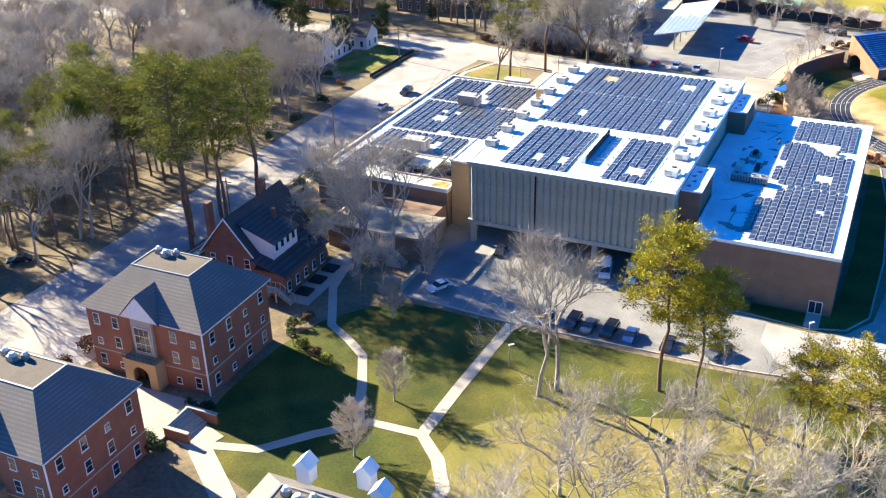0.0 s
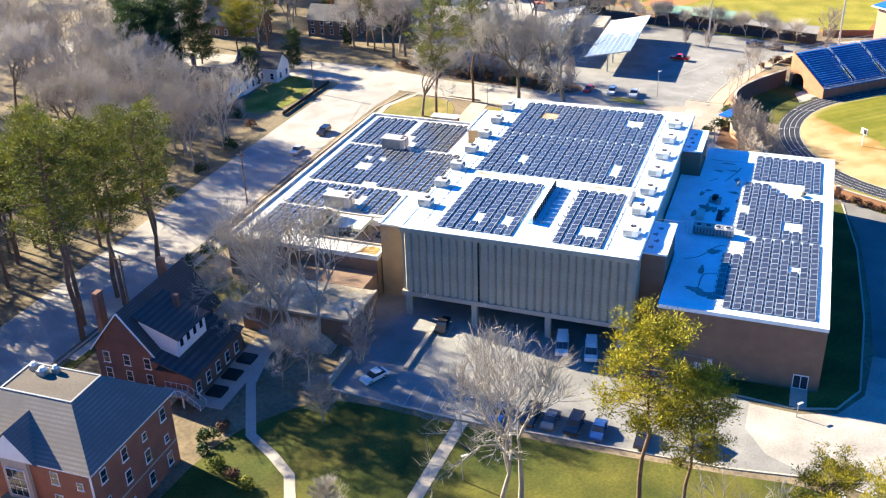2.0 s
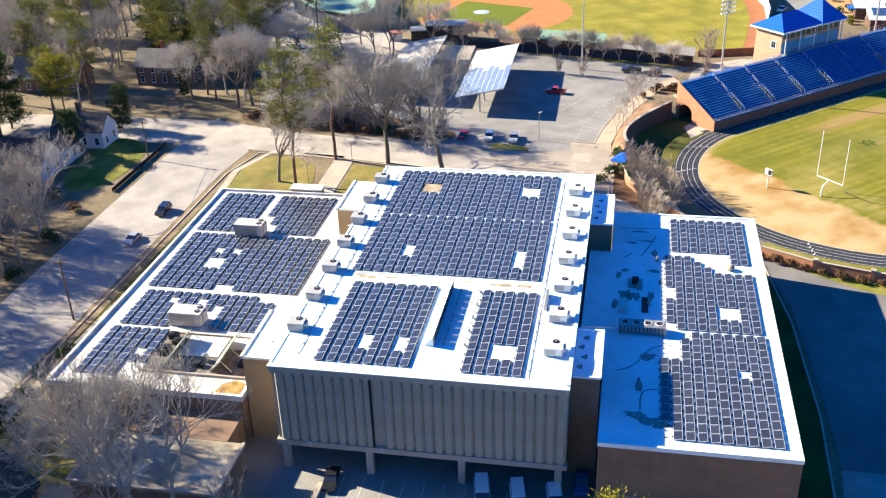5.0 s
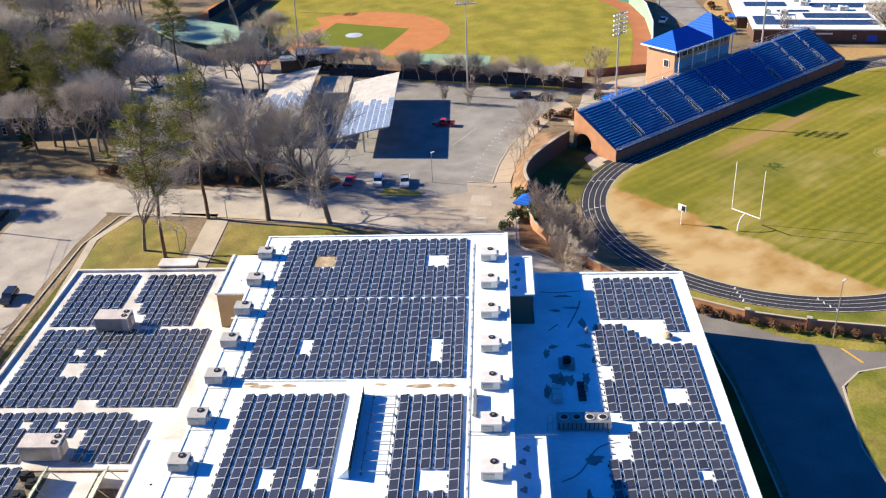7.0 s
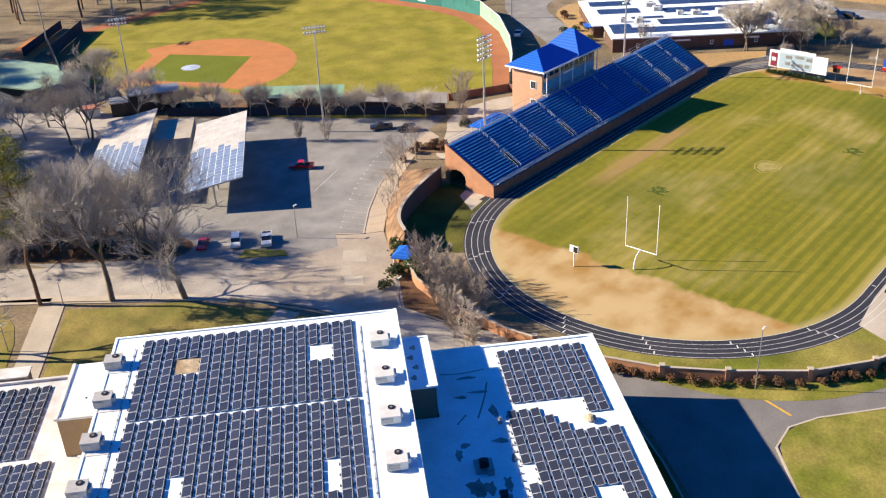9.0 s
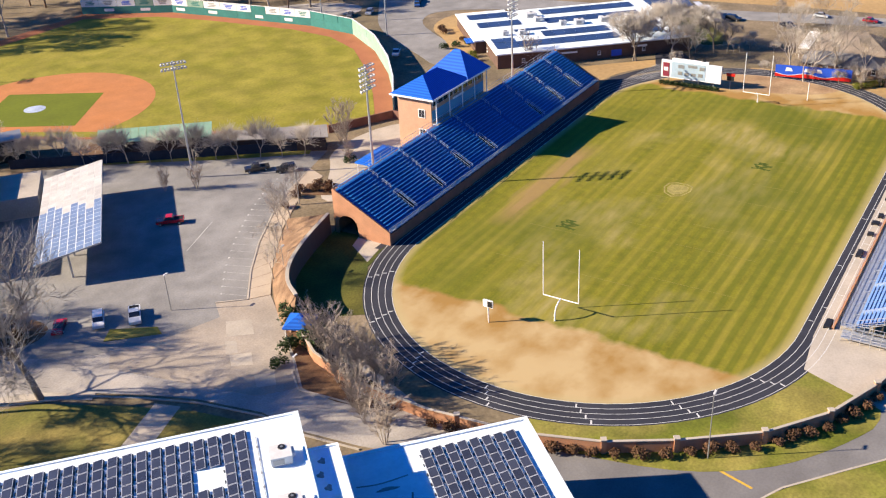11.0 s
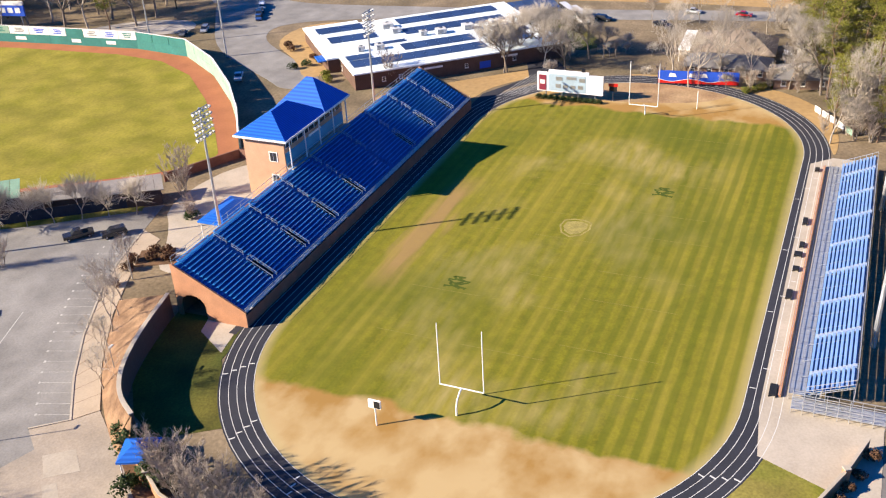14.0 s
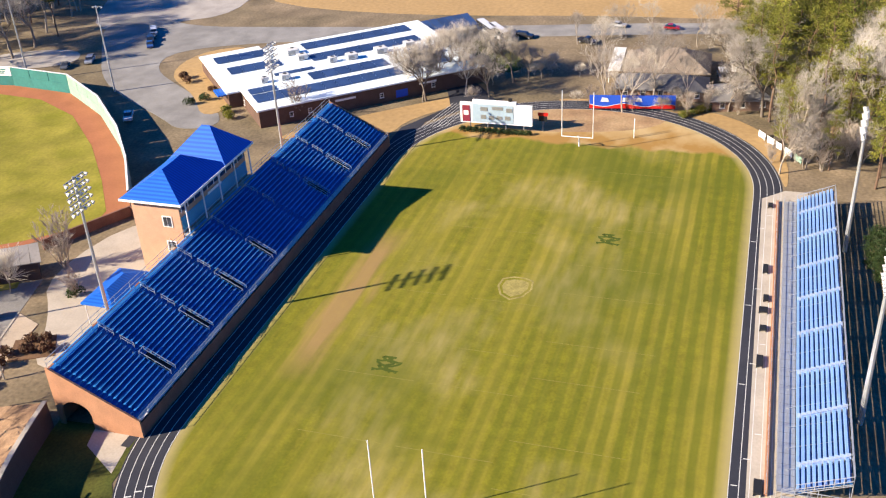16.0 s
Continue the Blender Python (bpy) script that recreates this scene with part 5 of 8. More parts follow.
# ---------- grandstand ----------
ST = SM @ pose(1.0, 39.6, 0)
stand = thing("grandstand", ST, "blue aluminium grandstand on a brick base", "grandstand")
SL, ROWS, RUN, RISE, FZ = 97.0, 18, 0.69, 0.372, 2.3
x0, x1 = -SL / 2, SL / 2
part("front_wall", Shape().box(x0, x1, -0.3, 0, 0, FZ), BRICK, stand)
dk = Shape()
for r in range(ROWS):
    z = FZ + RISE * (r + 1)
    dk.face([(x0, r * RUN, z), (x1, r * RUN, z), (x1, (r + 1) * RUN, z), (x0, (r + 1) * RUN, z)])
    dk.face([(x0, r * RUN, z - RISE), (x1, r * RUN, z - RISE), (x1, r * RUN, z), (x0, r * RUN, z)])
part("deck", dk, BLUEDECK, stand)
top = FZ + RISE * ROWS
part("back_wall", Shape().box(x0, x1, ROWS * RUN, ROWS * RUN + 0.3, 0, top + 0.02), BRICK, stand)
for sx, nm in ((x0, -1), (x1, 1)):
    w = Shape()
    y0, y1 = -0.3, ROWS * RUN + 0.3
    th = 0.3 * nm
    a0, a1 = 7.2, 11.9
    # brick end wall with an arched opening under the upper rows
    prof = [(y0, 0), (a0, 0)]
    for k in range(9):
        q = math.pi - math.pi * k / 8
        prof.append(((a0 + a1) / 2 + (a1 - a0) / 2 * math.cos(q), 2.2 + 2.0 * math.sin(q)))
    prof += [(a1, 0), (y1, 0), (y1, top + 0.3), (y1 - 0.4, top + 0.3), (y0, FZ + 0.5)]
    if nm > 0:
        prof = [(y0, 0), (y1, 0), (y1, top + 0.3), (y1 - 0.4, top + 0.3), (y0, FZ + 0.5)]
    w.face([(sx, y, z) for y, z in prof])
    w.face([(sx + th, y, z) for y, z in prof[::-1]])
    for (ya, za), (yb, zb) in zip(prof, prof[1:] + prof[:1]):
        w.face([(sx, ya, za), (sx + th, ya, za), (sx + th, yb, zb), (sx, yb, zb)])
    part("end_wall", w, ORBRICK, stand)
part("tunnel_lining", Shape().box(x0 + 0.2, x0 + 14, 13.0, 13.2, 0, 4), DARK, stand)
AISLES = [-38.0, -27.0, -16.0, -5.0, 7.5, 18.5, 29.5, 40.0]
edges = [x0 + 0.3] + AISLES + [x1 - 0.3]
for k in range(len(edges) - 1):
    a, b = edges[k] + 0.65, edges[k + 1] - 0.65
    bm_ = Shape().box(0, b - a, 0, 0.27, 0, 0.05).box(0.3, 0.36, 0.05, 0.2, -0.4, 0).box(b - a - 0.36, b - a - 0.3, 0.05, 0.2, -0.4, 0)
    me = bm_.mesh("bench", BLUESEAT)
    for r in range(1, ROWS):
        part("bench", me, BLUESEAT, stand, m=pose(a, r * RUN + 0.30, FZ + RISE * (r + 1) + 0.42))
for k, x in enumerate(AISLES):
    # lower gangway opening with rails, and a short rail pair higher up
    if k != 4:
        gy0, gy1 = 1.3, 4.9
        gz0, gz1 = FZ + RISE * (gy0 / RUN + 1) + 0.06, FZ + RISE * (gy1 / RUN + 1) + 0.06
        # A flat near-black sheet stands for the shade inside the opening.
        part("gangway", Shape().face([(x - 0.62, gy0, gz0), (x + 0.62, gy0, gz0), (x + 0.62, gy1, gz1), (x - 0.62, gy1, gz1)]).face([(x - 0.62, gy1, gz1), (x + 0.62, gy1, gz1), (x + 0.62, gy1, gz1 - 0.6), (x - 0.62, gy1, gz1 - 0.6)]), DARK, stand, "dark sheet standing for the shade in a gangway opening")
        rl = Shape()
        for sx in (x - 0.62, x + 0.62):
            for dz in (0.55, 1.05):
                rl.tube((sx, 0.8, FZ + RISE * 1 + dz), (sx, 5.4, FZ + RISE * 7.8 + dz), 0.055, n=4)
            for q in range(5):
                y = 0.8 + 4.6 * q / 4
                z = FZ + RISE * (1 + 6.8 * q / 4)
                rl.tube((sx, y, z), (sx, y, z + 1.05), 0.045, n=4)
        rl.tube((x - 0.62, 5.4, FZ + RISE * 7.8 + 1.05), (x + 0.62, 5.4, FZ + RISE * 7.8 + 1.05), 0.045, n=4)
        part("gangway_rail", rl, RAILM, stand)
    rl = Shape()
    for y in ((6.4, 8.4), (9.4, 11.6)):
        za, zb = FZ + RISE * (y[0] / RUN + 1), FZ + RISE * (y[1] / RUN + 1)
        for dz in (0.5, 0.95):
            rl.tube((x, y[0], za + dz), (x, y[1], zb + dz), 0.05, n=4)
        for q in range(3):
            f = q / 2
            rl.tube((x, y[0] + (y[1] - y[0]) * f, za + (zb - za) * f), (x, y[0] + (y[1] - y[0]) * f, za + (zb - za) * f + 0.95), 0.045, n=4)
    part("aisle_rail", rl, RAILM, stand)
    part("aisle", Shape().box(x - 0.5, x + 0.5, 0.0, 0.02, FZ, FZ + RISE), BLUESEAT, stand)
rl = Shape()
for k in range(49):
    x = x0 + 2.02 * k
    rl.tube((x, -0.15, FZ), (x, -0.15, FZ + 1.1), 0.04, n=4)
for dz in (0.55, 1.1):
    rl.tube((x0, -0.15, FZ + dz), (x1, -0.15, FZ + dz), 0.04, n=4)
part("front_rail", rl, GALV, stand)
part("front_walkway", Shape().box(x0 + 0.1, x1 - 0.1, -0.28, 0.66, FZ + RISE + 0.004, FZ + RISE + 0.03), OFFWHITE, stand, "pale grey metal walkway along the front")
rl = Shape()
for k in range(25):
    x = x0 + 4.04 * k
    rl.tube((x, ROWS * RUN + 0.1, top), (x, ROWS * RUN + 0.1, top + 1.5), 0.04, n=4)
for dz in (0.75, 1.5):
    rl.tube((x0, ROWS * RUN + 0.1, top + dz), (x1, ROWS * RUN + 0.1, top + dz), 0.04, n=4)
part("back_rail", rl, GALV, stand)

# ---------- press box ----------
PB = SM @ pose(1.7, 53.2, 0)
pb = thing("press_box", PB, "brick press box with blue hipped metal roofs", "building")
w2 = 11.6
part("wall", Shape().box(-w2, w2, 0.0, 8.8, 0, 14.9), SALMONBRICK, pb)
part("glazing", Shape().box(-w2 + 0.4, w2 - 0.4, -0.14, -0.02, 13.0, 14.85), GLASS, pb, "ribbon of dark press box glazing")
for k in range(11):
    part("mullion", Shape().box(-w2 + 0.4 + 2.18 * k, -w2 + 0.55 + 2.18 * k, -0.2, -0.14, 12.9, 14.9), WHITE, pb)
part("spandrel", Shape().box(-w2 + 0.2, w2 - 0.2, -0.12, -0.02, 9.4, 12.0), material("teal_panel", (0.06, 0.30, 0.46), 0.35, 0.1), pb, "teal blue panel band")
for k in range(5):
    part("pilaster", Shape().tube((-w2 + 0.3 + 5.6 * k, -1.2, 8.6), (-w2 + 0.3 + 5.6 * k, -1.2, 14.8), 0.13, n=8), WHITE, pb)
part("sign_bar", Shape().box(-2.6, 2.2, -0.17, -0.13, 11.9, 12.35), WHITE, pb, "pale lettering strip on the press box")
for z0, z1 in ((10.2, 12.2), (5.6, 7.6)):
    wn_ = part("window", Shape().box(-w2 - 0.1, -w2 + 0.02, 1.6, 3.4, z0, z1), WHITE, pb)
    part("pane", Shape().box(-w2 - 0.14, -w2 - 0.11, 1.8, 2.45, z0 + 0.15, z1 - 0.15).box(-w2 - 0.14, -w2 - 0.11, 2.55, 3.2, z0 + 0.15, z1 - 0.15), GLASS, wn_)


def hip(shape, xa, xb, ya, yb, z0, z1, ridge, mi=0, fascia=0.3):
    """A hipped roof; the ridge runs along the longer side, with that length."""
    ym, xm = (ya + yb) / 2, (xa + xb) / 2
    A, B, C_, D_ = (xa, ya, z0), (xb, ya, z0), (xb, yb, z0), (xa, yb, z0)
    if xb - xa >= yb - ya:
        R0, R1 = (xm - ridge / 2, ym, z1), (xm + ridge / 2, ym, z1)
        fs = [[A, B, R1, R0], [B, C_, R1], [C_, D_, R0, R1], [D_, A, R0]]
    else:
        R0, R1 = (xm, ym - ridge / 2, z1), (xm, ym + ridge / 2, z1)
        fs = [[A, B, R0], [B, C_, R1, R0], [C_, D_, R1], [D_, A, R0, R1]]
    for f in fs:
        shape.face(f, mi)
    shape.box(xa, xb, ya, yb, z0 - fascia, z0 - 0.01, mi)


rf = Shape()
hip(rf, -12.8, 3.6, -1.3, 10.0, 15.2, 18.6, 6.0)
part("roof_low", rf, BLUEROOF, pb)
rf = Shape()
hip(rf, 2.4, 12.8, -1.35, 10.05, 15.22, 20.2, 1.5)
part("roof_high", rf, BLUEROOF, pb)
fs_ = Shape()
for a in ((-12.9, 12.9, -1.45, -1.36), (-12.9, -12.81, -1.36, 10.1), (12.81, 12.9, -1.36, 10.1)):
    fs_.box(*a, 14.8, 15.2)
part("fascia", fs_, WHITE, pb)
part("gallery", Shape().box(-w2, w2, -1.6, -0.2, 8.9, 9.2), CONCRETE, pb)
ck = thing("blue_canopy", SM @ pose(-20.5, 60.2, 0), "blue metal canopy roof behind the stand", "canopy")
rf = Shape()
hip(rf, -5.5, 5.5, -3, 3, 4.4, 5.5, 5)
part("roof", rf, BLUEROOF, ck)
for x in (-5, 0, 5):
    for y in (-2.6, 2.6):
        part("post", Shape().tube((x, y, 0), (x, y, 4.2), 0.1), WHITE, ck)
stairs = thing("stand_stairs", SM @ pose(-9, 53.6, 0), "concrete stairs climbing to the press box", "stairs")
for k in range(14):
    part("step", Shape().box(-8 + 0.8 * k, -7.2 + 0.8 * k, 0, 2.2, 0, 3.2 + 0.42 * k), CONCRETE, stairs)
rl = Shape().tube((-8, 2.3, 4.4), (3.2, 2.3, 10), 0.05, n=4)
for k in range(8):
    rl.tube((-8 + 1.6 * k, 2.3, 3.3 + 0.8 * k), (-8 + 1.6 * k, 2.3, 4.4 + 0.8 * k), 0.04, n=4)
part("rail", rl, GALV, stairs)

# ---------- visitors' bleachers ----------
VB = SM @ pose(-0.8, -41.4, 0)
vb = thing("visitor_bleachers", VB, "pale blue aluminium bleachers on a steel frame", "bleachers")
vr = Shape()
VX, VROWS = 38.2, 10
rowm = Shape().box(-VX, VX, 0, 0.31, 0.34, 0.385).box(-VX, VX, 0.31, 0.33, 0.0, 0.34).mesh("bench", PALEBLUE)
footm = Shape().box(-VX, VX, -0.26, 0.30, -0.02, 0.02).mesh("footboard", BLUEDECK)
for r in range(VROWS):
    part("bench", rowm, PALEBLUE, vb, m=pose(0, -1.9 - 0.58 * r, 1.5 + 0.28 * r))
    part("footboard", footm, BLUEDECK, vb, m=pose(0, -1.9 - 0.58 * r, 1.5 + 0.28 * r))
part("walkway", Shape().box(-VX, VX, -1.5, 0.6, 1.1, 1.18), GALV, vb)
for k in range(38):
    part("walkway_joint", Shape().box(-VX + 2.0 * k + 1.0, -VX + 2.0 * k + 1.06, -1.5, 0.6, 1.182, 1.19), GREY, vb)
part("front_rail", Shape().tube((-VX, 0.6, 2.1), (VX, 0.6, 2.1), 0.05, n=4).tube((-VX, 0.6, 1.6), (VX, 0.6, 1.6), 0.04, n=4).tube((-VX, 0.6, 1.2), (VX, 0.6, 1.2), 0.05, n=4), GALV, vb)
STEPM = Shape().box(-0.45, 0.45, -0.28, 0.28, 0.022, 0.40).mesh("aisle_step", material("pale_tread", (0.36, 0.46, 0.66), 0.5, 0.15, 1.0, 5.0))
fr = Shape()
for k in range(20):
    x = -VX + 2 * VX * k / 19
    fr.tube((x, 0.6, 0), (x, 0.6, 2.1), 0.05, n=4).tube((x, -7.5, 0), (x, -7.5, 5.2), 0.05, n=4).tube((x, 0, 1.0), (x, -7.5, 4.0), 0.05, n=4).tube((x, -4, 0), (x, -4, 2.4), 0.05, n=4)
    fr.tube((x, -7.5, 0.2), (min(x + 4, VX), -7.5, 3.8), 0.04, n=4)
for dz in (4.4, 4.8, 5.2):
    fr.tube((-VX, -7.55, dz), (VX, -7.55, dz), 0.05, n=4)
part("frame", fr, GALV, vb)
for k in range(8):
    x = -VX + 9.5 * k + 4.5
    rl = Shape()
    for q in (0, 2, 4, 6, 8):
        rl.tube((x - 0.6, -2.0 - 0.58 * q, 1.6 + 0.28 * q), (x - 0.6, -2.0 - 0.58 * q, 2.5 + 0.28 * q), 0.05, n=4)
        rl.tube((x - 0.6, -2.0 - 0.58 * q, 2.5 + 0.28 * q), (x - 0.6, -2.8 - 0.58 * q, 2.5 + 0.28 * (q + 1.4)), 0.05, n=4)
    for q in range(10):
        part("aisle_step", STEPM, WHITE, vb, m=pose(x, -1.86 - 0.58 * q, 1.5 + 0.28 * q))
    part("aisle_rail", rl, GALV, vb)
for sx in (-1, 1):
    rl = Shape()
    for q in range(7):
        rl.tube((sx * VX, -1.5 - 1.0 * q, 1.2 + 0.45 * q), (sx * VX, -1.5 - 1.0 * q, 2.6 + 0.45 * q), 0.05, n=4)
    for dz in (1.2, 1.9, 2.6):
        rl.tube((sx * VX, -1.5, dz), (sx * VX, -7.5, dz + 2.6), 0.05, n=4)
    part("side_rail", rl, GALV, vb)
rp = thing("access_ramp", SM @ pose(-40.2, -44, 0), "galvanised steel access ramp with railings", "ramp")
part("deck", Shape().box(-1.6, 1.0, -9, 2.6, 0.7, 0.82), GALV, rp)
rl = Shape()
for k in range(9):
    for x in (-1.6, -0.3, 1.0):
        rl.tube((x, 2.6 - 1.45 * k, 0), (x, 2.6 - 1.45 * k, 1.9), 0.05, n=4)
for x in (-1.6, -0.3, 1.0):
    for dz in (1.3, 1.9):
        rl.tube((x, 2.6, dz), (x, -9, dz), 0.05, n=4)
part("rail", rl, GALV, rp)
rp = thing("walkway_rail", SM @ pose(0, -39.6, 0), "low brick edge and rail before the bleachers", "railing")
part("edge", Shape().box(-39, 39, -0.3, 0.1, 0, 0.5), ORBRICK, rp)
rl = Shape()
for k in range(27):
    rl.tube((-39 + 3 * k, -0.1, 0.5), (-39 + 3 * k, -0.1, 1.4), 0.04, n=4)
rl.tube((-39, -0.1, 1.4), (39, -0.1, 1.4), 0.04, n=4)
part("rail", rl, GALV, rp)

# ---------- goals, clocks, scoreboard, banner ----------
def goal(m):
    g_ = thing("goal_post", m, "white gooseneck goal post on the end line", "goal post", "goal posts")
    part("base_post", Shape().tube((-2.2, 0, 0), (-2.2, 0, 1.4), 0.16, 0.14, n=8).tube((-2.2, 0, 1.4), (-1.7, 0, 2.4), 0.13, n=8).tube((-1.7, 0, 2.4), (-0.8, 0, 2.95), 0.13, n=8).tube((-0.8, 0, 2.95), (0, 0, 3.05), 0.13, n=8), WHITE, g_)
    part("crossbar", Shape().tube((0, -3.2, 3.05), (0, 3.2, 3.05), 0.1, n=8), WHITE, g_)
    for y in (-3.2, 3.2):
        part("upright", Shape().tube((0, y, 3.0), (0, y, 13.0), 0.08, n=6), WHITE, g_)
    return g_


gl = goal(SM @ pose(-54.9, 0.2, 0))
copy_thing(gl, SM @ pose(54.9, 0.0, 0, 0, 0, 180))


def play_clock(m):
    p = thing("play_clock", m, "white play clock board on a post", "clock", "play clocks")
    part("post", Shape().tube((0, 0, 0), (0, 0, 3.4), 0.12, n=8), WHITE, p)
    part("board", Shape().box(-0.15, 0.15, -0.9, 0.9, 3.0, 4.3), WHITE, p)
    part("face", Shape().box(-0.19, -0.151, -0.8, 0.05, 3.1, 4.2), BLACK, p, "black display half")


play_clock(SM @ pose(-62.6, 9.6, 0))
single("marker_post", Shape().tube((0, 0, 0), (0, 0, 4.4), 0.1, n=8).tube((0, 0, 1.6), (0, 0, 1.9), 0.14, n=8), WHITE, "thin white post behind the end line", "post", SM @ pose(63.4, -10.5, 0))
sb = thing("scoreboard", SM @ pose(62.2, 19, 0), "large white scoreboard with grey display fields", "scoreboard")
part("board", Shape().box(-0.3, 0.3, -8, 8, 1.6, 6.2), WHITE, sb)
part("field", Shape().box(-0.36, -0.31, -3.9, 5.2, 1.9, 6.0), material("score_panel", (0.34, 0.44, 0.52), 0.5, 0.1), sb, "pale blue display panel")
for y, z, w_, h_ in ((2.6, 4.5, 1.6, 0.9), (-0.4, 4.9, 2.4, 0.7), (-3.0, 4.5, 1.4, 0.9), (2.8, 2.7, 1.2, 0.9), (1.0, 2.7, 1.2, 0.8), (-0.8, 2.7, 1.2, 0.8), (-2.6, 2.7, 1.2, 0.9)):
    part("display", Shape().box(-0.42, -0.37, y - w_ / 2, y + w_ / 2, z, z + h_), GREY, sb, "dark display field")
part("badge", Shape().box(-0.42, -0.36, 5.8, 7.5, 1.9, 5.6), material("maroon", (0.22, 0.03, 0.05), 0.5, 0.1), sb, "maroon panel with pale centre shape")
part("badge_mark", Shape().box(-0.45, -0.43, 6.1, 7.2, 3.4, 4.4), WHITE, sb)
part("tower", Shape().box(-0.2, 0.2, -3.6, -2.8, 6.2, 7.6), DARK, sb)
part("header", Shape().box(-0.25, 0.25, -4.5, 5.2, 6.22, 6.9), WHITE, sb)
for y in (-6, -2, 2, 6):
    part("post", Shape().tube((0.4, y, 0), (0.4, y, 6.2), 0.15, n=6), GREY, sb)
cs = thing("shot_board", SM @ pose(63.5, 9, 0), "small red and black sign on a post", "sign")
part("post", Shape().tube((0, 0, 0), (0, 0, 2.4), 0.1), GREY, cs)
part("board", Shape().box(-0.1, 0.1, -0.9, 0.9, 2.4, 3.6), BLACK, cs)
part("cap", Shape().box(-0.12, 0.12, -1.1, 1.1, 3.6, 4.3), RED, cs)
bn = thing("banner", SM @ pose(78.5, -8, 0, 0, 0, 8.5), "long blue banner with red lower edge and pale shapes", "banner")
part("sheet", Shape().box(-0.08, 0.08, -9.4, 9.4, 0.9, 3.7), NAVY, bn)
wv = Shape()
for k in range(24):
    y0_, y1_ = -9.4 + 18.8 * k / 24, -9.4 + 18.8 * (k + 1) / 24
    h0, h1 = 0.75 + 0.35 * math.sin(k * 0.55), 0.75 + 0.35 * math.sin((k + 1) * 0.55)
    wv.face([(-0.1, y0_, 0.6), (-0.1, y1_, 0.6), (-0.1, y1_, 0.6 + h1), (-0.1, y0_, 0.6 + h0)])
    wv.face([(-0.1, y0_, 0.6 + h0), (-0.1, y1_, 0.6 + h1), (-0.1, y1_, 0.72 + h1), (-0.1, y0_, 0.72 + h0)], 1)
part("wave", wv, (RED, WHITE), bn)
for y, w_ in ((6.0, 1.9), (1.6, 1.2), (-1.5, 1.4), (-6.4, 2.0)):
    b_ = Shape().prism([(y - w_ / 2, 2.2), (y + w_ / 2, 2.2), (y + w_ * 0.35, 3.2), (y - w_ * 0.3, 3.0)], 0, 0.02)
    b_.v = [(-0.1 - p[2], p[0], p[1]) for p in b_.v]
    part("emblem", b_, WHITE, bn, "white blurred emblem shape")
for y in (-9, -4.5, 0, 4.5, 9):
    part("post", Shape().tube((0.15, y, 0), (0.15, y, 3.7), 0.07), GREY, bn)
for k in range(5):
    s_, e_ = 67.5 - 2.6 * k, -34.6 - 1.75 * k
    single("sign_panel", Shape().box(-1.2, 1.2, -0.05, 0.05, 0.4, 1.7).tube((-0.9, 0, 0), (-0.9, 0, 0.4), 0.05).tube((0.9, 0, 0), (0.9, 0, 0.4), 0.05), PALEGREEN if k == 4 else WHITE, "white sign panel on the bend fence", "sign", SM @ pose(s_, e_ - 1.5, 0, 0, 0, 215), "bend signs")

# ---------- light masts and lamps ----------
def mast(m, h, rows, width, label, per=6, rr=0.32, double=False):
    p = thing("light_mast", m, label, "floodlight mast", "floodlight masts")
    part("pole", Shape().tube((0, 0, 0), (0, 0, h), rr, rr * 0.5, n=8), GALV, p)
    for r in range(rows):
        z = h - 0.3 - 1.15 * r
        part("crossarm", Shape().box(-width / 2, width / 2, -0.08, 0.08, z - 0.08, z + 0.08), GREY, p)
        for k in range(per):
            x = -width / 2 + width * k / (per - 1)
            part("floodlight", Shape().tube((x, -0.15, z - 0.1), (x, -0.55, z - 0.3), 0.16, 0.32, n=8), OFFWHITE, p)
    return p


def sp(s_, e_, rz=0):
    return SM @ pose(s_, e_, 0, 0, 0, rz)


mast(sp(-27.6, 57.0), 27.5, 5, 4.6, "tall steel floodlight mast with five lamp rows")
mast(sp(35.0, 57.0), 26.5, 5, 4.6, "tall steel floodlight mast with five lamp rows")
mast(sp(23.0, -50.6, 180), 25.0, 4, 4.6, "pale floodlight mast behind the bleachers", rr=0.4)
mast(sp(-22.5, -50.9, 180), 25.0, 4, 4.6, "pale floodlight mast behind the bleachers", rr=0.4)
mast(sp(-41, 97.5, -35), 27.0, 2, 5.0, "slim floodlight mast between lot and ballpark", per=8, rr=0.26)
mast(sp(-58.5, 153.5, -35), 25.0, 2, 4.0, "slim floodlight mast near the backstop", rr=0.26)
mast(sp(-38, 232, -150), 25.0, 2, 4.0, "slim floodlight mast near the backstop", rr=0.26)
mast(sp(72, 148, 100), 24.0, 1, 2.0, "slim floodlight mast beyond the outfield wall", per=3, rr=0.26)
mast(sp(69, 120, 100), 22.0, 1, 2.0, "slim floodlight mast beyond the outfield wall", per=3, rr=0.26)


def lamp_post(x, y, h=5.2, arm=0.8, rz=0.0):
    p = thing("street_lamp", pose(x, y, 0, 0, 0, rz), "slim metal lamp post with a small head", "lamp post", "lamp posts")
    part("pole", Shape().tube((0, 0, 0), (0, 0, h), 0.09, 0.06, n=6), GREY, p)
    part("head", Shape().box(-0.1, arm, -0.14, 0.14, h, h + 0.14), OFFWHITE, p)


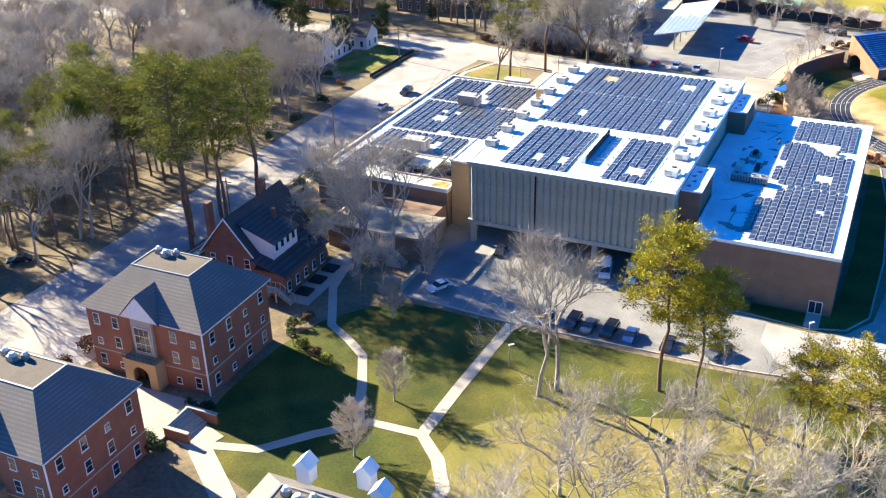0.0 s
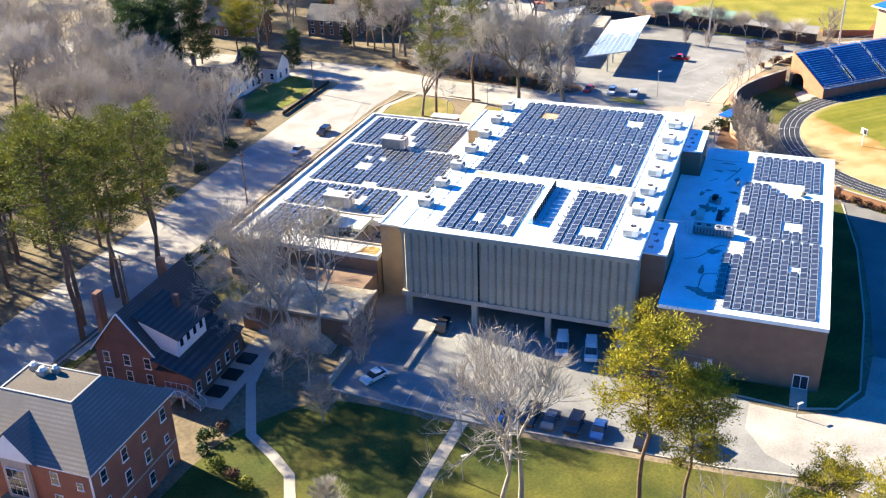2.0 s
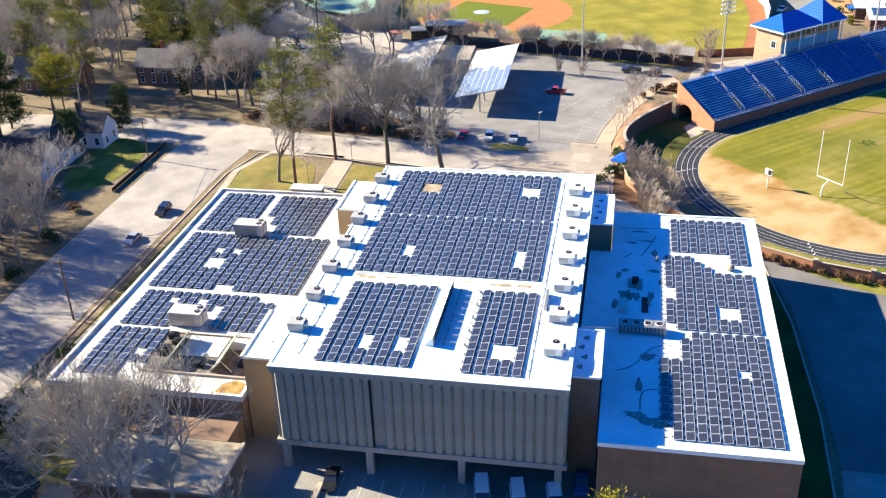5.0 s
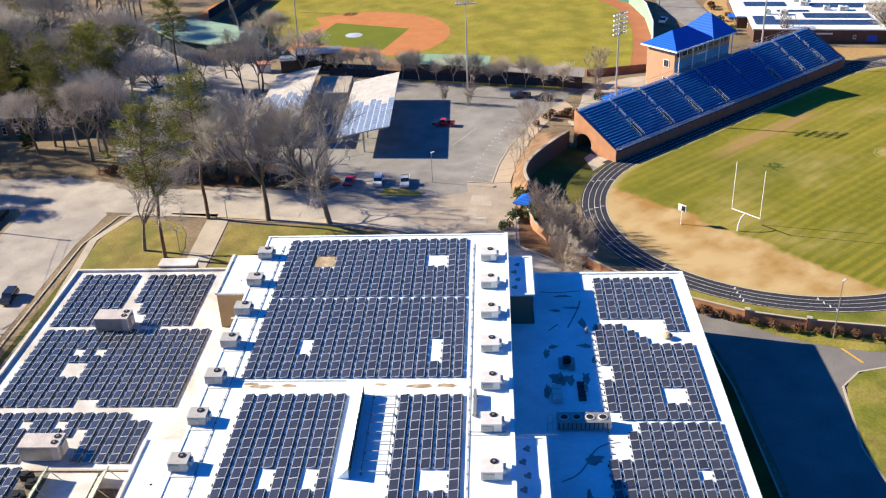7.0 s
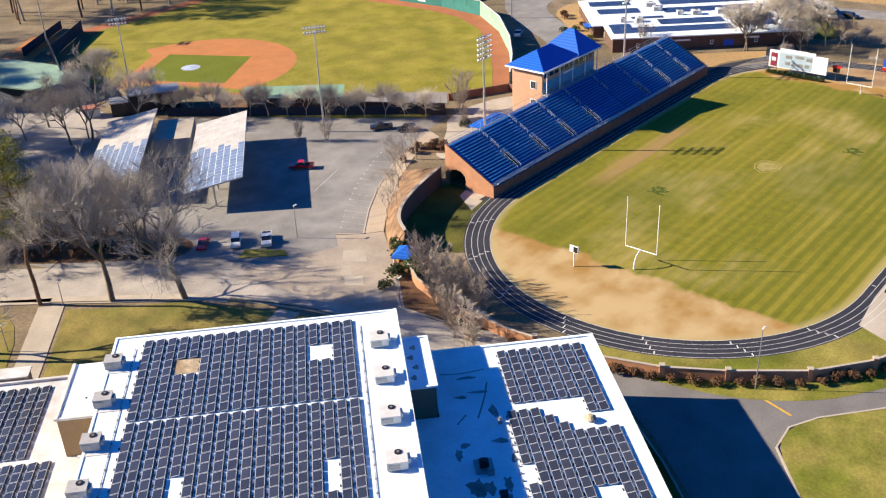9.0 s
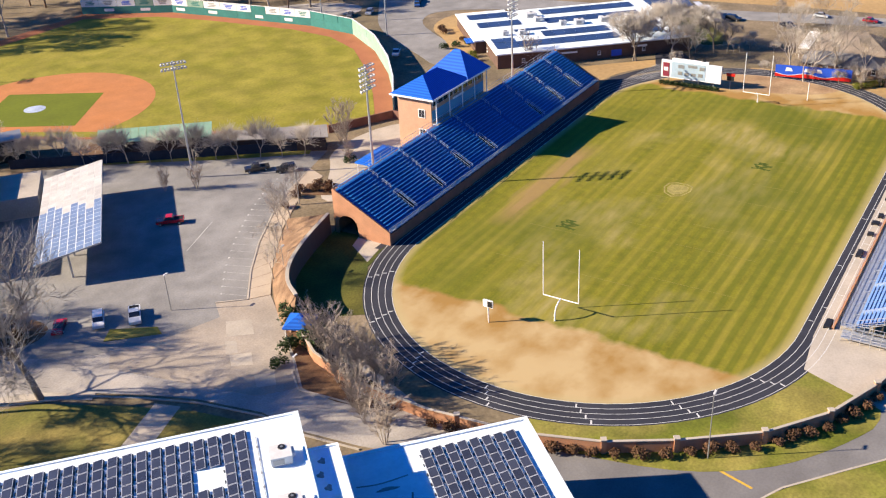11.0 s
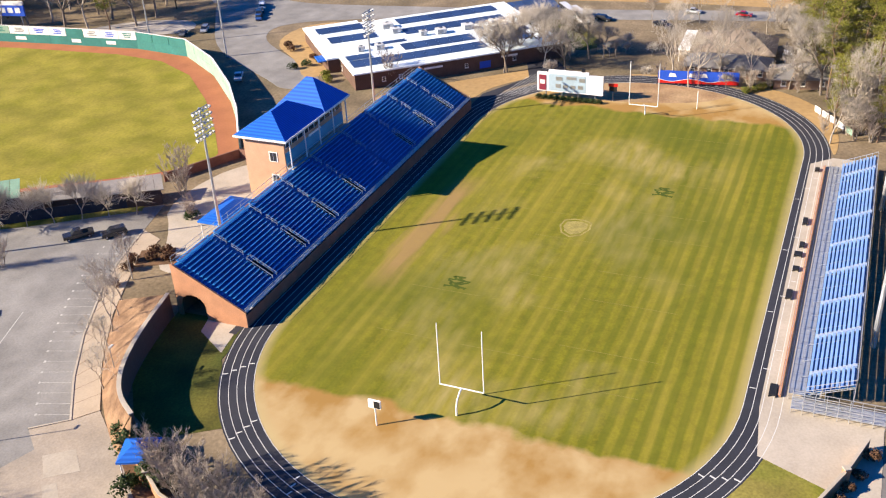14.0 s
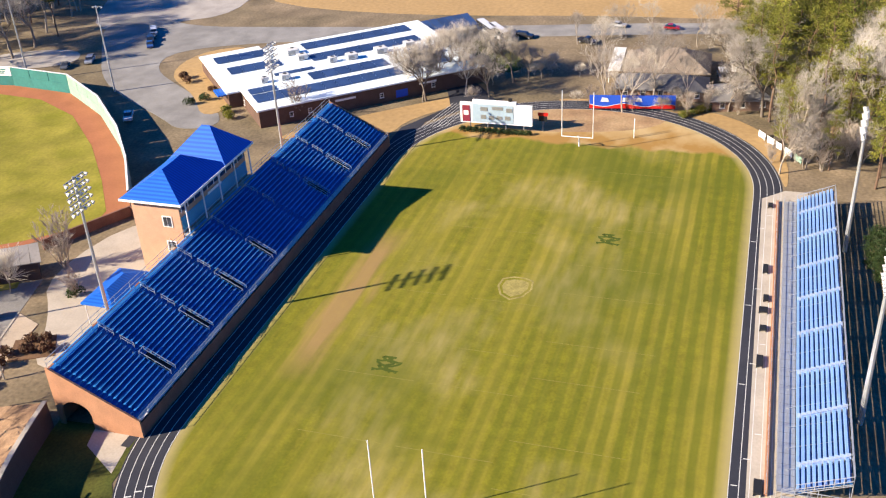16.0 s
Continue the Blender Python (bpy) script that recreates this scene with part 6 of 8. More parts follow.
for x, y, h in ((168.2, 138.0, 10.6), (124, 248, 5), (110, 243, 5), (209.5, 235.5, 8), (190, 226, 6), (184, 220, 6), (166, 231, 7), (158, 198, 5), (56, 126.5, 4), (52, 118, 4), (100, 108.5, 2.2)):
    lamp_post(x, y, h)

# ---------- campus buildings ----------
def window_mesh(w, h, name="window"):
    return Shape().box(-w / 2, w / 2, -0.09, 0.0, 0, h).box(-w / 2 - 0.08, w / 2 + 0.08, -0.16, 0.0, -0.12, -0.02).mesh(name, WHITE), Shape().box(-w / 2 + 0.1, w / 2 - 0.1, -0.115, -0.095, 0.1, h / 2 - 0.04).box(-w / 2 + 0.1, w / 2 - 0.1, -0.115, -0.095, h / 2 + 0.04, h - 0.1).mesh("pane", GLASS)


WIN = window_mesh(1.15, 1.9)
SMALLWIN = window_mesh(0.9, 1.1)


def add_window(parent, m, kind=None):
    f, p = kind or WIN
    w = part("window", f, WHITE, parent, m=m)
    part("pane", p, GLASS, w)


def deck_roof(x0, x1, y0, y1, z0, z1, inset):
    """Four steep slopes round a flat deck: slopes, then deck."""
    a = [(x0, y0, z0), (x1, y0, z0), (x1, y1, z0), (x0, y1, z0)]
    b = [(x0 + inset, y0 + inset, z1), (x1 - inset, y0 + inset, z1), (x1 - inset, y1 - inset, z1), (x0 + inset, y1 - inset, z1)]
    s_ = Shape()
    for k in range(4):
        j = (k + 1) % 4
        s_.face([a[k], a[j], b[j], b[k]])
    d_ = Shape().face(b)
    return s_, d_


def dormitory(m, label, w=21.4, d=16.8, ez=10.9, rz=16.3, inset=6.0, portico=True):
    h = thing("dormitory", m, label, "building", "campus dormitories")
    part("wall", Shape().box(0, w, 0, d, 0, ez), BRICK, h)
    part("string_course", Shape().box(-0.06, w + 0.06, -0.06, d + 0.06, 3.5, 3.7), CONCRETE, h)
    part("cornice", Shape().box(-0.55, w + 0.55, -0.55, d + 0.55, ez, ez + 0.3), WHITE, h)
    s_, d_ = deck_roof(-0.65, w + 0.65, -0.65, d + 0.65, ez + 0.3, rz, inset)
    part("roof", s_, SHINGLE, h)
    part("roof_deck", d_, DECKROOF, h)
    rim = Shape()
    q = inset - 0.65
    for a in ((q, w - q, q, q + 0.25), (q, w - q, d - q - 0.25, d - q), (q, q + 0.25, q + 0.25, d - q - 0.25), (w - q - 0.25, w - q, q + 0.25, d - q - 0.25)):
        rim.box(*a, rz, rz + 0.12)
    part("deck_rim", rim, GREY, h)
    for x, y, q in ((6.8, 10.2, 0.9), (8.6, 9.6, 1.2), (10.0, 10.4, 0.8)):
        v = part("roof_hood", Shape().box(x - q / 2, x + q / 2, y - q / 2, y + q / 2, rz, rz + 0.7), GREY, h)
        part("hood_cap", Shape().tube((x, y, rz + 0.7), (x, y, rz + 1.1), q * 0.55, q * 0.3, n=8), OFFWHITE, v)
    for side, n, length in (("f", 6, w), ("r", 4, d), ("l", 5, d), ("b", 6, w)):
        for k in range(n):
            x = length * (k + 0.5) / n
            if side == "f" and portico and k in (2, 3):
                continue
            for row, z in enumerate((0.9, 4.6, 8.1)):
                sm = SMALLWIN if (k + row) % 3 == 1 else WIN
                at = {"f": pose(x, -0.01, z), "r": pose(w + 0.01, x, z, 0, 0, 90), "l": pose(-0.01, x, z, 0, 0, -90), "b": pose(x, d + 0.01, z, 0, 0, 180)}[side]
                add_window(h, at, sm)
    part("downpipe", Shape().box(w - 0.12, w + 0.12, -0.14, -0.02, 0, ez), WHITE, h)
    if portico:
        x = w / 2
        g_ = Shape()
        g_.face([(x - 3.4, -0.7, ez + 0.3), (x + 3.4, -0.7, ez + 0.3), (x, -0.7, ez + 4.0)])
        part("gable_front", g_, WHITE, h, "white gable above the entrance")
        g_ = Shape()
        g_.face([(x - 3.7, -0.9, ez + 0.1), (x, -0.9, ez + 4.25), (x, 5.0, ez + 4.25), (x - 3.7, 1.0, ez + 0.1)])
        g_.face([(x, -0.9, ez + 4.25), (x + 3.7, -0.9, ez + 0.1), (x + 3.7, 1.0, ez + 0.1), (x, 5.0, ez + 4.25)])
        part("gable_roof", g_, SHINGLE, h)
        part("bay", Shape().box(x - 1.9, x + 1.9, -0.5, -0.02, 4.8, ez + 0.2), CONCRETE, h, "pale stone window bay")
        bw = part("bay_window", Shape().box(x - 1.4, x + 1.4, -0.62, -0.52, 5.4, 9.6), WHITE, h)
        for i in range(3):
            for j in range(3):
                part("pane", Shape().box(x - 1.3 + 0.9 * i, x - 0.5 + 0.9 * i, -0.66, -0.63, 5.55 + 1.35 * j, 6.75 + 1.35 * j), GLASS, bw)
        prof = [(x - 3.0, 0), (x - 1.5, 0)]
        for k in range(9):
            q = math.pi - math.pi * k / 8
            prof.append((x + 1.5 * math.cos(q), 2.3 + 1.4 * math.sin(q)))
        prof += [(x + 1.5, 0), (x + 3.0, 0), (x + 3.0, 4.7), (x - 3.0, 4.7)]
        p_ = Shape()
        p_.face([(px, -2.2, pz) for px, pz in prof])
        p_.face([(px, -1.8, pz) for px, pz in prof[::-1]])
        for (xa, za), (xb, zb) in zip(prof, prof[1:] + prof[:1]):
            p_.face([(xa, -2.2, za), (xa, -1.8, za), (xb, -1.8, zb), (xb, -2.2, zb)])
        p_.box(x - 3.0, x - 2.6, -1.8, -0.02, 0, 4.7).box(x + 2.6, x + 3.0, -1.8, -0.02, 0, 4.7).box(x - 2.6, x + 2.6, -1.8, -0.02, 4.4, 4.7)
        part("portico", p_, TANBRICK, h, "arched stone entrance porch")
        part("doorway", Shape().box(x - 1.3, x + 1.3, -0.06, -0.01, 0, 3.2), DARK, h)
        rl = Shape()
        for k in range(9):
            rl.tube((x - 3 + 0.75 * k, -2.1, 4.7), (x - 3 + 0.75 * k, -2.1, 5.6), 0.04, n=4)
        rl.tube((x - 3, -2.1, 5.6), (x + 3, -2.1, 5.6), 0.05, n=4)
        part("balcony_rail", rl, BLACK, h)
    return h


DL = "three-storey red brick dormitory with a steep slate roof"
dormitory(GM @ pose(-38.0, -61.6, 0), DL)
dormitory(GM @ pose(-38.2, -92.4, 0), DL)
h3 = dormitory(GM @ pose(9.9, -101.3, 0), "brick dormitory with white gabled roof vents", portico=False)
for x, y in ((7, 14.0), (13.5, 15.6), (16.5, 13.2)):
    dm = Shape()
    dm.box(x - 0.8, x + 0.8, y - 0.8, y + 0.8, 15.4, 17.6)
    dm.face([(x - 1.1, y - 1, 17.6), (x + 1.1, y - 1, 17.6), (x, y - 1, 18.7)]).face([(x - 1.1, y + 1, 17.6), (x, y + 1, 18.7), (x + 1.1, y + 1, 17.6)])
    dm.face([(x - 1.1, y - 1, 17.6), (x, y - 1, 18.7), (x, y + 1, 18.7), (x - 1.1, y + 1, 17.6)]).face([(x + 1.1, y - 1, 17.6), (x + 1.1, y + 1, 17.6), (x, y + 1, 18.7), (x, y - 1, 18.7)])
    part("roof_ventilator", dm, WHITE, h3)
s = Shape()
gsteps = thing("garden_stair", GM @ pose(-2.1, 0.8, 0), "broad stone steps beside the dormitory", "stairs")
for k in range(10):
    part("step", Shape().box(-14.5 + 0.34 * k, -14.16 + 0.34 * k, -72.6, -68.0, 0, 1.9 - 0.19 * k), CONCRETE, gsteps)
s = Shape().box(-34, -14.5, -75.6, -64.8, 0, 0.35)
single("terrace", s, CONCRETE, "pale paved terrace between the dormitories", "terrace", GM @ pose(-2.1, 0.8, 0), kind="structure")
for a in ((-14.6, -9.5, -67.9, -67.5), (-14.6, -10.5, -73.1, -72.7)):
    single("garden_wall", Shape().box(*a, 0, 1.7).box(a[0] - 0.1, a[1] + 0.1, a[2] - 0.1, a[3] + 0.1, 1.7, 1.85, 1), (BRICK, CONCRETE), "low red brick garden wall with stone cap", "wall", GM @ pose(-2.1, 0.8, 0))


def gable_house(m, w, d, ez, rz, wallm, roofm, label, along="y", chim=True, over=0.5, windows=True, name="house"):
    """Gabled house: x is the width, y the depth; the ridge runs along one of them."""
    h = thing(name, m, label, "house")
    walls = Shape().box(0, w, 0, d, 0, ez)
    rf = Shape()
    o = over
    if along == "y":
        walls.face([(0, 0, ez), (w, 0, ez), (w / 2, 0, rz - 0.15)]).face([(w, d, ez), (0, d, ez), (w / 2, d, rz - 0.15)])
        k = (rz - ez) / (w / 2)
        rf.face([(-o, -o, ez - o * k), (w / 2, -o, rz), (w / 2, d + o, rz), (-o, d + o, ez - o * k)])
        rf.face([(w / 2, -o, rz), (w + o, -o, ez - o * k), (w + o, d + o, ez - o * k), (w / 2, d + o, rz)])
    else:
        walls.face([(0, d, ez), (0, 0, ez), (0, d / 2, rz - 0.15)]).face([(w, 0, ez), (w, d, ez), (w, d / 2, rz - 0.15)])
        k = (rz - ez) / (d / 2)
        rf.face([(-o, -o, ez - o * k), (w + o, -o, ez - o * k), (w + o, d / 2, rz), (-o, d / 2, rz)])
        rf.face([(-o, d / 2, rz), (w + o, d / 2, rz), (w + o, d + o, ez - o * k), (-o, d + o, ez - o * k)])
    rf.v = rf.v + [(x, y, z - 0.18) for x, y, z in rf.v]
    n = len(rf.v) // 2
    top = list(rf.f)
    for f in top:
        rf.f.append(tuple(q + n for q in reversed(f)))
        rf.m.append(0)
        for a, b in zip(f, f[1:] + f[:1]):
            rf.f.append((a, a + n, b + n, b))
            rf.m.append(0)
    part("wall", walls, wallm, h)
    part("roof", rf, roofm, h)
    if chim:
        part("chimney", Shape().box(w * 0.3, w * 0.3 + 1.0, d * 0.8, d * 0.8 + 0.8, ez, rz + 1.2).box(w * 0.3 - 0.1, w * 0.3 + 1.1, d * 0.8 - 0.1, d * 0.8 + 0.9, rz + 1.2, rz + 1.4), BRICK, h)
    if windows:
        nf = max(1, int(ez // 2.9))
        for z in [0.9 + 2.9 * q for q in range(nf)]:
            for k in range(max(2, int(w / 3))):
                add_window(h, pose(w * (k + 0.5) / max(2, int(w / 3)), -0.01, z))
            for k in range(max(2, int(d / 3))):
                y = d * (k + 0.5) / max(2, int(d / 3))
                add_window(h, pose(w + 0.01, y, z, 0, 0, 90))
                add_window(h, pose(-0.01, y, z, 0, 0, -90))
    return h


# brick house with dark roof and a white dormer
bh = gable_house(GM @ pose(-38.6, -31.8, 0), 10.8, 17.3, 6.4, 13.2, OLDBRICK, DARKSLATE, "old red brick house with dark slate roof")
part("rear_wing", Shape().box(10.82, 17.0, -1.0, 13.4, 0, 4.6), OLDBRICK, bh)
lw = Shape()
lw.face([(10.6, -1.4, 6.6), (17.6, -1.4, 4.5), (17.6, 13.8, 4.5), (10.6, 13.8, 6.6)])
lw.face([(10.6, -1.4, 6.4), (10.6, 13.8, 6.4), (17.6, 13.8, 4.3), (17.6, -1.4, 4.3)])
lw.face([(10.6, -1.4, 6.6), (10.6, -1.4, 6.4), (17.6, -1.4, 4.3), (17.6, -1.4, 4.5)])
lw.face([(17.6, -1.4, 4.5), (17.6, -1.4, 4.3), (17.6, 13.8, 4.3), (17.6, 13.8, 4.5)])
part("wing_roof", lw, DARKSLATE, bh)
dm = part("dormer", Shape().box(7.4, 13.6, 1.6, 9.4, 5.2, 9.0), WHITE, bh, "white shed dormer")
for y in (2.8, 4.6, 6.4, 8.2):
    part("pane", Shape().box(13.61, 13.64, y - 0.4, y + 0.4, 7.0, 8.3), GLASS, dm)
dr = Shape()
dr.face([(5.6, 1.2, 12.2), (14.2, 1.2, 9.0), (14.2, 9.8, 9.0), (5.6, 9.8, 12.2)])
dr.face([(5.6, 1.2, 12.0), (5.6, 9.8, 12.0), (14.2, 9.8, 8.8), (14.2, 1.2, 8.8)])
dr.face([(5.6, 1.2, 12.2), (5.6, 1.2, 12.0), (14.2, 1.2, 8.8), (14.2, 1.2, 9.0)])
dr.face([(14.2, 1.2, 9.0), (14.2, 1.2, 8.8), (14.2, 9.8, 8.8), (14.2, 9.8, 9.0)])
dr.face([(5.6, 9.8, 12.2), (14.2, 9.8, 9.0), (14.2, 9.8, 8.8), (5.6, 9.8, 12.0)])
part("dormer_roof", dr, DARKSLATE, bh)
ck_ = Shape()
for y in (1.6, 9.4):
    ck_.face([(7.4, y, 8.9), (13.6, y, 8.9), (7.4, y, 11.4)])
part("dormer_cheek", ck_, WHITE, bh)
for k in range(5):
    add_window(bh, pose(17.02, 0.4 + 2.8 * k, 1.0, 0, 0, 90))
for k in range(3):
    part("hatch", Shape().box(17.6, 20.2, 0.9 + 4.6 * k, 3.4 + 4.6 * k, 0, 0.5), BLACK, bh, "dark cellar hatch")
part("house_path", Shape().box(17.1, 21.8, -1.5, 17.5, 0, 0.1), CONCRETE, bh)
part("chimney", Shape().box(-0.9, 0.0, 2.5, 4.0, 0, 13.8), OLDBRICK, bh)
part("chimney", Shape().box(9.6, 10.4, 7.6, 8.4, 7, 12.4), OLDBRICK, bh)
part("porch_steps", Shape().box(11, 14, -4.0, -1.05, 0, 0.5).box(11, 14, -3.0, -1.05, 0.5, 1.0).box(11, 14, -2.0, -1.05, 1.0, 1.5), CONCRETE, bh)
ws_ = part("porch_stair", Shape().box(12.2, 16.4, -2.9, -1.1, 1.9, 2.05), CONCRETE, bh, "raised entrance landing")
for k in range(9):
    part("tread", Shape().box(16.4 + 0.3 * k, 16.7 + 0.3 * k, -2.8, -1.2, 1.7 - 0.2 * k, 1.8 - 0.2 * k), CONCRETE, ws_)
for y in (-2.85, -1.15):
    rl = Shape().tube((12.3, y, 3.0), (16.4, y, 3.0), 0.05, n=4).tube((16.4, y, 3.0), (19.2, y, 1.1), 0.05, n=4)
    for k in range(8):
        x = 12.4 + 0.95 * k
        rl.tube((x, y, max(0.05, 2.0 - 0.7 * max(0, x - 16.4))), (x, y, 3.0 - 0.68 * max(0, x - 16.4)), 0.04, n=4)
    part("handrail", rl, OFFWHITE, ws_)
for x in (12.5, 16.2):
    part("landing_post", Shape().box(x - 0.1, x + 0.1, -2.8, -2.6, 0, 1.9), OFFWHITE, ws_)
for xa, za, xb, zb in ((-0.5, 5.9, 5.4, 13.1), (11.3, 5.9, 5.4, 13.1)):
    part("gable_trim", Shape().tube((xa, -0.55, za), (xb, -0.55, zb), 0.13, n=4), WHITE, bh)
up = thing("utility_box", GM @ pose(67.7, -28.6, 0, 0, 0, 20), "pale green utility box on a concrete pad", "utility box")
part("pad", Shape().box(-1.4, 1.4, -1.2, 1.2, 0, 0.2), CONCRETE, up)
part("case", Shape().box(-0.95, 0.95, -0.75, 0.75, 0.2, 1.5), PALEGREEN, up)
part("lid", Shape().box(-1.0, 1.0, -0.8, 0.8, 1.5, 1.58), OFFWHITE, up)
# neighbours
SIDING = material("white_siding", (0.74, 0.73, 0.71), 0.6, 0.06, 0.8, 4.0, local=True)
wh = gable_house(GM @ pose(-105, 88, 0), 20, 8.5, 4.6, 8.8, SIDING, DARKSLATE, "white sided house with a dark gabled roof", "x")
gable_house(GM @ pose(-92, 96.5, 0), 7.5, 10, 4.6, 8.4, SIDING, DARKSLATE, "white wing with a gabled end", "y", chim=False)
gable_house(GM @ pose(-93.5, 108.5, 0), 13, 7.5, 4.8, 8.0, SIDING, DARKSLATE, "white sided house beside a green lawn", "x")
gable_house(GM @ pose(-128, 148, 0), 20, 10, 4.6, 9.0, BROWNBRICK, GREYSHINGLE, "brick house with grey shingle roof", "x")
gable_house(GM @ pose(-94, 157, 0), 17, 9, 5.8, 9.6, BROWNBRICK, GREYSHINGLE, "two-storey brick house under tall trees", "x")
gable_house(GM @ pose(-166, 150, 0), 26, 10, 3.4, 6.2, OFFWHITE, GREYSHINGLE, "low ranch house with a grey roof", "x")
gable_house(GM @ pose(-150, -26, 0), 14, 9, 4.6, 8.0, SIDING, GREYSHINGLE, "house hidden among the bare trees", "x")
gable_house(GM @ pose(-92, -52, 0), 12, 10, 5.2, 9.0, BRICK, GREYSHINGLE, "brick house across the street", "y")

# ---------- far school building ----------
SCHOOLPANEL = material("blue_panel_glass", (0.035, 0.07, 0.17), 0.3, 0.15, 0.5, 3.0, per_object=0.15, spec=0.4)
FB = pose(303.6, 236.0, 0, 0, 0, -51.3)
fb = thing("school_building", FB, "single-storey brick school with white solar roof", "building")
# Shade on the school's front is put into the dark wall colour.
part("wall", Shape().box(0, 56.4, 0, 42.4, 0, 4.0).box(-3.2, -0.02, 16.0, 46, 0, 3.6).box(-0.02, 12, 42.42, 46, 0, 3.6), SHADEBRICK, fb)
part("roof_membrane", Shape().box(-0.4, 56.8, -0.4, 42.8, 4.0, 4.35).box(-3.6, -0.42, 15.6, 46.4, 3.6, 4.0).box(-0.4, 12.4, 42.82, 46.4, 3.6, 4.0), MEMBRANE, fb)
for x0_, x1_, y0_, y1_ in ((-1.0, 14.5, 36.2, 41.6), (0.3, 15.6, 26.6, 32.0), (22.0, 52.4, 35.0, 41.0), (21.0, 52.4, 25.2, 30.6), (9.5, 20.8, 19.6, 21.6), (16.8, 38.0, 12.2, 18.0), (1.0, 38.0, 4.4, 10.2), (1.0, 9.0, 10.4, 13.8), (41.0, 53.0, 6.8, 13.6), (43.0, 53.0, 13.8, 20.6)):
    arr = thing("roof_array", FB @ pose(x0_, y0_, 4.36), "blue-black solar panel rows on the school roof", "solar panels", "school solar arrays")
    nx, ny = int((x1_ - x0_) / 3.3), max(1, int((y1_ - y0_) / 1.7))
    rowm = None
    for i in range(nx):
        bl = Shape()
        for j in range(ny):
            y = 1.7 * j
            bl.face([(0, y, 0.1), (3.2, y, 0.1), (3.2, y + 1.45, 0.34), (0, y + 1.45, 0.34)])
            bl.face([(0, y + 1.45, 0.34), (3.2, y + 1.45, 0.34), (3.2, y + 1.45, 0), (0, y + 1.45, 0)])
        if rowm is None:
            rowm = bl.mesh("panel", SCHOOLPANEL)
        part("panel", rowm, SCHOOLPANEL, arr, m=pose(3.3 * i, 0, 0))
for x, y, q in ((18, 34, 3.0), (19, 28.5, 2.4), (30, 22, 2.6), (25, 22.3, 1.8), (38, 22.5, 2.8), (46, 23.0, 2.4), (11, 16.5, 2.0), (6, 17, 1.6), (40, 3.0, 1.6)):
    rooftop_unit(FB @ pose(x, y, 4.35), q, q * 0.9, 1.3, 1)
for k in (1, 2, 6, 9):
    add_window(fb, pose(3 + 4.4 * k, -0.01, 1.4), SMALLWIN)
for k in range(5):
    add_window(fb, pose(-0.01, 14 + 5 * k, 1.0, 0, 0, -90), SMALLWIN)
for k, (x, w_) in enumerate(((18, 5), (39, 4.5))):
    part("mural_mark", Shape().box(x, x + w_, -0.06, -0.01, 2.6, 3.1), WHITE, fb, "white lettering reduced to a bar")
part("blue_panel", Shape().box(33, 36, -0.07, -0.01, 0.6, 2.4), NAVY, fb)
part("entry_canopy", Shape().box(-5.5, -3.3, 17, 22, 2.9, 3.2), BLUEROOF, fb)
ct = thing("tilted_array", FB @ pose(57, 34, 0), "blue ground-mounted solar canopy beside the school", "solar panels")
for k in range(6):
    cs_ = Shape()
    cs_.face([(2.4 * k, 0, 3.0), (2.4 * k + 2.25, 0, 3.0), (2.4 * k + 2.25, 7, 4.4), (2.4 * k, 7, 4.4)])
    cs_.face([(2.4 * k, 0, 2.9), (2.4 * k, 7, 4.3), (2.4 * k + 2.25, 7, 4.3), (2.4 * k + 2.25, 0, 2.9)])
    part("panel", cs_, SCHOOLPANEL, ct)
for k in range(3):
    part("post", Shape().tube((2 + 5 * k, 3.5, 0), (2 + 5 * k, 3.5, 3.6), 0.15), GALV, ct)

# ---------- solar car-park canopies ----------
# Sky glare is put into these colours: blue glass lightened, far panels pale.
BLUEPANEL = material("blue_solar_glass", (0.15, 0.21, 0.33), 0.3, 0.15, 0.5, 3.0, per_object=0.08, spec=0.7)
GLAREPANEL = material("glare_solar_glass", (0.50, 0.47, 0.43), 0.4, 0.12, 0.5, 3.0, per_object=0.10, spec=0.6)
RACKWHITE = material("white_panel_frame", (0.66, 0.68, 0.70), 0.5, 0.05, 1.0, 5.0)
GLARERACK = material("glare_panel_frame", (0.58, 0.55, 0.51), 0.5, 0.05, 1.0, 5.0)
cells = [Shape().box(0, 1.57, 0, 1.68, 0, 0.06, 1).box(0.07, 1.50, 0.07, 1.61, 0.061, 0.068, 0).mesh("panel", g_, r_) for g_, r_ in ((BLUEPANEL, RACKWHITE), (GLAREPANEL, GLARERACK))]
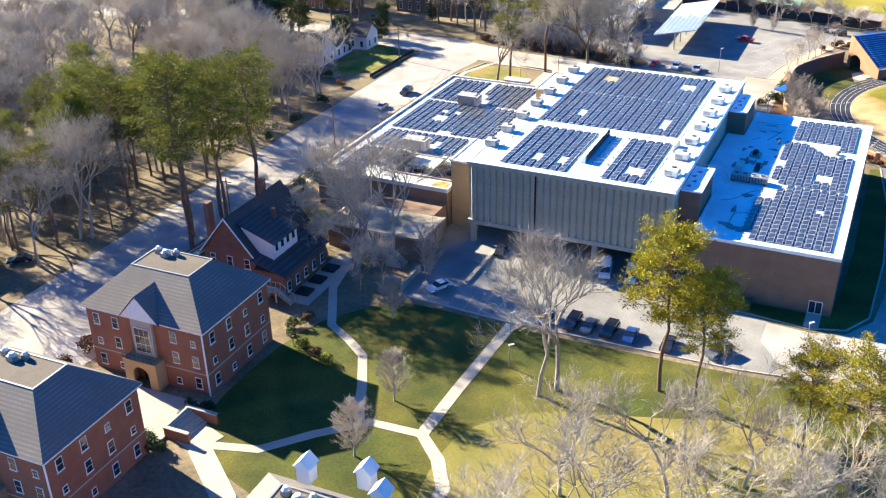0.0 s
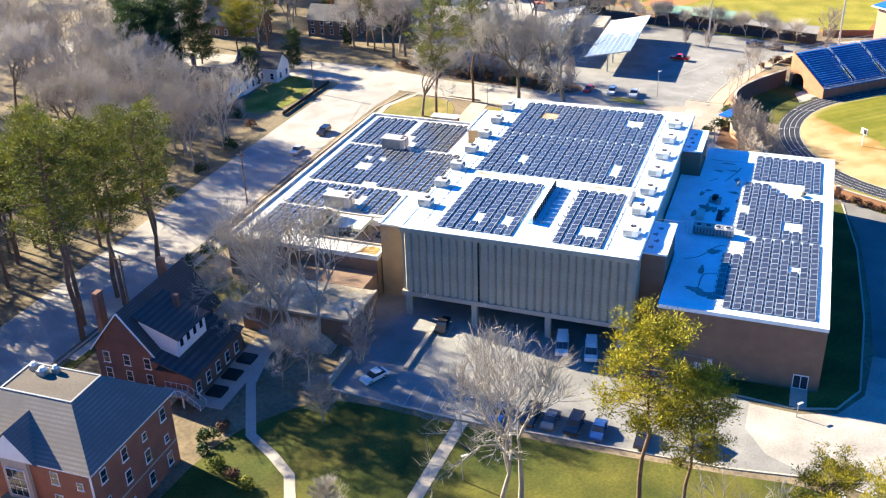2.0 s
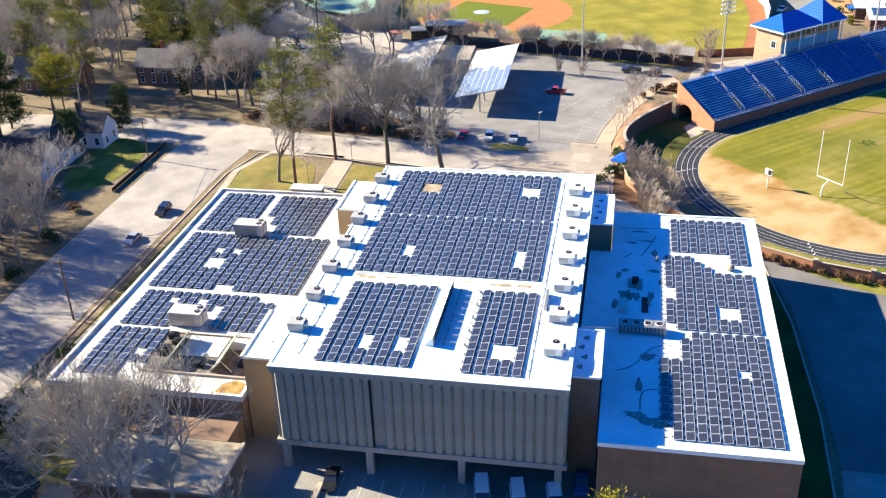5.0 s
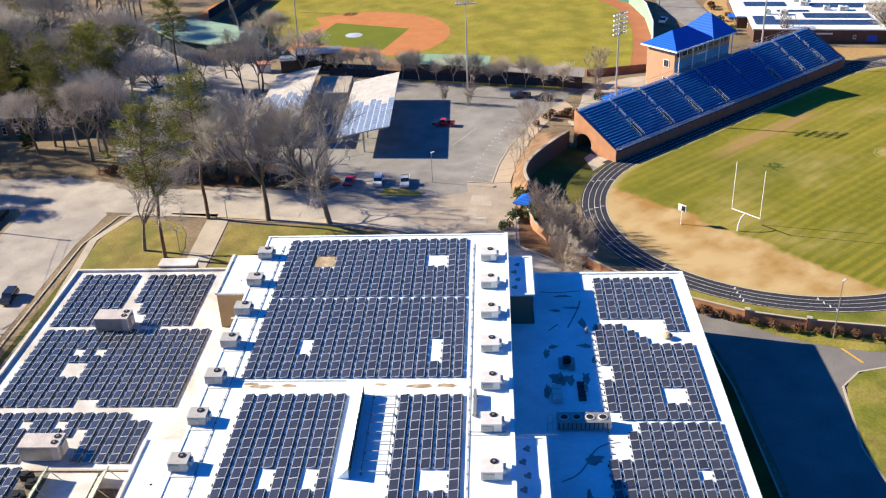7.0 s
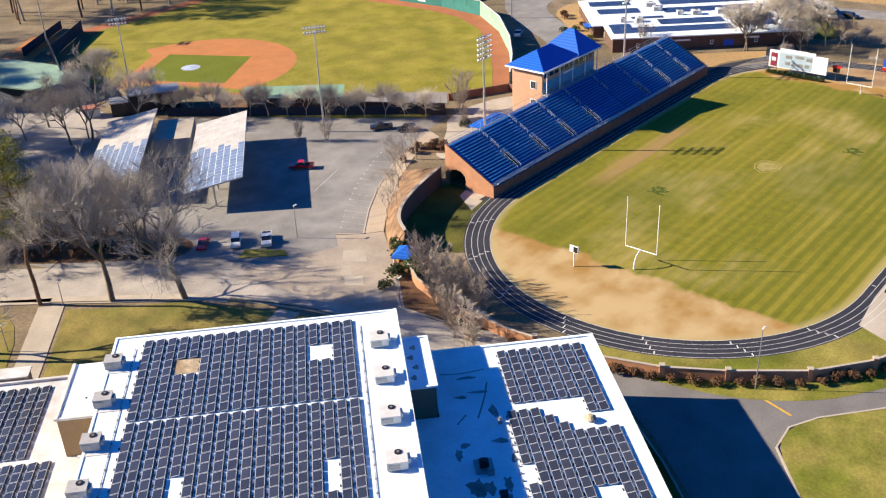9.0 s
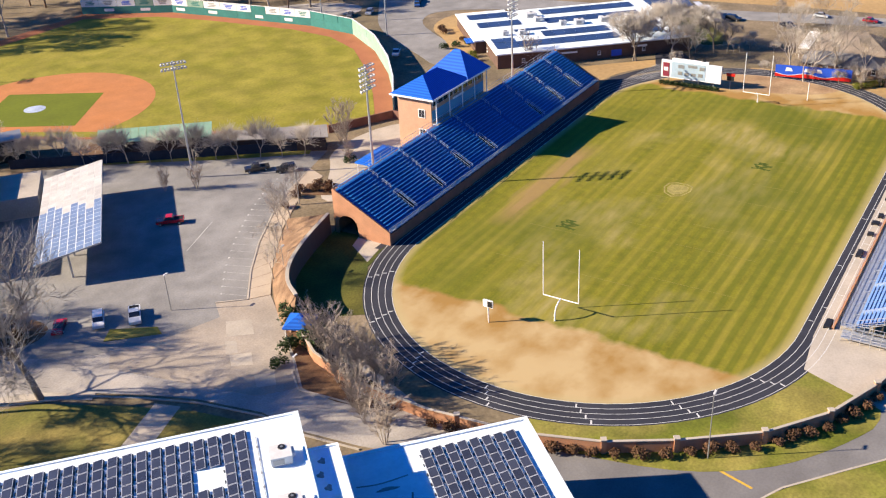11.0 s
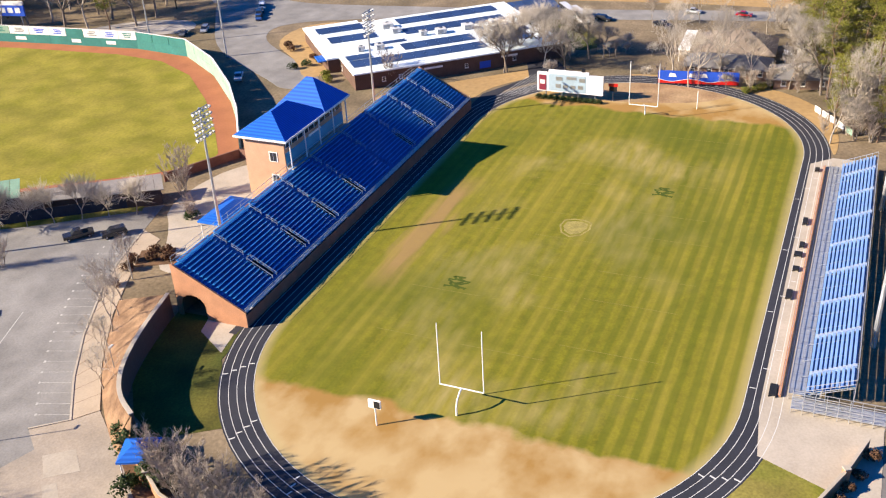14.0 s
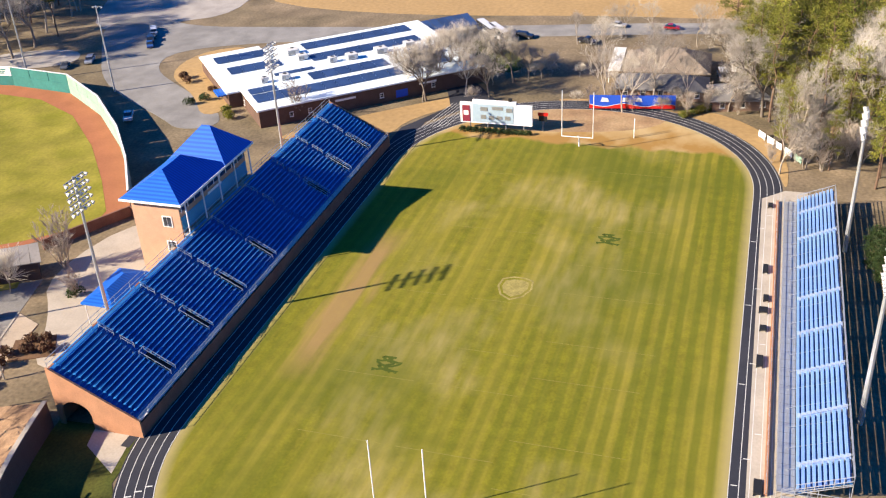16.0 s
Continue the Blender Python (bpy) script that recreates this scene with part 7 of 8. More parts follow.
for u, v in ((1.8, 139.5), (-20.5, 147.0)):
    cp = thing("solar_canopy", GM @ pose(u, v, 0), "steel car-park canopy roofed with blue and pale solar panels", "canopy", "car-park canopies")
    roofm = pose(0, 0, 4.6, 0, -11.5, 0)
    for i in range(8):
        for j in range(24):
            # the far part takes the painted glare colour in place of a reflection
            pale = j > 12 + (i * 5) % 3 - 0.4 * i
            part("panel", cells[1 if pale else 0], GLAREPANEL if pale else BLUEPANEL, cp, m=roofm @ pose(1.59 * i, 1.70 * j, 0), label="panel coloured pale to stand for sky glare" if pale else "")
    part("purlin", Shape().box(0, 12.7, 0.0, 40.8, -0.25, -0.02), GALV, cp, m=roofm)
    for k in range(5):
        y = 2 + 9.0 * k
        part("post", Shape().tube((6.0, y, 0), (6.0, y, 5.6), 0.22), GALV, cp)
        part("arm", Shape().box(0.4, 12.4, y - 0.15, y + 0.15, -0.6, -0.26), GALV, cp, m=roofm)
s = Shape().box(-8.0, 0.8, 172, 186, 0, 4.6)
single("lot_shed", s, CONCRETE, "flat tan-roofed shed behind the canopies", "shed", GM)

# ---------- ballpark buildings ----------
sh = thing("equipment_house", SM @ pose(-62, 149.5, 0, 0, 0, -33), "dark ballpark building with a flat roof", "building")
part("wall", Shape().box(0, 13, 0, 6, 0, 5.2).box(-5, -0.02, 0.5, 5, 0, 3.6), BLACK, sh)
part("roof", Shape().box(-0.3, 13.3, -0.3, 6.3, 5.2, 5.5).box(-5.3, -0.32, 0.2, 5.3, 3.6, 3.9), GREY, sh)
add_window(sh, pose(10, -0.01, 2.6), SMALLWIN)
add_window(sh, pose(11.5, -0.01, 2.6), SMALLWIN)
kio = thing("ticket_kiosk", SM @ pose(-71, 158, 0, 0, 0, -33), "small kiosk with a reddish roof", "kiosk")
part("wall", Shape().box(0, 4, 0, 3, 0, 2.4), OFFWHITE, kio)
part("roof", Shape().box(-0.3, 4.3, -0.3, 3.3, 2.4, 2.7), material("faded_red_roof", (0.42, 0.17, 0.13), 0.8, 0.15), kio)
gs = thing("backstop_roof", SM @ pose(-72, 175, 0, 0, 0, 0), "pale green canopy behind home plate", "canopy")
rf = Shape()
pl = [(12, -1), (16, 10), (13, 22), (9, 36), (-6, 40), (-8, 20), (-2, 2)]
rf.prism(pl, 5.0, 5.4)
part("roof", rf, PALEGREEN, gs)
for x, y in pl:
    part("post", Shape().tube((x * 0.95, y * 0.95, 0), (x * 0.95, y * 0.95, 5.0), 0.12), GREENWALL, gs)
part("screen", Shape().box(-7.5, -7.3, 3, 38, 0, 5), NETTING, gs)
sg = thing("ballpark_scoreboard", SM @ pose(76, 205, 0, 0, 0, 10), "blue and white ballpark scoreboard", "scoreboard")
part("board", Shape().box(-0.3, 0.3, -6, 6, 4, 7.4), NAVY, sg)
part("header", Shape().box(-0.34, 0.34, -6, 6, 7.4, 8.6), WHITE, sg)
for y in (-3.8, -1.2, 1.4, 4.0):
    part("display", Shape().box(-0.36, -0.31, y - 0.9, y + 0.9, 5.0, 6.6), WHITE, sg)
for y in (-4.5, 4.5):
    part("post", Shape().tube((0, y, 0), (0, y, 4), 0.2), GREY, sg)
tn = thing("blue_shelter", pose(169.7, 205.7, 0, 0, 0, 20), "small shelter with a blue pyramid roof", "shelter")
rf = Shape()
hip(rf, -2.4, 2.4, -2.4, 2.4, 2.5, 4.0, 0.05)
part("roof", rf, BLUEROOF, tn)
for x in (-2.0, 2.0):
    for y in (-2.0, 2.0):
        part("post", Shape().tube((x, y, 0), (x, y, 2.3), 0.1), WHITE, tn)

# ---------- far houses ----------
def hip_house(m, w, d, ez, rz, label, roofm=TANSHINGLE, wallm=BROWNBRICK):
    h = thing("house", m, label, "house")
    part("wall", Shape().box(0, w, 0, d, 0, ez), wallm, h)
    rf = Shape()
    hip(rf, -0.6, w + 0.6, -0.6, d + 0.6, ez, rz, max(0.5, w - d))
    part("roof", rf, roofm, h)
    for k in range(int(w / 4)):
        add_window(h, pose(w * (k + 0.5) / int(w / 4), -0.01, 0.9))
    return h


hh_ = hip_house(pose(342.2, 159.0, 0, 0, 0, -90), 19.6, 13.5, 3.0, 6.8, "low house with a broad tan hipped roof")
part("carport", Shape().box(-3.6, -0.7, -1.0, 15.5, 3.1, 3.4), WHITE, hh_, "white flat carport roof")
for x, y in ((-3.3, -0.6), (-3.3, 7), (-3.3, 15.0)):
    part("carport_post", Shape().tube((x, y, 0), (x, y, 3.1), 0.1), WHITE, hh_)
hip_house(pose(331.5, 159.5, 0, 0, 0, -90), 20, 8.5, 2.7, 4.8, "low house with a weathered grey hipped roof", GREYSHINGLE)
hip_house(pose(326, 138, 0, 0, 0, -80), 13, 9, 2.7, 5.0, "low house with a mossy grey roof", GREYSHINGLE)
hip_house(pose(352, 134, 0, 0, 0, -90), 9, 7, 2.7, 4.4, "small white outbuilding among the houses", GREYSHINGLE, OFFWHITE)
hip_house(pose(316, 112, 0, 0, 0, -40), 15, 10, 2.9, 5.6, "tan roofed house among the trees")
hip_house(pose(356, 118, 0, 0, 0, -50), 18, 11, 3.0, 6.0, "house in the wood behind the stadium", GREYSHINGLE)
for k, (x, y) in enumerate(((432, 262), (440, 250), (424, 226), (436, 150))):
    single("field_shed", Shape().box(-4, 4, -2.5, 2.5, 0, 3.0).box(-4.3, 4.3, -2.8, 2.8, 3.0, 3.4, 1), (OFFWHITE, GREY), "small white shed in the straw field", "shed", pose(x, y, 0, 0, 0, 15 * k))

# ---------- far roads and fields ----------
ground_piece("road_far", eased([(300, 255), (306, 262), (318, 280), (330, 293), (350, 305), (372, 318), (386, 310), (374, 290), (376, 262), (380, 220), (384, 190), (390, 150), (392, 110), (384, 110), (380, 150), (374, 188), (368, 225), (362, 262), (352, 284), (338, 282), (326, 268), (314, 252), (304, 246)]), 0.04, DARKASPHALT, "pale asphalt road behind the school", "road")
ground_piece("far_lot", eased([(364, 320), (420, 340), (430, 290), (388, 280), (376, 300)]), 0.035, ASPHALT, "far parking lot beyond the school", "parking lot")
ground_piece("straw_field", eased([(392, 108), (396, 160), (390, 230), (400, 280), (440, 300), (700, 360), (800, 100), (600, -60), (420, 40)]), 0.03, PARKGRASS, "broad straw-coloured playing field", "field")
ground_piece("school_lawn", eased([(306, 252), (322, 262), (334, 276), (352, 276), (360, 262), (340, 262), (322, 246)]), 0.06, PARKGRASS, "dry tan lawn before the school", "lawn")
ground_piece("school_path", eased([(300, 233), (334, 190), (330, 187), (314, 204), (302, 206), (298, 224)]), 0.045, PARKGRASS, "tan dirt strip below the school", "ground")
ground_piece("school_green", eased([(342, 190), (368, 216), (372, 200), (352, 182)]), 0.045, SHADELAWN, "green strip beside the school", "lawn")
ground_piece("backstop_lot", eased([(130, 318), (196, 308), (188, 330), (196, 350), (190, 400), (150, 420), (120, 380)]), 0.035, ASPHALT, "sandy lot behind the ballpark", "parking lot")
ground_piece("backdirt", eased([(327, 348), (346, 334), (352, 312), (338, 306), (331, 330)]), 0.034, ASPHALT, "sandy track beyond the outfield", "ground")

# ---------- vehicles ----------
TYRE = material("tyre_rubber", (0.02, 0.02, 0.02), 0.8, 0.2, 2.0, 8.0)
wheel_m = Shape().tube((0, -0.11, 0), (0, 0.11, 0), 0.34, n=12).mesh("wheel", TYRE)
hub_m = Shape().tube((0, -0.13, 0), (0, 0.13, 0), 0.19, n=8).mesh("rim", GALV)


def car(m, paint, label, kind="sedan"):
    c_ = thing("car" if kind != "pickup" else "pickup_truck", m, label, "car" if kind != "pickup" else "truck", "parked vehicles")
    Lc, Wc = {"sedan": (4.6, 1.8), "suv": (4.8, 1.95), "pickup": (5.6, 2.0), "van": (5.4, 2.0), "bus": (10.5, 2.5)}[kind]
    base = {"sedan": [(0, .35), (0, .72), (.25, .82), (1.35, .92), (3.55, .95), (4.5, .85), (4.6, .4)],
            "suv": [(0, .4), (0, .85), (.2, 1.0), (1.3, 1.08), (4.7, 1.1), (4.8, .45)],
            "pickup": [(0, .45), (0, .95), (.2, 1.05), (1.6, 1.12), (5.6, 1.12), (5.6, .5)],
            "van": [(0, .4), (0, 1.0), (.9, 1.2), (5.4, 1.2), (5.4, .45)], "bus": [(0, .5), (0, 1.5), (10.5, 1.5), (10.5, .5)]}[kind]
    cab = {"sedan": [(1.25, .92), (2.0, 1.42), (3.2, 1.44), (4.0, .95)], "suv": [(1.2, 1.08), (1.8, 1.66), (4.4, 1.68), (4.7, 1.1)],
           "pickup": [(1.5, 1.12), (2.1, 1.75), (3.3, 1.78), (3.5, 1.12)], "van": [(.8, 1.2), (1.5, 2.05), (5.2, 2.08), (5.35, 1.2)], "bus": [(0.1, 1.5), (0.3, 2.9), (10.3, 2.95), (10.4, 1.5)]}[kind]

    def extrude(prof, w, mi=0):
        s_ = Shape()
        s_.face([(x - Lc / 2, -w / 2, z) for x, z in prof][::-1], mi)
        s_.face([(x - Lc / 2, w / 2, z) for x, z in prof], mi)
        for (xa, za), (xb, zb) in zip(prof, prof[1:] + prof[:1]):
            s_.face([(xa - Lc / 2, -w / 2, za), (xa - Lc / 2, w / 2, za), (xb - Lc / 2, w / 2, zb), (xb - Lc / 2, -w / 2, zb)], mi)
        return s_
    part("body", extrude(base, Wc), paint, c_)
    part("cabin_glass", extrude(cab, Wc * 0.88), GLASS, c_, "dark window glass")
    (xa, za), (xb, zb) = cab[1], cab[2]
    part("roof", Shape().box(xa - Lc / 2 - 0.05, xb - Lc / 2 + 0.05, -Wc * 0.42, Wc * 0.42, max(za, zb), max(za, zb) + 0.05), paint, c_)
    if kind == "pickup":
        part("bed", Shape().box(3.6 - Lc / 2, 5.45 - Lc / 2, -0.82, 0.82, 1.121, 1.14), DARK, c_)
    for x in (0.9, Lc - 1.0):
        for y in (-Wc / 2 + 0.1, Wc / 2 - 0.1):
            w_ = part("wheel", wheel_m, TYRE, c_, m=pose(x - Lc / 2, y, 0.34))
            part("rim", hub_m, GALV, w_)
    return c_


def paint(name, col):
    m = material(name, col, 0.25, 0.03, 1.0, 4.0, spec=0.6)
    m.node_tree.nodes["Principled BSDF"].inputs["Coat Weight"].default_value = 0.5
    return m


PW, PS, PK, PB_, PD, PT = paint("car_white", (0.75, 0.75, 0.75)), paint("car_silver", (0.45, 0.47, 0.5)), paint("car_black", (0.02, 0.02, 0.025)), paint("car_blue", (0.03, 0.09, 0.28)), paint("car_grey", (0.10, 0.11, 0.13)), paint("car_red", (0.5, 0.015, 0.02))
WL, DKL = "white car parked on the asphalt", "dark car parked along the kerb"
for u, v, rz, p_, k_, lab in (
        (3.5, -20.0, 60, PW, "sedan", "white sedan parked in the sunlit lot"), (8.6, -3.0, 95, PK, "sedan", "black car beside the concrete divider"),
        (28.6, -3.2, 100, PW, "van", "white van before the gymnasium"), (33.2, -3.4, 100, PW, "van", "white van before the gymnasium"), (37.8, -2.6, 100, PW, "suv", "white car in the building's shade"), (41.0, 1.0, 90, PB_, "sedan", "blue car in the building's shade"),
        (24.0, -22.8, 85, PB_, "sedan", "blue car parked along the kerb"), (28.4, -22.3, 85, PK, "suv", DKL), (31.2, -22.3, 85, PD, "sedan", DKL), (34.6, -22.3, 85, PK, "suv", DKL), (38.0, -22.4, 88, PB_, "sedan", DKL), (44, -22.4, 88, PK, "sedan", DKL), (51.6, -21.6, 60, PD, "suv", DKL),
        (-50.5, 75.0, 90, PK, "suv", "dark car parked on the street"), (-51.0, 61.6, 86, PS, "sedan", "silver car parked on the street"),
        (26.4, 157.6, -8, PT, "pickup", "red pickup in the canopy's shade"), (6.2, 123.2, 80, PT, "sedan", "red car beneath bare trees"), (12.6, 122.8, 90, PW, "suv", "white car parked in the north lot"), (18.6, 122.2, 90, PW, "pickup", "white pickup parked in the north lot"),
        (46.6, 177.6, 0, PK, "pickup", "black pickup near the hedge"), (52.7, 174.8, 0, PK, "suv", "black car near the hedge"), (-56.3, 191, 20, PW, "suv", "white car on the far lane"), (-73, -42, 40, PK, "sedan", "dark car beside the dormitory street")):
    x, y = gw(u, v)
    car(pose(x, y, 0.04, 0, 0, rz - 44.2), p_, lab, k_)
for x, y, rz, p_, k_, lab in ((355.4, 292.7, 30, PB_, "sedan", "car parked along the far road"), (359, 294.5, 30, PK, "suv", "car parked along the far road"), (362.8, 296, 30, PD, "sedan", "car parked along the far road"), (366, 297.3, 30, PW, "suv", "car parked along the far road"), (369, 299, 30, PS, "sedan", "car parked along the far road"),
                              (305, 270.3, 25, PW, "pickup", "white pickup by the outfield wall"), (375.5, 199.5, 35, PW, "bus", "white bus parked behind the school"), (372.5, 195.5, 35, PW, "bus", "white bus parked behind the school"), (373, 188.5, 80, PK, "suv", "black car behind the school"),
                              (385, 164.4, 80, PS, "sedan", "car on the far road"), (370, 171, 60, PK, "pickup", "dark pickup near the house"), (336, 307.5, 20, PD, "sedan", "car under the trees"), (384, 150, 85, PT, "sedan", "red car on the far road"), (341, 303, 20, PS, "suv", "car under the trees"), (347, 136, 10, PW, "van", "white van beside a house")):
    car(pose(x, y, 0.04, 0, 0, rz), p_, lab, k_)
for u, v, z in ((-48.5, 32.2, 12.0), (-69, -22, 11.0), (-46.5, -13, 11.0), (-66.5, 103, 10)):
    p_ = thing("utility_pole", GM @ pose(u, v, 0), "wooden utility pole with a crossarm", "utility pole", "utility poles")
    part("pole", Shape().tube((0, 0, 0), (0, 0, z), 0.17, 0.12, n=8), PINEBARK, p_)
    part("crossarm", Shape().box(-1.2, 1.2, -0.07, 0.07, z - 0.9, z - 0.72), PINEBARK, p_)
cable = Shape()
for off in (-1.0, 1.0):
    for (a, za), (b, zb) in (((gw(-69 + off, -22), 10.2), (gw(-48.5 + off, 32.2), 11.2)), ((gw(-48.5 + off, 32.2), 11.2), (gw(-66.5 + off, 103), 9.2))):
        prev = None
        for k in range(9):
            f = k / 8
            p = (a[0] + (b[0] - a[0]) * f, a[1] + (b[1] - a[1]) * f, za + (zb - za) * f - 1.2 * 4 * f * (1 - f))
            if prev:
                cable.tube(prev, p, 0.025, n=3, caps=False)
            prev = p
single("overhead_cable", cable, BLACK, "black overhead cables along the street", "cable")
fence_run("garden_fence", gw(-66.5, 84), gw(-66, 112), 1.0, BLACK, "low dark fence round the green lawn")
# side line equipment by the bleachers
for s_, e_, w_, d_ in ((-12, -38.2, 2.6, 0.9), (-3.5, -38.4, 1.2, 1.0), (1.5, -38.3, 1.4, 1.3), (5, -38.6, 1.6, 0.8), (14, -38.3, 2.4, 0.8), (-38, -38.8, 2.6, 1.0), (37, -38.5, 1.4, 0.8)):
    single("sideline_bench", Shape().box(-w_ / 2, w_ / 2, -d_ / 2, d_ / 2, 0.35, 0.5).box(-w_ / 2, w_ / 2, -d_ / 2, -d_ / 2 + 0.1, 0, 0.35).box(-w_ / 2, w_ / 2, d_ / 2 - 0.1, d_ / 2, 0, 0.35), BLACK, "dark sideline bench on the concrete", "bench", SM @ pose(s_, e_, 0.05), "sideline benches")

# ---------- trees ----------
def bare_meshes(seed, h, spread, twig_n, trunk_h=0.28, lean=0.9, conic=False, multi=0, twigm=TWIG, thick=1.0, stout=0.0155, barkm=BARK):
    """Trunk with limbs, and a crown of fine twigs, for one bare deciduous tree."""
    r = random.Random(seed)
    wood, twigs = Shape(), Shape()
    ends = []

    def grow(p, d, length, rad, depth):
        n = 2 if depth > 2 else 3
        q = p
        for k in range(n):
            d2 = (d + Vector((r.uniform(-1, 1), r.uniform(-1, 1), r.uniform(-0.2, 0.5))) * 0.16).normalized()
            q2 = q + d2 * length / n
            r1 = rad * (1 - 0.35 * (k + 1) / n)
            (wood if rad > 0.05 else twigs).tube(q, q2, rad * (1 - 0.35 * k / n), r1, n=6 if rad > 0.12 else (4 if rad > 0.05 else 3), caps=False)
            q, d = q2, d2
            if depth < 5:
                ends.append((q.copy(), d.copy(), depth))
        if depth == 0 or rad < 0.014:
            return
        for k in range(r.choice((2, 3, 3)) if depth < 5 else r.choice((3, 4, 4))):
            a = r.uniform(0, 2 * math.pi)
            side = d.orthogonal().normalized()
            side = Matrix.Rotation(a, 3, d) @ side
            nd = (d * r.uniform(0.55, 1.0) + side * r.uniform(0.45, 0.95) * spread + Vector((0, 0, 0.12))).normalized()
            grow(q, nd, length * r.uniform(0.6, 0.85), rad * r.uniform(0.5, 0.68), depth - 1)

    if multi:
        for q in range(multi):
            a = 2 * math.pi * (q + r.random() * 0.6) / multi
            lean_ = r.uniform(0.08, 0.36)
            p, d = Vector((0.25 * math.cos(a), 0.25 * math.sin(a), -0.05)), Vector((lean_ * math.cos(a), lean_ * math.sin(a), 1)).normalized()
            ln, rad = h * r.uniform(0.8, 1.05), 0.008 * h
            for k in range(6):
                d = (d + Vector((r.uniform(-1, 1), r.uniform(-1, 1), 0.3)) * 0.1).normalized()
                e = p + d * ln / 6
                wood.tube(p, e, rad * (1 - k / 6.5), rad * (1 - (k + 1) / 6.5), n=4, caps=False)
                if k > 0:
                    for j in range(4):
                        t = r.random()
                        b = p.lerp(e, t)
                        o = Vector((r.uniform(-1, 1), r.uniform(-1, 1), r.uniform(0.5, 1.5))).normalized()
                        bl = h * r.uniform(0.10, 0.24)
                        f = b + o * bl
                        twigs.tube(b, f, 0.032, 0.012, n=3, caps=False)
                        for i in range(5):
                            ends.append((b.lerp(f, r.uniform(0.3, 1.0)), o, 1))
                p = e
        k = 1.0
    elif conic:
        wood.tube((0, 0, 0), (0, 0, h), 0.16, 0.03, n=6, caps=False)
        for k in range(110):
            f = 0.12 + 0.85 * (k / 110)
            a = r.uniform(0, 2 * math.pi)
            ln = h * 0.42 * math.sin(math.pi * min(1, f * 0.78 + 0.2)) ** 0.9 * r.uniform(0.7, 1.1)
            d = Vector((math.cos(a), math.sin(a), r.uniform(0.7, 1.3))).normalized()
            p = Vector((0, 0, h * f * 0.85))
            twigs.tube(p, p + d * ln, 0.035, 0.012, n=3, caps=False)
            for j in range(9):
                ends.append((p + d * ln * r.uniform(0.25, 1.0), d, 1))
    else:
        base = Vector((0, 0, -0.1))
        grow(base, Vector((r.uniform(-0.06, 0.06), r.uniform(-0.06, 0.06), 1)).normalized(), h * trunk_h, stout * h, 6)
        top = max(e[0].z for e in ends)
        k = h / top
    for i in range(twig_n):
        p, d, dep = r.choice(ends)
        nd = (d + Vector((r.uniform(-1, 1), r.uniform(-1, 1), r.uniform(-0.5, 1.0))) * lean).normalized()
        ln = r.uniform(0.6, 2.1) * (0.45 if conic else 0.5 if multi else 1.0)
        a = p + nd * ln
        twigs.tube(p, a, 0.016 * thick, 0.008 * thick, n=3, caps=False)
        if r.random() < 0.6:
            nd2 = (nd + Vector((r.uniform(-1, 1), r.uniform(-1, 1), r.uniform(-0.4, 0.8))) * 0.8).normalized()
            twigs.tube(p + nd * ln * 0.5, p + nd * ln * 0.5 + nd2 * ln * 0.7, 0.012 * thick, 0.007 * thick, n=3, caps=False)
    if not conic:
        for s_ in (wood, twigs):
            s_.v = [(x * k, y * k, z * k) for x, y, z in s_.v]
    return wood.mesh("trunk", barkm, smooth=True), twigs.mesh("crown", twigm)


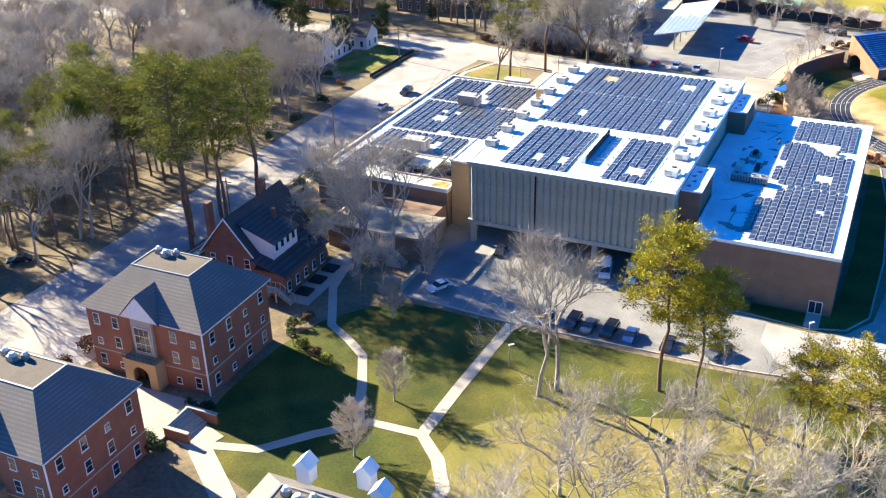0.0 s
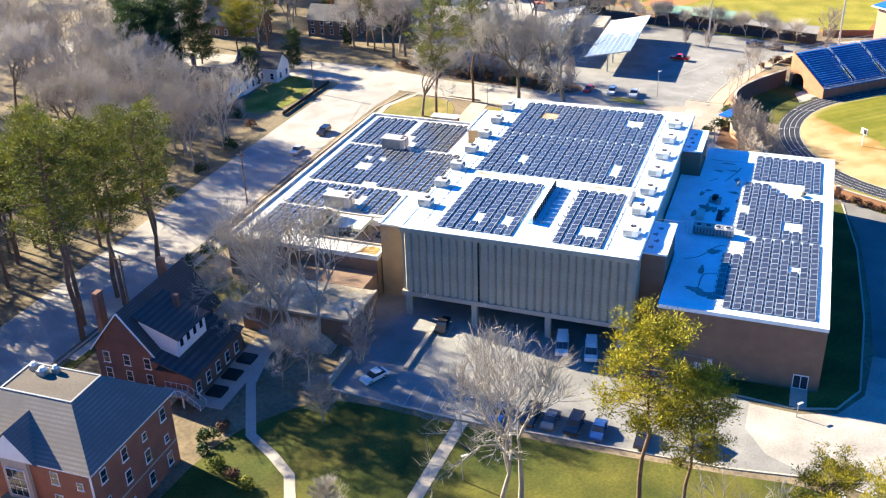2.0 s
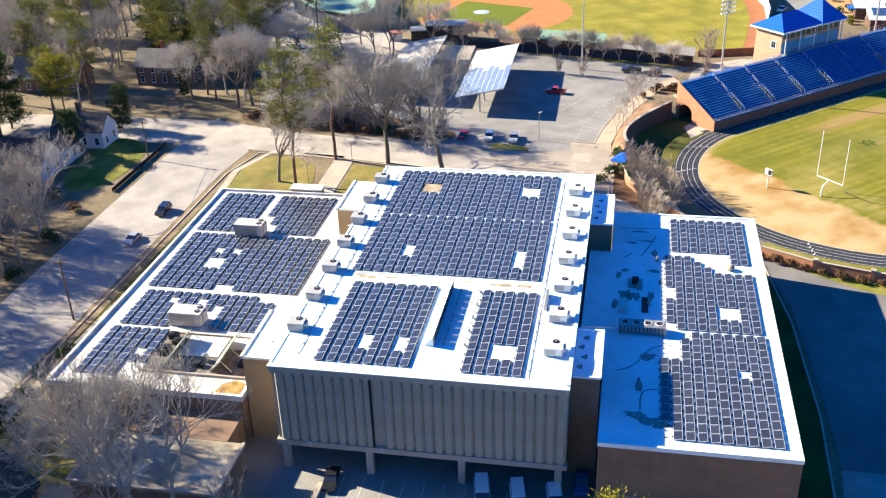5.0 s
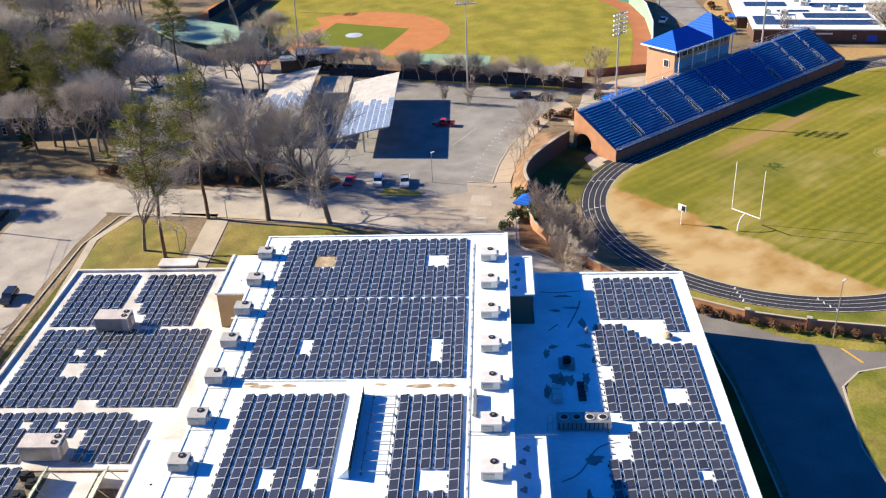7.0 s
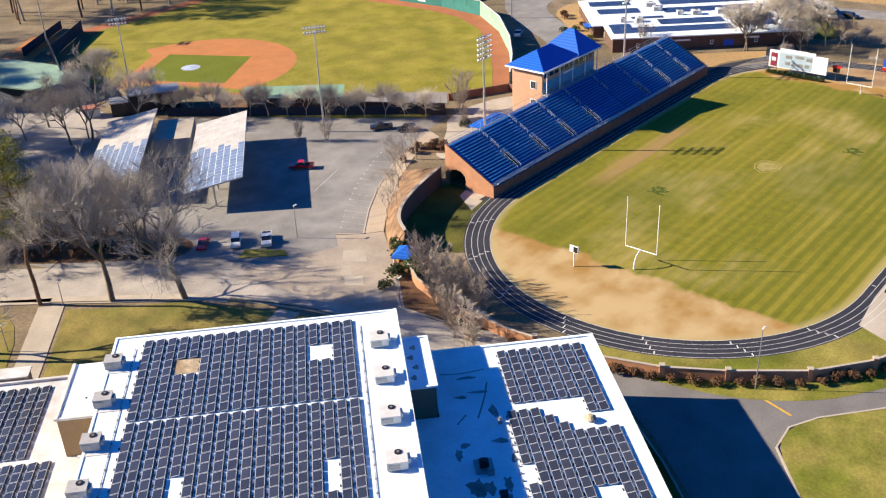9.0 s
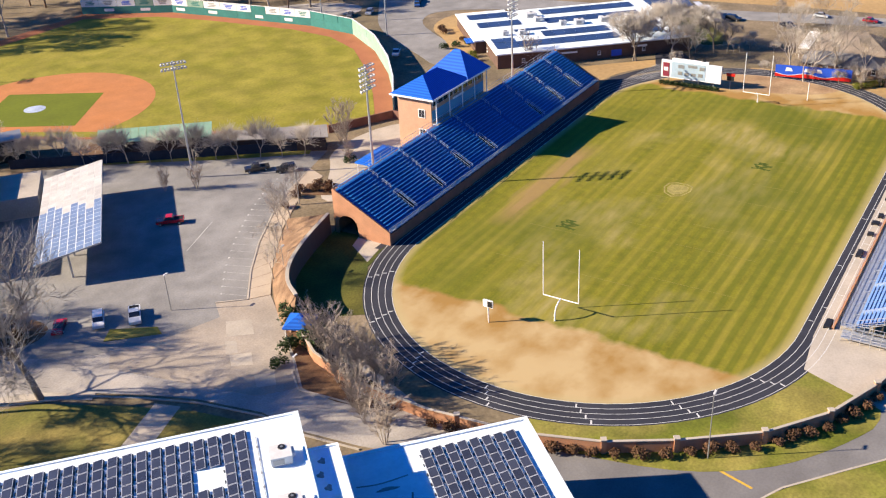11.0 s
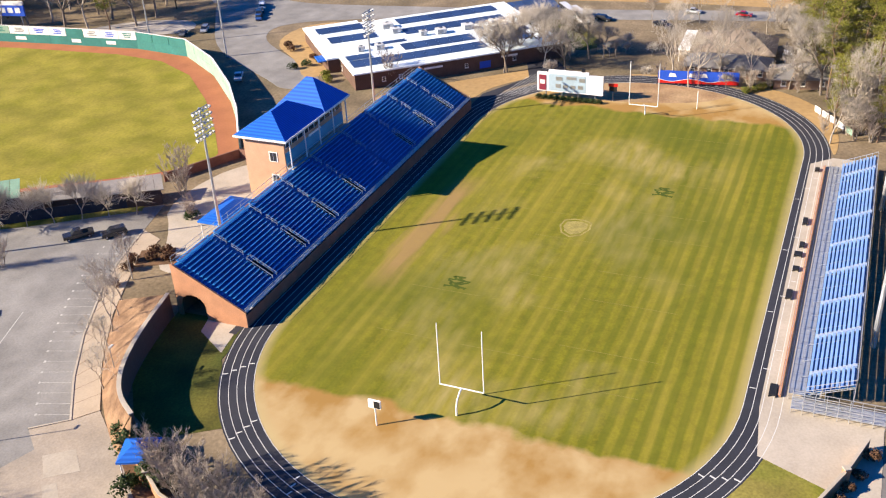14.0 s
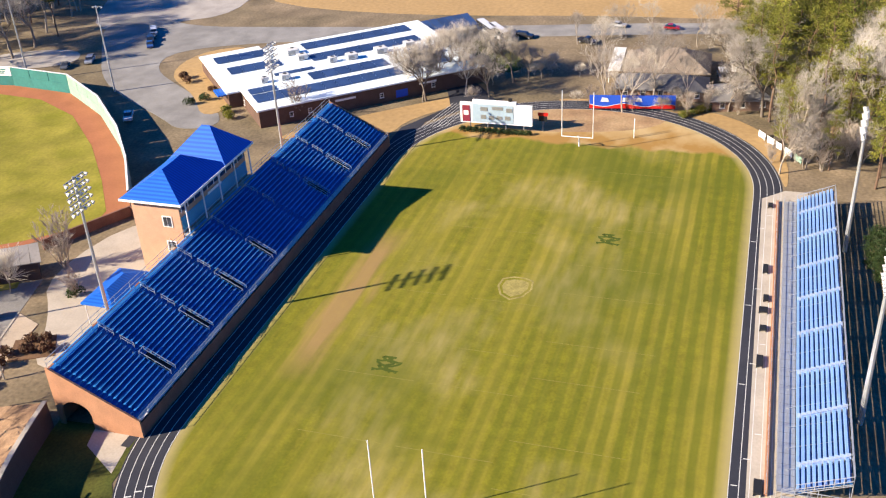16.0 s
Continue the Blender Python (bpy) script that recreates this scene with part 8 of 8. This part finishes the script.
def pine_meshes(seed, h, bare=0.5, rad=3.6, leafm=NEEDLE, density=1.0, dome=False):
    """A tall pine: long bare trunk, irregular crown of separate needle clumps on limbs."""
    r = random.Random(seed)
    wood, leaf = Shape(), Shape()
    prev, n = Vector((0, 0, -0.1)), 7
    pts = [prev]
    for k in range(n):
        q = Vector((r.uniform(-0.16, 0.16) * (k + 1), r.uniform(-0.16, 0.16) * (k + 1), h * (k + 1) / n * 0.98))
        wood.tube(prev, q, 0.012 * h * (1 - 0.8 * k / n) + 0.03, 0.012 * h * (1 - 0.8 * (k + 1) / n) + 0.03, n=7, caps=False)
        prev = q
        pts.append(q)

    def on_trunk(z):
        f = max(0.0, min(n - 1e-6, z / h * n))
        i = int(f)
        return pts[i].lerp(pts[i + 1], f - i)

    def clump(c_, size, blades):
        for b in range(blades):
            o = Vector((r.gauss(0, 0.55), r.gauss(0, 0.55), r.gauss(0, 0.3))) * size
            v = (o + Vector((r.gauss(0, 0.5), r.gauss(0, 0.5), r.uniform(0.0, 0.9)))).normalized() * r.uniform(0.32, 0.62)
            w_ = v.cross(Vector((r.gauss(0, 1), r.gauss(0, 1), r.gauss(0, 1)))).normalized() * 0.065
            p = c_ + o
            leaf.face([p - w_ * 0.5, p + v * 0.55 - w_, p + v, p + v * 0.55 + w_])

    limbs = int((40 if dome else 34) * density)
    for k in range(limbs):
        x = (k + r.random()) / limbs
        z = h * (bare + (0.97 - bare) * x)
        if dome:
            prof = 0.30 + 0.85 * math.sin(math.pi * (0.16 + 0.72 * x)) ** 0.8
        else:
            prof = 0.34 + 0.75 * math.sin(math.pi * (0.14 + 0.78 * x)) ** 0.8
        ln = rad * prof * r.uniform(0.55, 1.12)
        a = 2.4 * k + r.uniform(-0.6, 0.6)
        d = Vector((math.cos(a), math.sin(a), r.uniform(-0.12, 0.30) + 0.75 * x * x)).normalized()
        p = on_trunk(z)
        mid = p + d * ln * 0.55
        d2 = (d + Vector((r.uniform(-0.3, 0.3), r.uniform(-0.3, 0.3), r.uniform(0.0, 0.35)))).normalized()
        e = mid + d2 * ln * 0.5
        wood.tube(p, mid, 0.085, 0.05, n=4, caps=False)
        wood.tube(mid, e, 0.05, 0.02, n=4, caps=False)
        for j in range(4):
            t = r.uniform(0.4, 1.0) if j else 1.0
            base = p.lerp(mid, t / 0.55) if t < 0.55 else mid.lerp(e, (t - 0.55) / 0.45)
            side = d.cross(Vector((0, 0, 1))).normalized() * r.uniform(-1, 1) * 0.32 * ln * (0.4 if j == 0 else 1.0)
            c_ = base + side + Vector((0, 0, r.uniform(0.0, 0.35)))
            wood.tube(base, c_, 0.03, 0.015, n=3, caps=False)
            clump(c_, r.uniform(0.6, 1.05), int(38 * density))
    return wood.mesh("trunk", PINEBARK, smooth=True), leaf.mesh("crown", leafm)


def shrub_mesh(seed, rx, ry, rz, n, leafm, size=0.16):
    r = random.Random(seed)
    leaf = Shape()
    lumps = [(Vector((r.uniform(-0.5, 0.5) * rx, r.uniform(-0.5, 0.5) * ry, r.uniform(0.35, 0.75) * rz)), r.uniform(0.45, 0.7)) for _ in range(6)]
    for k in range(n):
        c0, q = r.choice(lumps)
        v = Vector((r.gauss(0, 1), r.gauss(0, 1), r.gauss(0.2, 1))).normalized()
        p = c0 + Vector((v.x * rx * q, v.y * ry * q, v.z * rz * q * 0.8)) * r.uniform(0.75, 1.05)
        if p.z < 0.02:
            p.z = r.uniform(0.02, 0.2)
        a = Vector((r.gauss(0, 1), r.gauss(0, 1), r.gauss(0, 1))).normalized() * size
        b = a.cross(v).normalized() * size * 0.6
        leaf.face([p - a, p - b, p + a, p + b])
    return leaf.mesh("foliage", leafm)


def make_tree(name, meshes, label, category, group):
    t = thing(name, pose(0, 0, 0), label, category, group)
    part("trunk", meshes[0], BARK, t)
    part("crown", meshes[1], TWIG, t)
    return t


class Kind:
    """Variants of one sort of tree; the first use of a variant places it, the rest are copies."""

    def __init__(self, name, makers, label, category, group):
        self.name, self.makers, self.label, self.cat, self.group = name, makers, label, category, group
        self.made = {}

    def put(self, x, y, scale=1.0, variant=0, rz=None, z=0.0):
        v = variant % len(self.makers)
        rz = (x * 37.7 + y * 91.3) % 360 if rz is None else rz
        m = pose(x, y, z, 0, 0, rz)
        if v not in self.made:
            t = make_tree(self.name, self.makers[v](), self.label, self.cat, self.group)
            t.matrix_basis = m @ Matrix.Scale(scale, 4)
            self.made[v] = (t, scale)
            return t
        t, s0 = self.made[v]
        c_ = copy_thing(t, m)
        c_.matrix_basis = m @ Matrix.Scale(scale, 4)
        return c_


BARE = Kind("bare_tree", [lambda q=q: bare_meshes(11 + q, 23.0, 0.78, 4600, 0.27, 0.75, twigm=DARKTWIG, thick=1.05, stout=0.019, barkm=DARKBARK) for q in range(4)], "leafless tree with grey-brown branching crown", "tree", "bare trees")
TALLBARE = Kind("tall_bare_tree", [lambda q=q: bare_meshes(31 + q, 25.0, 0.66, 1250, 0.32, 0.75, twigm=PALETWIG, thick=1.35, stout=0.017) for q in range(3)], "tall leafless tree with pale upright limbs", "tree", "bare trees")
PALEBARE = Kind("pale_bare_tree", [lambda q=q: bare_meshes(21 + q, 23.0, 0.85, 1400, 0.28, 0.65, twigm=PALETWIG, thick=1.55, stout=0.017) for q in range(3)], "leafless tree with sunlit tan twigs", "tree", "bare trees")
CONIC = Kind("ornamental_tree", [lambda q=q: bare_meshes(51 + q, 10.0, 0.6, 3200, conic=True, twigm=PALETWIG) for q in range(2)], "small leafless tree with dense upright twigs", "tree", "ornamental trees")
SMALLBARE = Kind("small_bare_tree", [lambda q=q: bare_meshes(61 + q, 7.5, 0.75, 1500, lean=0.45, multi=6 + q) for q in range(3)], "small leafless tree with spreading twigs", "tree", "small bare trees")
PINE = Kind("pine_tree", [lambda q=q: pine_meshes(71 + q, 26.0, 0.46 + 0.05 * (q % 3), 4.7, NEEDLE, 1.15) for q in range(4)], "tall pine with bare trunk and green crown", "tree", "pine trees")
GOLD = Kind("golden_pine", [lambda q=q: pine_meshes(91 + q, 25.0, 0.52, 5.6, GOLDNEEDLE, 1.65, True) for q in range(2)], "sunlit pine with yellow-green needles", "tree", "golden pines")
HEDGE = Kind("hedge_tree", [lambda q=q: bare_meshes(81 + q, 6.0, 0.7, 420, 0.24, 0.7, twigm=DARKTWIG, thick=1.3) for q in range(3)], "clipped leafless tree in a row beside a fence", "tree", "hedge trees")
CONEPINE = Kind("conical_pine", [lambda q=q: pine_meshes(111 + q, 24.0, 0.30, 3.4, SUNNEEDLE, 0.85) for q in range(3)], "tall pine with a narrow crown among bare trees", "tree", "pine trees")
EVER = Kind("evergreen_tree", [lambda q=q: pine_meshes(101 + q, 14.0, 0.06, 3.4, LEAF, 1.6) for q in range(2)], "dark evergreen tree clothed to the ground", "tree", "evergreen trees")

for k, (u, v, sc) in enumerate(((-49.6, 2.7, 1.18), (-49.3, -10.8, 1.24), (-49.2, -20.5, 1.34), (-44.8, -3.8, 1.25), (-46.5, -12.7, 1.2), (-46.7, -24.2, 1.4),
                                (-85.5, -7.1, 1.0), (-75.0, -6.0, 0.9), (-73.5, 4, 1.0), (-80, 9, 0.95), (-70.5, -14, 1.05), (-91, 2, 0.9), (-78, -16, 0.95), (-98, 8, 1.0), (-69.5, 12, 0.85), (-86, 16, 0.9), (-72, 24, 0.8), (-64.5, 5.0, 1.0), (-78, 30, 0.75),
                                (-21.7, 107.0, 1.2), (-26.1, 89.9, 1.18), (-104, 128, 0.75), (-98, 118, 0.7), (-100, 140, 0.9), (-70, 150, 1.0), (-62, 160, 1.0))):
    x, y = gw(u, v)
    PINE.put(x, y, sc, k)
for k, (u, v, sc) in enumerate(((45.4, -34.6, 1.03), (50.8, -36.4, 0.84))):
    GOLD.put(*gw(u, v), sc, k)
for k, (u, v, sc) in enumerate(((72.5, -47.4, 0.85), (66.0, -42.0, 0.68), (78, -40, 0.7))):
    GOLD.put(*gw(u, v), sc, k + 1)
for k, (u, v, sc) in enumerate(((29.6, -42.9, 1.06), (31.6, -40.5, 1.02), (-11.0, -17.0, 1.05), (-8.2, -14.9, 1.08), (-15.5, -13.5, 0.95), (-15, -17.5, 0.7), (-5, -25.5, 0.5))):
    TALLBARE.put(*gw(u, v), sc, k)
for k, (u, v, sc) in enumerate(((39, -62, 0.8), (52, -58.5, 0.8), (60, -51, 0.75), (46, -72, 0.9), (66, -58, 0.8), (57, -70, 0.85), (70, -66, 0.8), (40, -82, 0.85), (62, -80, 0.85), (78, -58, 0.7), (84, -66, 0.75))):
    PALEBARE.put(*gw(u, v), sc, k)
for k, (u, v, sc) in enumerate(((-9, -26, 0.42), (-31.1, 93.1, 0.85), (-8.8, 105.3, 1.22), (4.2, 103.4, 1.32), (-14, 126, 0.8), (-26, 129, 0.8), (-36, 131, 0.85), (-20, 137, 0.7),
                                (-30, -12, 0.45), (-24, -8, 0.5), (-27, 0, 0.5), (-20, -18, 0.4), (-33, 8, 0.35))):
    BARE.put(*gw(u, v), sc, k)
for k, (u, v, sc) in enumerate(((10.8, -52.5, 0.95), (11.5, -65.9, 1.0))):
    CONIC.put(*gw(u, v), sc, k)
for k, (x, y, sc) in enumerate(((203.3, 267.2, 0.7), (207.0, 261.4, 0.75), (240.0, 245.0, 1.35), (152.0, 178.5, 1.15), (154.6, 183.5, 0.95), (157.0, 187.0, 1.0), (159.5, 188, 1.05), (166.8, 200.6, 1.1), (165.6, 197.4, 1.15), (164.9, 194.0, 1.1), (164.2, 190.8, 1.15), (163.6, 187.4, 1.0), (162.3, 183.6, 1.0), (161.0, 192.5, 0.9), (310.5, 229.5, 1.1), (232, 238, 0.7), (50, 150, 1.2))):
    SMALLBARE.put(x, y, sc, k)
for k, (x, y, sc) in enumerate(((187, 224.4, 0.9), (194.5, 228.6, 1.0), (203.0, 233.0, 0.95), (209.5, 235.6, 0.9), (181.4, 220.4, 0.85), (198.6, 230.4, 0.8))):
    TALLBARE.put(x, y, 0.4 * sc, k, z=0.25)
for k in range(14):
    HEDGE.put(199.1 + 2.45 * k, 309.0 - 4.55 * k, 0.95 + 0.1 * (k * 7 % 3), k)
for k, (u, v, sc) in enumerate(((-108, 92, 1.3), (-112, 100, 1.4), (-99, 84, 0.9), (-86, 104, 0.8), (-82, 122, 0.8), (-76, 148, 0.5), (-112, 84, 0.7), (-66, 166, 1.0), (-83, 178, 1.1), (-88, 172, 0.9))):
    EVER.put(*gw(u, v), sc, k)
CONIC.put(39.9, 138.6, 0.85, 1)
for k, (x, y, sc) in enumerate(((118, 352, 1.6), (126, 345, 1.4), (134, 362, 1.5), (258.0, 98.0, 0.6), (258, 110.5, 0.6), (262.6, 111.5, 0.5))):
    EVER.put(x, y, sc, k)

# Dense evergreens added to throw shade on the white house.
for k, (u, v, sc) in enumerate(((-113, 91, 1.5), (-118, 99, 1.6), (-114, 107, 1.5), (-120, 114, 1.6), (-112, 120, 1.4), (-124, 104, 1.6))):
    EVER.put(*gw(u, v), sc, k)
GOLD.put(*gw(-96.0, 120.0), 0.78, 1)
for k in range(14):
    SMALLBARE.put(*gw(-42 + 3.3 * k, 129.5 - 0.62 * k + (k * 5 % 4)), 0.8 + 0.12 * (k * 3 % 4), k)
# woods: seeded scatter within stretches of the plan
rw = random.Random(17)


def wood(u0, u1, v0, v1, n, kinds, lo=0.75, hi=1.1, frame_=None, keep=lambda u, v: True):
    for k in range(n):
        u, v = rw.uniform(u0, u1), rw.uniform(v0, v1)
        if not keep(u, v):
            continue
        x, y = frame_(u, v) if frame_ else (u, v)
        kd = rw.choice(kinds)
        kd.put(x, y, rw.uniform(lo, hi), k)


wood(-190, -106, -20, 112, 95, (PALEBARE, BARE, PALEBARE), 0.7, 1.0, gw)
wood(-112, -74, 20, 74, 24, (PALEBARE, TALLBARE), 0.6, 0.9, gw)
wood(-125, -74, -90, 22, 54, (PINE, TALLBARE, PINE, BARE), 0.6, 0.95, gw)
wood(-260, -80, 176, 330, 110, (BARE, TALLBARE, PINE, TALLBARE), 0.8, 1.15, gw)
wood(-80, -46, 140, 210, 20, (BARE, PINE, TALLBARE), 0.7, 1.05, gw)
wood(-150, -64, 136, 186, 34, (PINE, TALLBARE, TALLBARE), 0.7, 1.0, gw)
wood(-80, -67, -55, 14, 13, (PINE, TALLBARE), 0.8, 1.0, gw)
# Row of trees added to throw shade across the west street.
wood(-76, -67, 14, 84, 9, (TALLBARE,), 0.6, 0.8, gw)
wood(-48, -14, 186, 212, 7, (BARE,), 0.5, 0.8, gw)
wood(320, 392, 326, 450, 130, (TALLBARE, TALLBARE, BARE, PINE), 0.7, 1.0, keep=lambda x, y: x > 326 or y > 380)
wood(230, 310, 405, 470, 26, (TALLBARE, PINE), 0.9, 1.3)
wood(324, 348, 160, 206, 24, (BARE, TALLBARE, HEDGE), 0.4, 0.62)
wood(296, 336, 104, 128, 22, (TALLBARE, SMALLBARE, CONEPINE), 0.5, 0.75)
wood(328, 372, 92, 134, 50, (CONEPINE, CONEPINE, CONEPINE, PINE), 0.75, 1.05)
wood(285, 330, 76, 110, 34, (CONEPINE, CONEPINE, CONEPINE, BARE), 0.8, 1.05)
wood(252, 290, 78, 105, 9, (PINE, TALLBARE), 0.7, 0.9)
wood(372, 470, 40, 108, 26, (PINE, BARE), 0.8, 1.1)
wood(322, 366, 114, 136, 44, (SMALLBARE, SMALLBARE, HEDGE, BARE), 0.45, 0.8)
wood(322, 331, 136, 166, 16, (SMALLBARE, HEDGE, TALLBARE), 0.5, 0.7)
wood(296, 326, 108, 124, 26, (SMALLBARE, HEDGE, SMALLBARE), 0.7, 1.1)
wood(356, 380, 140, 186, 5, (TALLBARE,), 0.35, 0.5)
for x, y, sc in ((322, 126, 1.0), (331, 129, 0.95), (336.5, 119, 0.95), (318, 116, 1.0), (309, 112, 0.9)):
    CONEPINE.put(x, y, sc, int(x))

# shrubs
SHRUBS = [shrub_mesh(1, 1.2, 1.0, 1.3, 420, DRYBUSH), shrub_mesh(2, 1.3, 1.1, 1.5, 420, LEAF), shrub_mesh(3, 1.4, 1.2, 1.5, 420, NEEDLE)]


def shrub(x, y, sc, v, label, group):
    single("shrub", SHRUBS[v], LEAF, label, "shrub", pose(x, y, 0, 0, 0, x * 50 % 360) @ Matrix.Scale(sc, 4), group)


for k in range(len(BW) - 5):
    (xa, ya), (xb, yb) = BW[k + 4], BW[k + 5]
    n = int(math.dist((xa, ya), (xb, yb)) / 2.6)
    for j in range(n):
        f = (j + 0.5) / n
        dx, dy = xb - xa, yb - ya
        d = math.hypot(dx, dy)
        shrub(xa + dx * f + dy / d * 1.1, ya + dy * f - dx / d * 1.1, 0.85 + 0.25 * ((j * 5) % 3) / 2, 0, "clipped dormant shrub beneath the brick wall", "wall shrubs")
for k in range(11):
    x, y = sw(60.6, 11.8 + 1.45 * k)
    shrub(x, y, 0.8, 1, "dark evergreen shrub below the scoreboard", "scoreboard shrubs")
for x, y, sc, v in ((331.9, 270, 1.3, 0), (329, 267, 1.2, 0), (315, 259.6, 1.2, 1), (318, 257, 1.2, 1), (321, 254.5, 1.2, 1), (324, 258, 1.1, 0), (311, 248, 1.2, 2), (308, 246, 1.2, 2), (211.8, 238.3, 1.2, 0), (207, 237, 1.0, 0), (215, 239, 1.2, 0), (232.2, 238, 1.2, 1), (171.9, 209.4, 1.9, 1), (173.4, 211.6, 1.5, 1), (168.4, 202.6, 2.1, 1), (166.9, 200.4, 1.7, 1), (216.5, 236.5, 1.2, 0), (218.6, 237.4, 1.1, 0), (217.2, 233.8, 1.2, 0), (219.4, 235.2, 1.0, 0)):
    shrub(x, y, sc, v, "rounded shrub in a planting bed", "bed shrubs")
for u, v, sc, k in ((-12, -44, 1.2, 1), (-9, -46, 1.1, 2), (-6, -47, 1.0, 0), (-3, -48, 1.0, 2), (-13, -41, 1.3, 1), (-15, -66.5, 1.2, 1), (-13, -65.8, 1.1, 1), (-16, -75, 1.4, 1), (-14, -76, 1.3, 1), (-40, -60, 1.5, 0), (-40, -66, 1.6, 0), (-39, -71, 1.5, 1), (-36.5, -67, 1.2, 1), (-12, -38.5, 1.1, 0), (-42, 20, 1.5, 1), (-42.5, 14, 1.6, 1), (-42, 8, 1.6, 1), (-42.5, 2, 1.7, 1), (-41.5, -4, 1.5, 1), (-65, 30, 1.4, 1), (-66, 44, 1.4, 1), (-68, 60, 1.6, 1), (-70, 74, 1.5, 0), (-78, 80, 1.8, 1), (-84, 82, 1.8, 1), (-96, 84, 1.7, 1), (42, 103, 1.6, 1), (40, 99, 1.2, 1), (-50, 131, 1.6, 0), (-45, 130.5, 1.5, 0), (-41, 128.6, 1.7, 0), (-36, 128.5, 1.4, 1), (-32, 126.6, 1.6, 0), (-28, 126, 1.5, 0), (-23, 125.4, 1.6, 0), (-18, 124.2, 1.4, 0), (-14, 124, 1.6, 1), (-9, 122.6, 1.4, 0), (-5, 123.4, 1.5, 0), (-1, 122.2, 1.3, 0), (-38, 133, 1.8, 0), (-26, 131, 1.8, 0), (-16, 129, 1.7, 0), (-7, 128, 1.6, 0)):
    shrub(*gw(u, v), sc, k, "evergreen shrub beside path or wall", "garden shrubs")
for k in range(5):
    shrub(322 + 1.5 * k, 144 - 3.4 * k * 0.5, 1.0, 2, "green hedge shrub behind the far bend", "bend hedge")
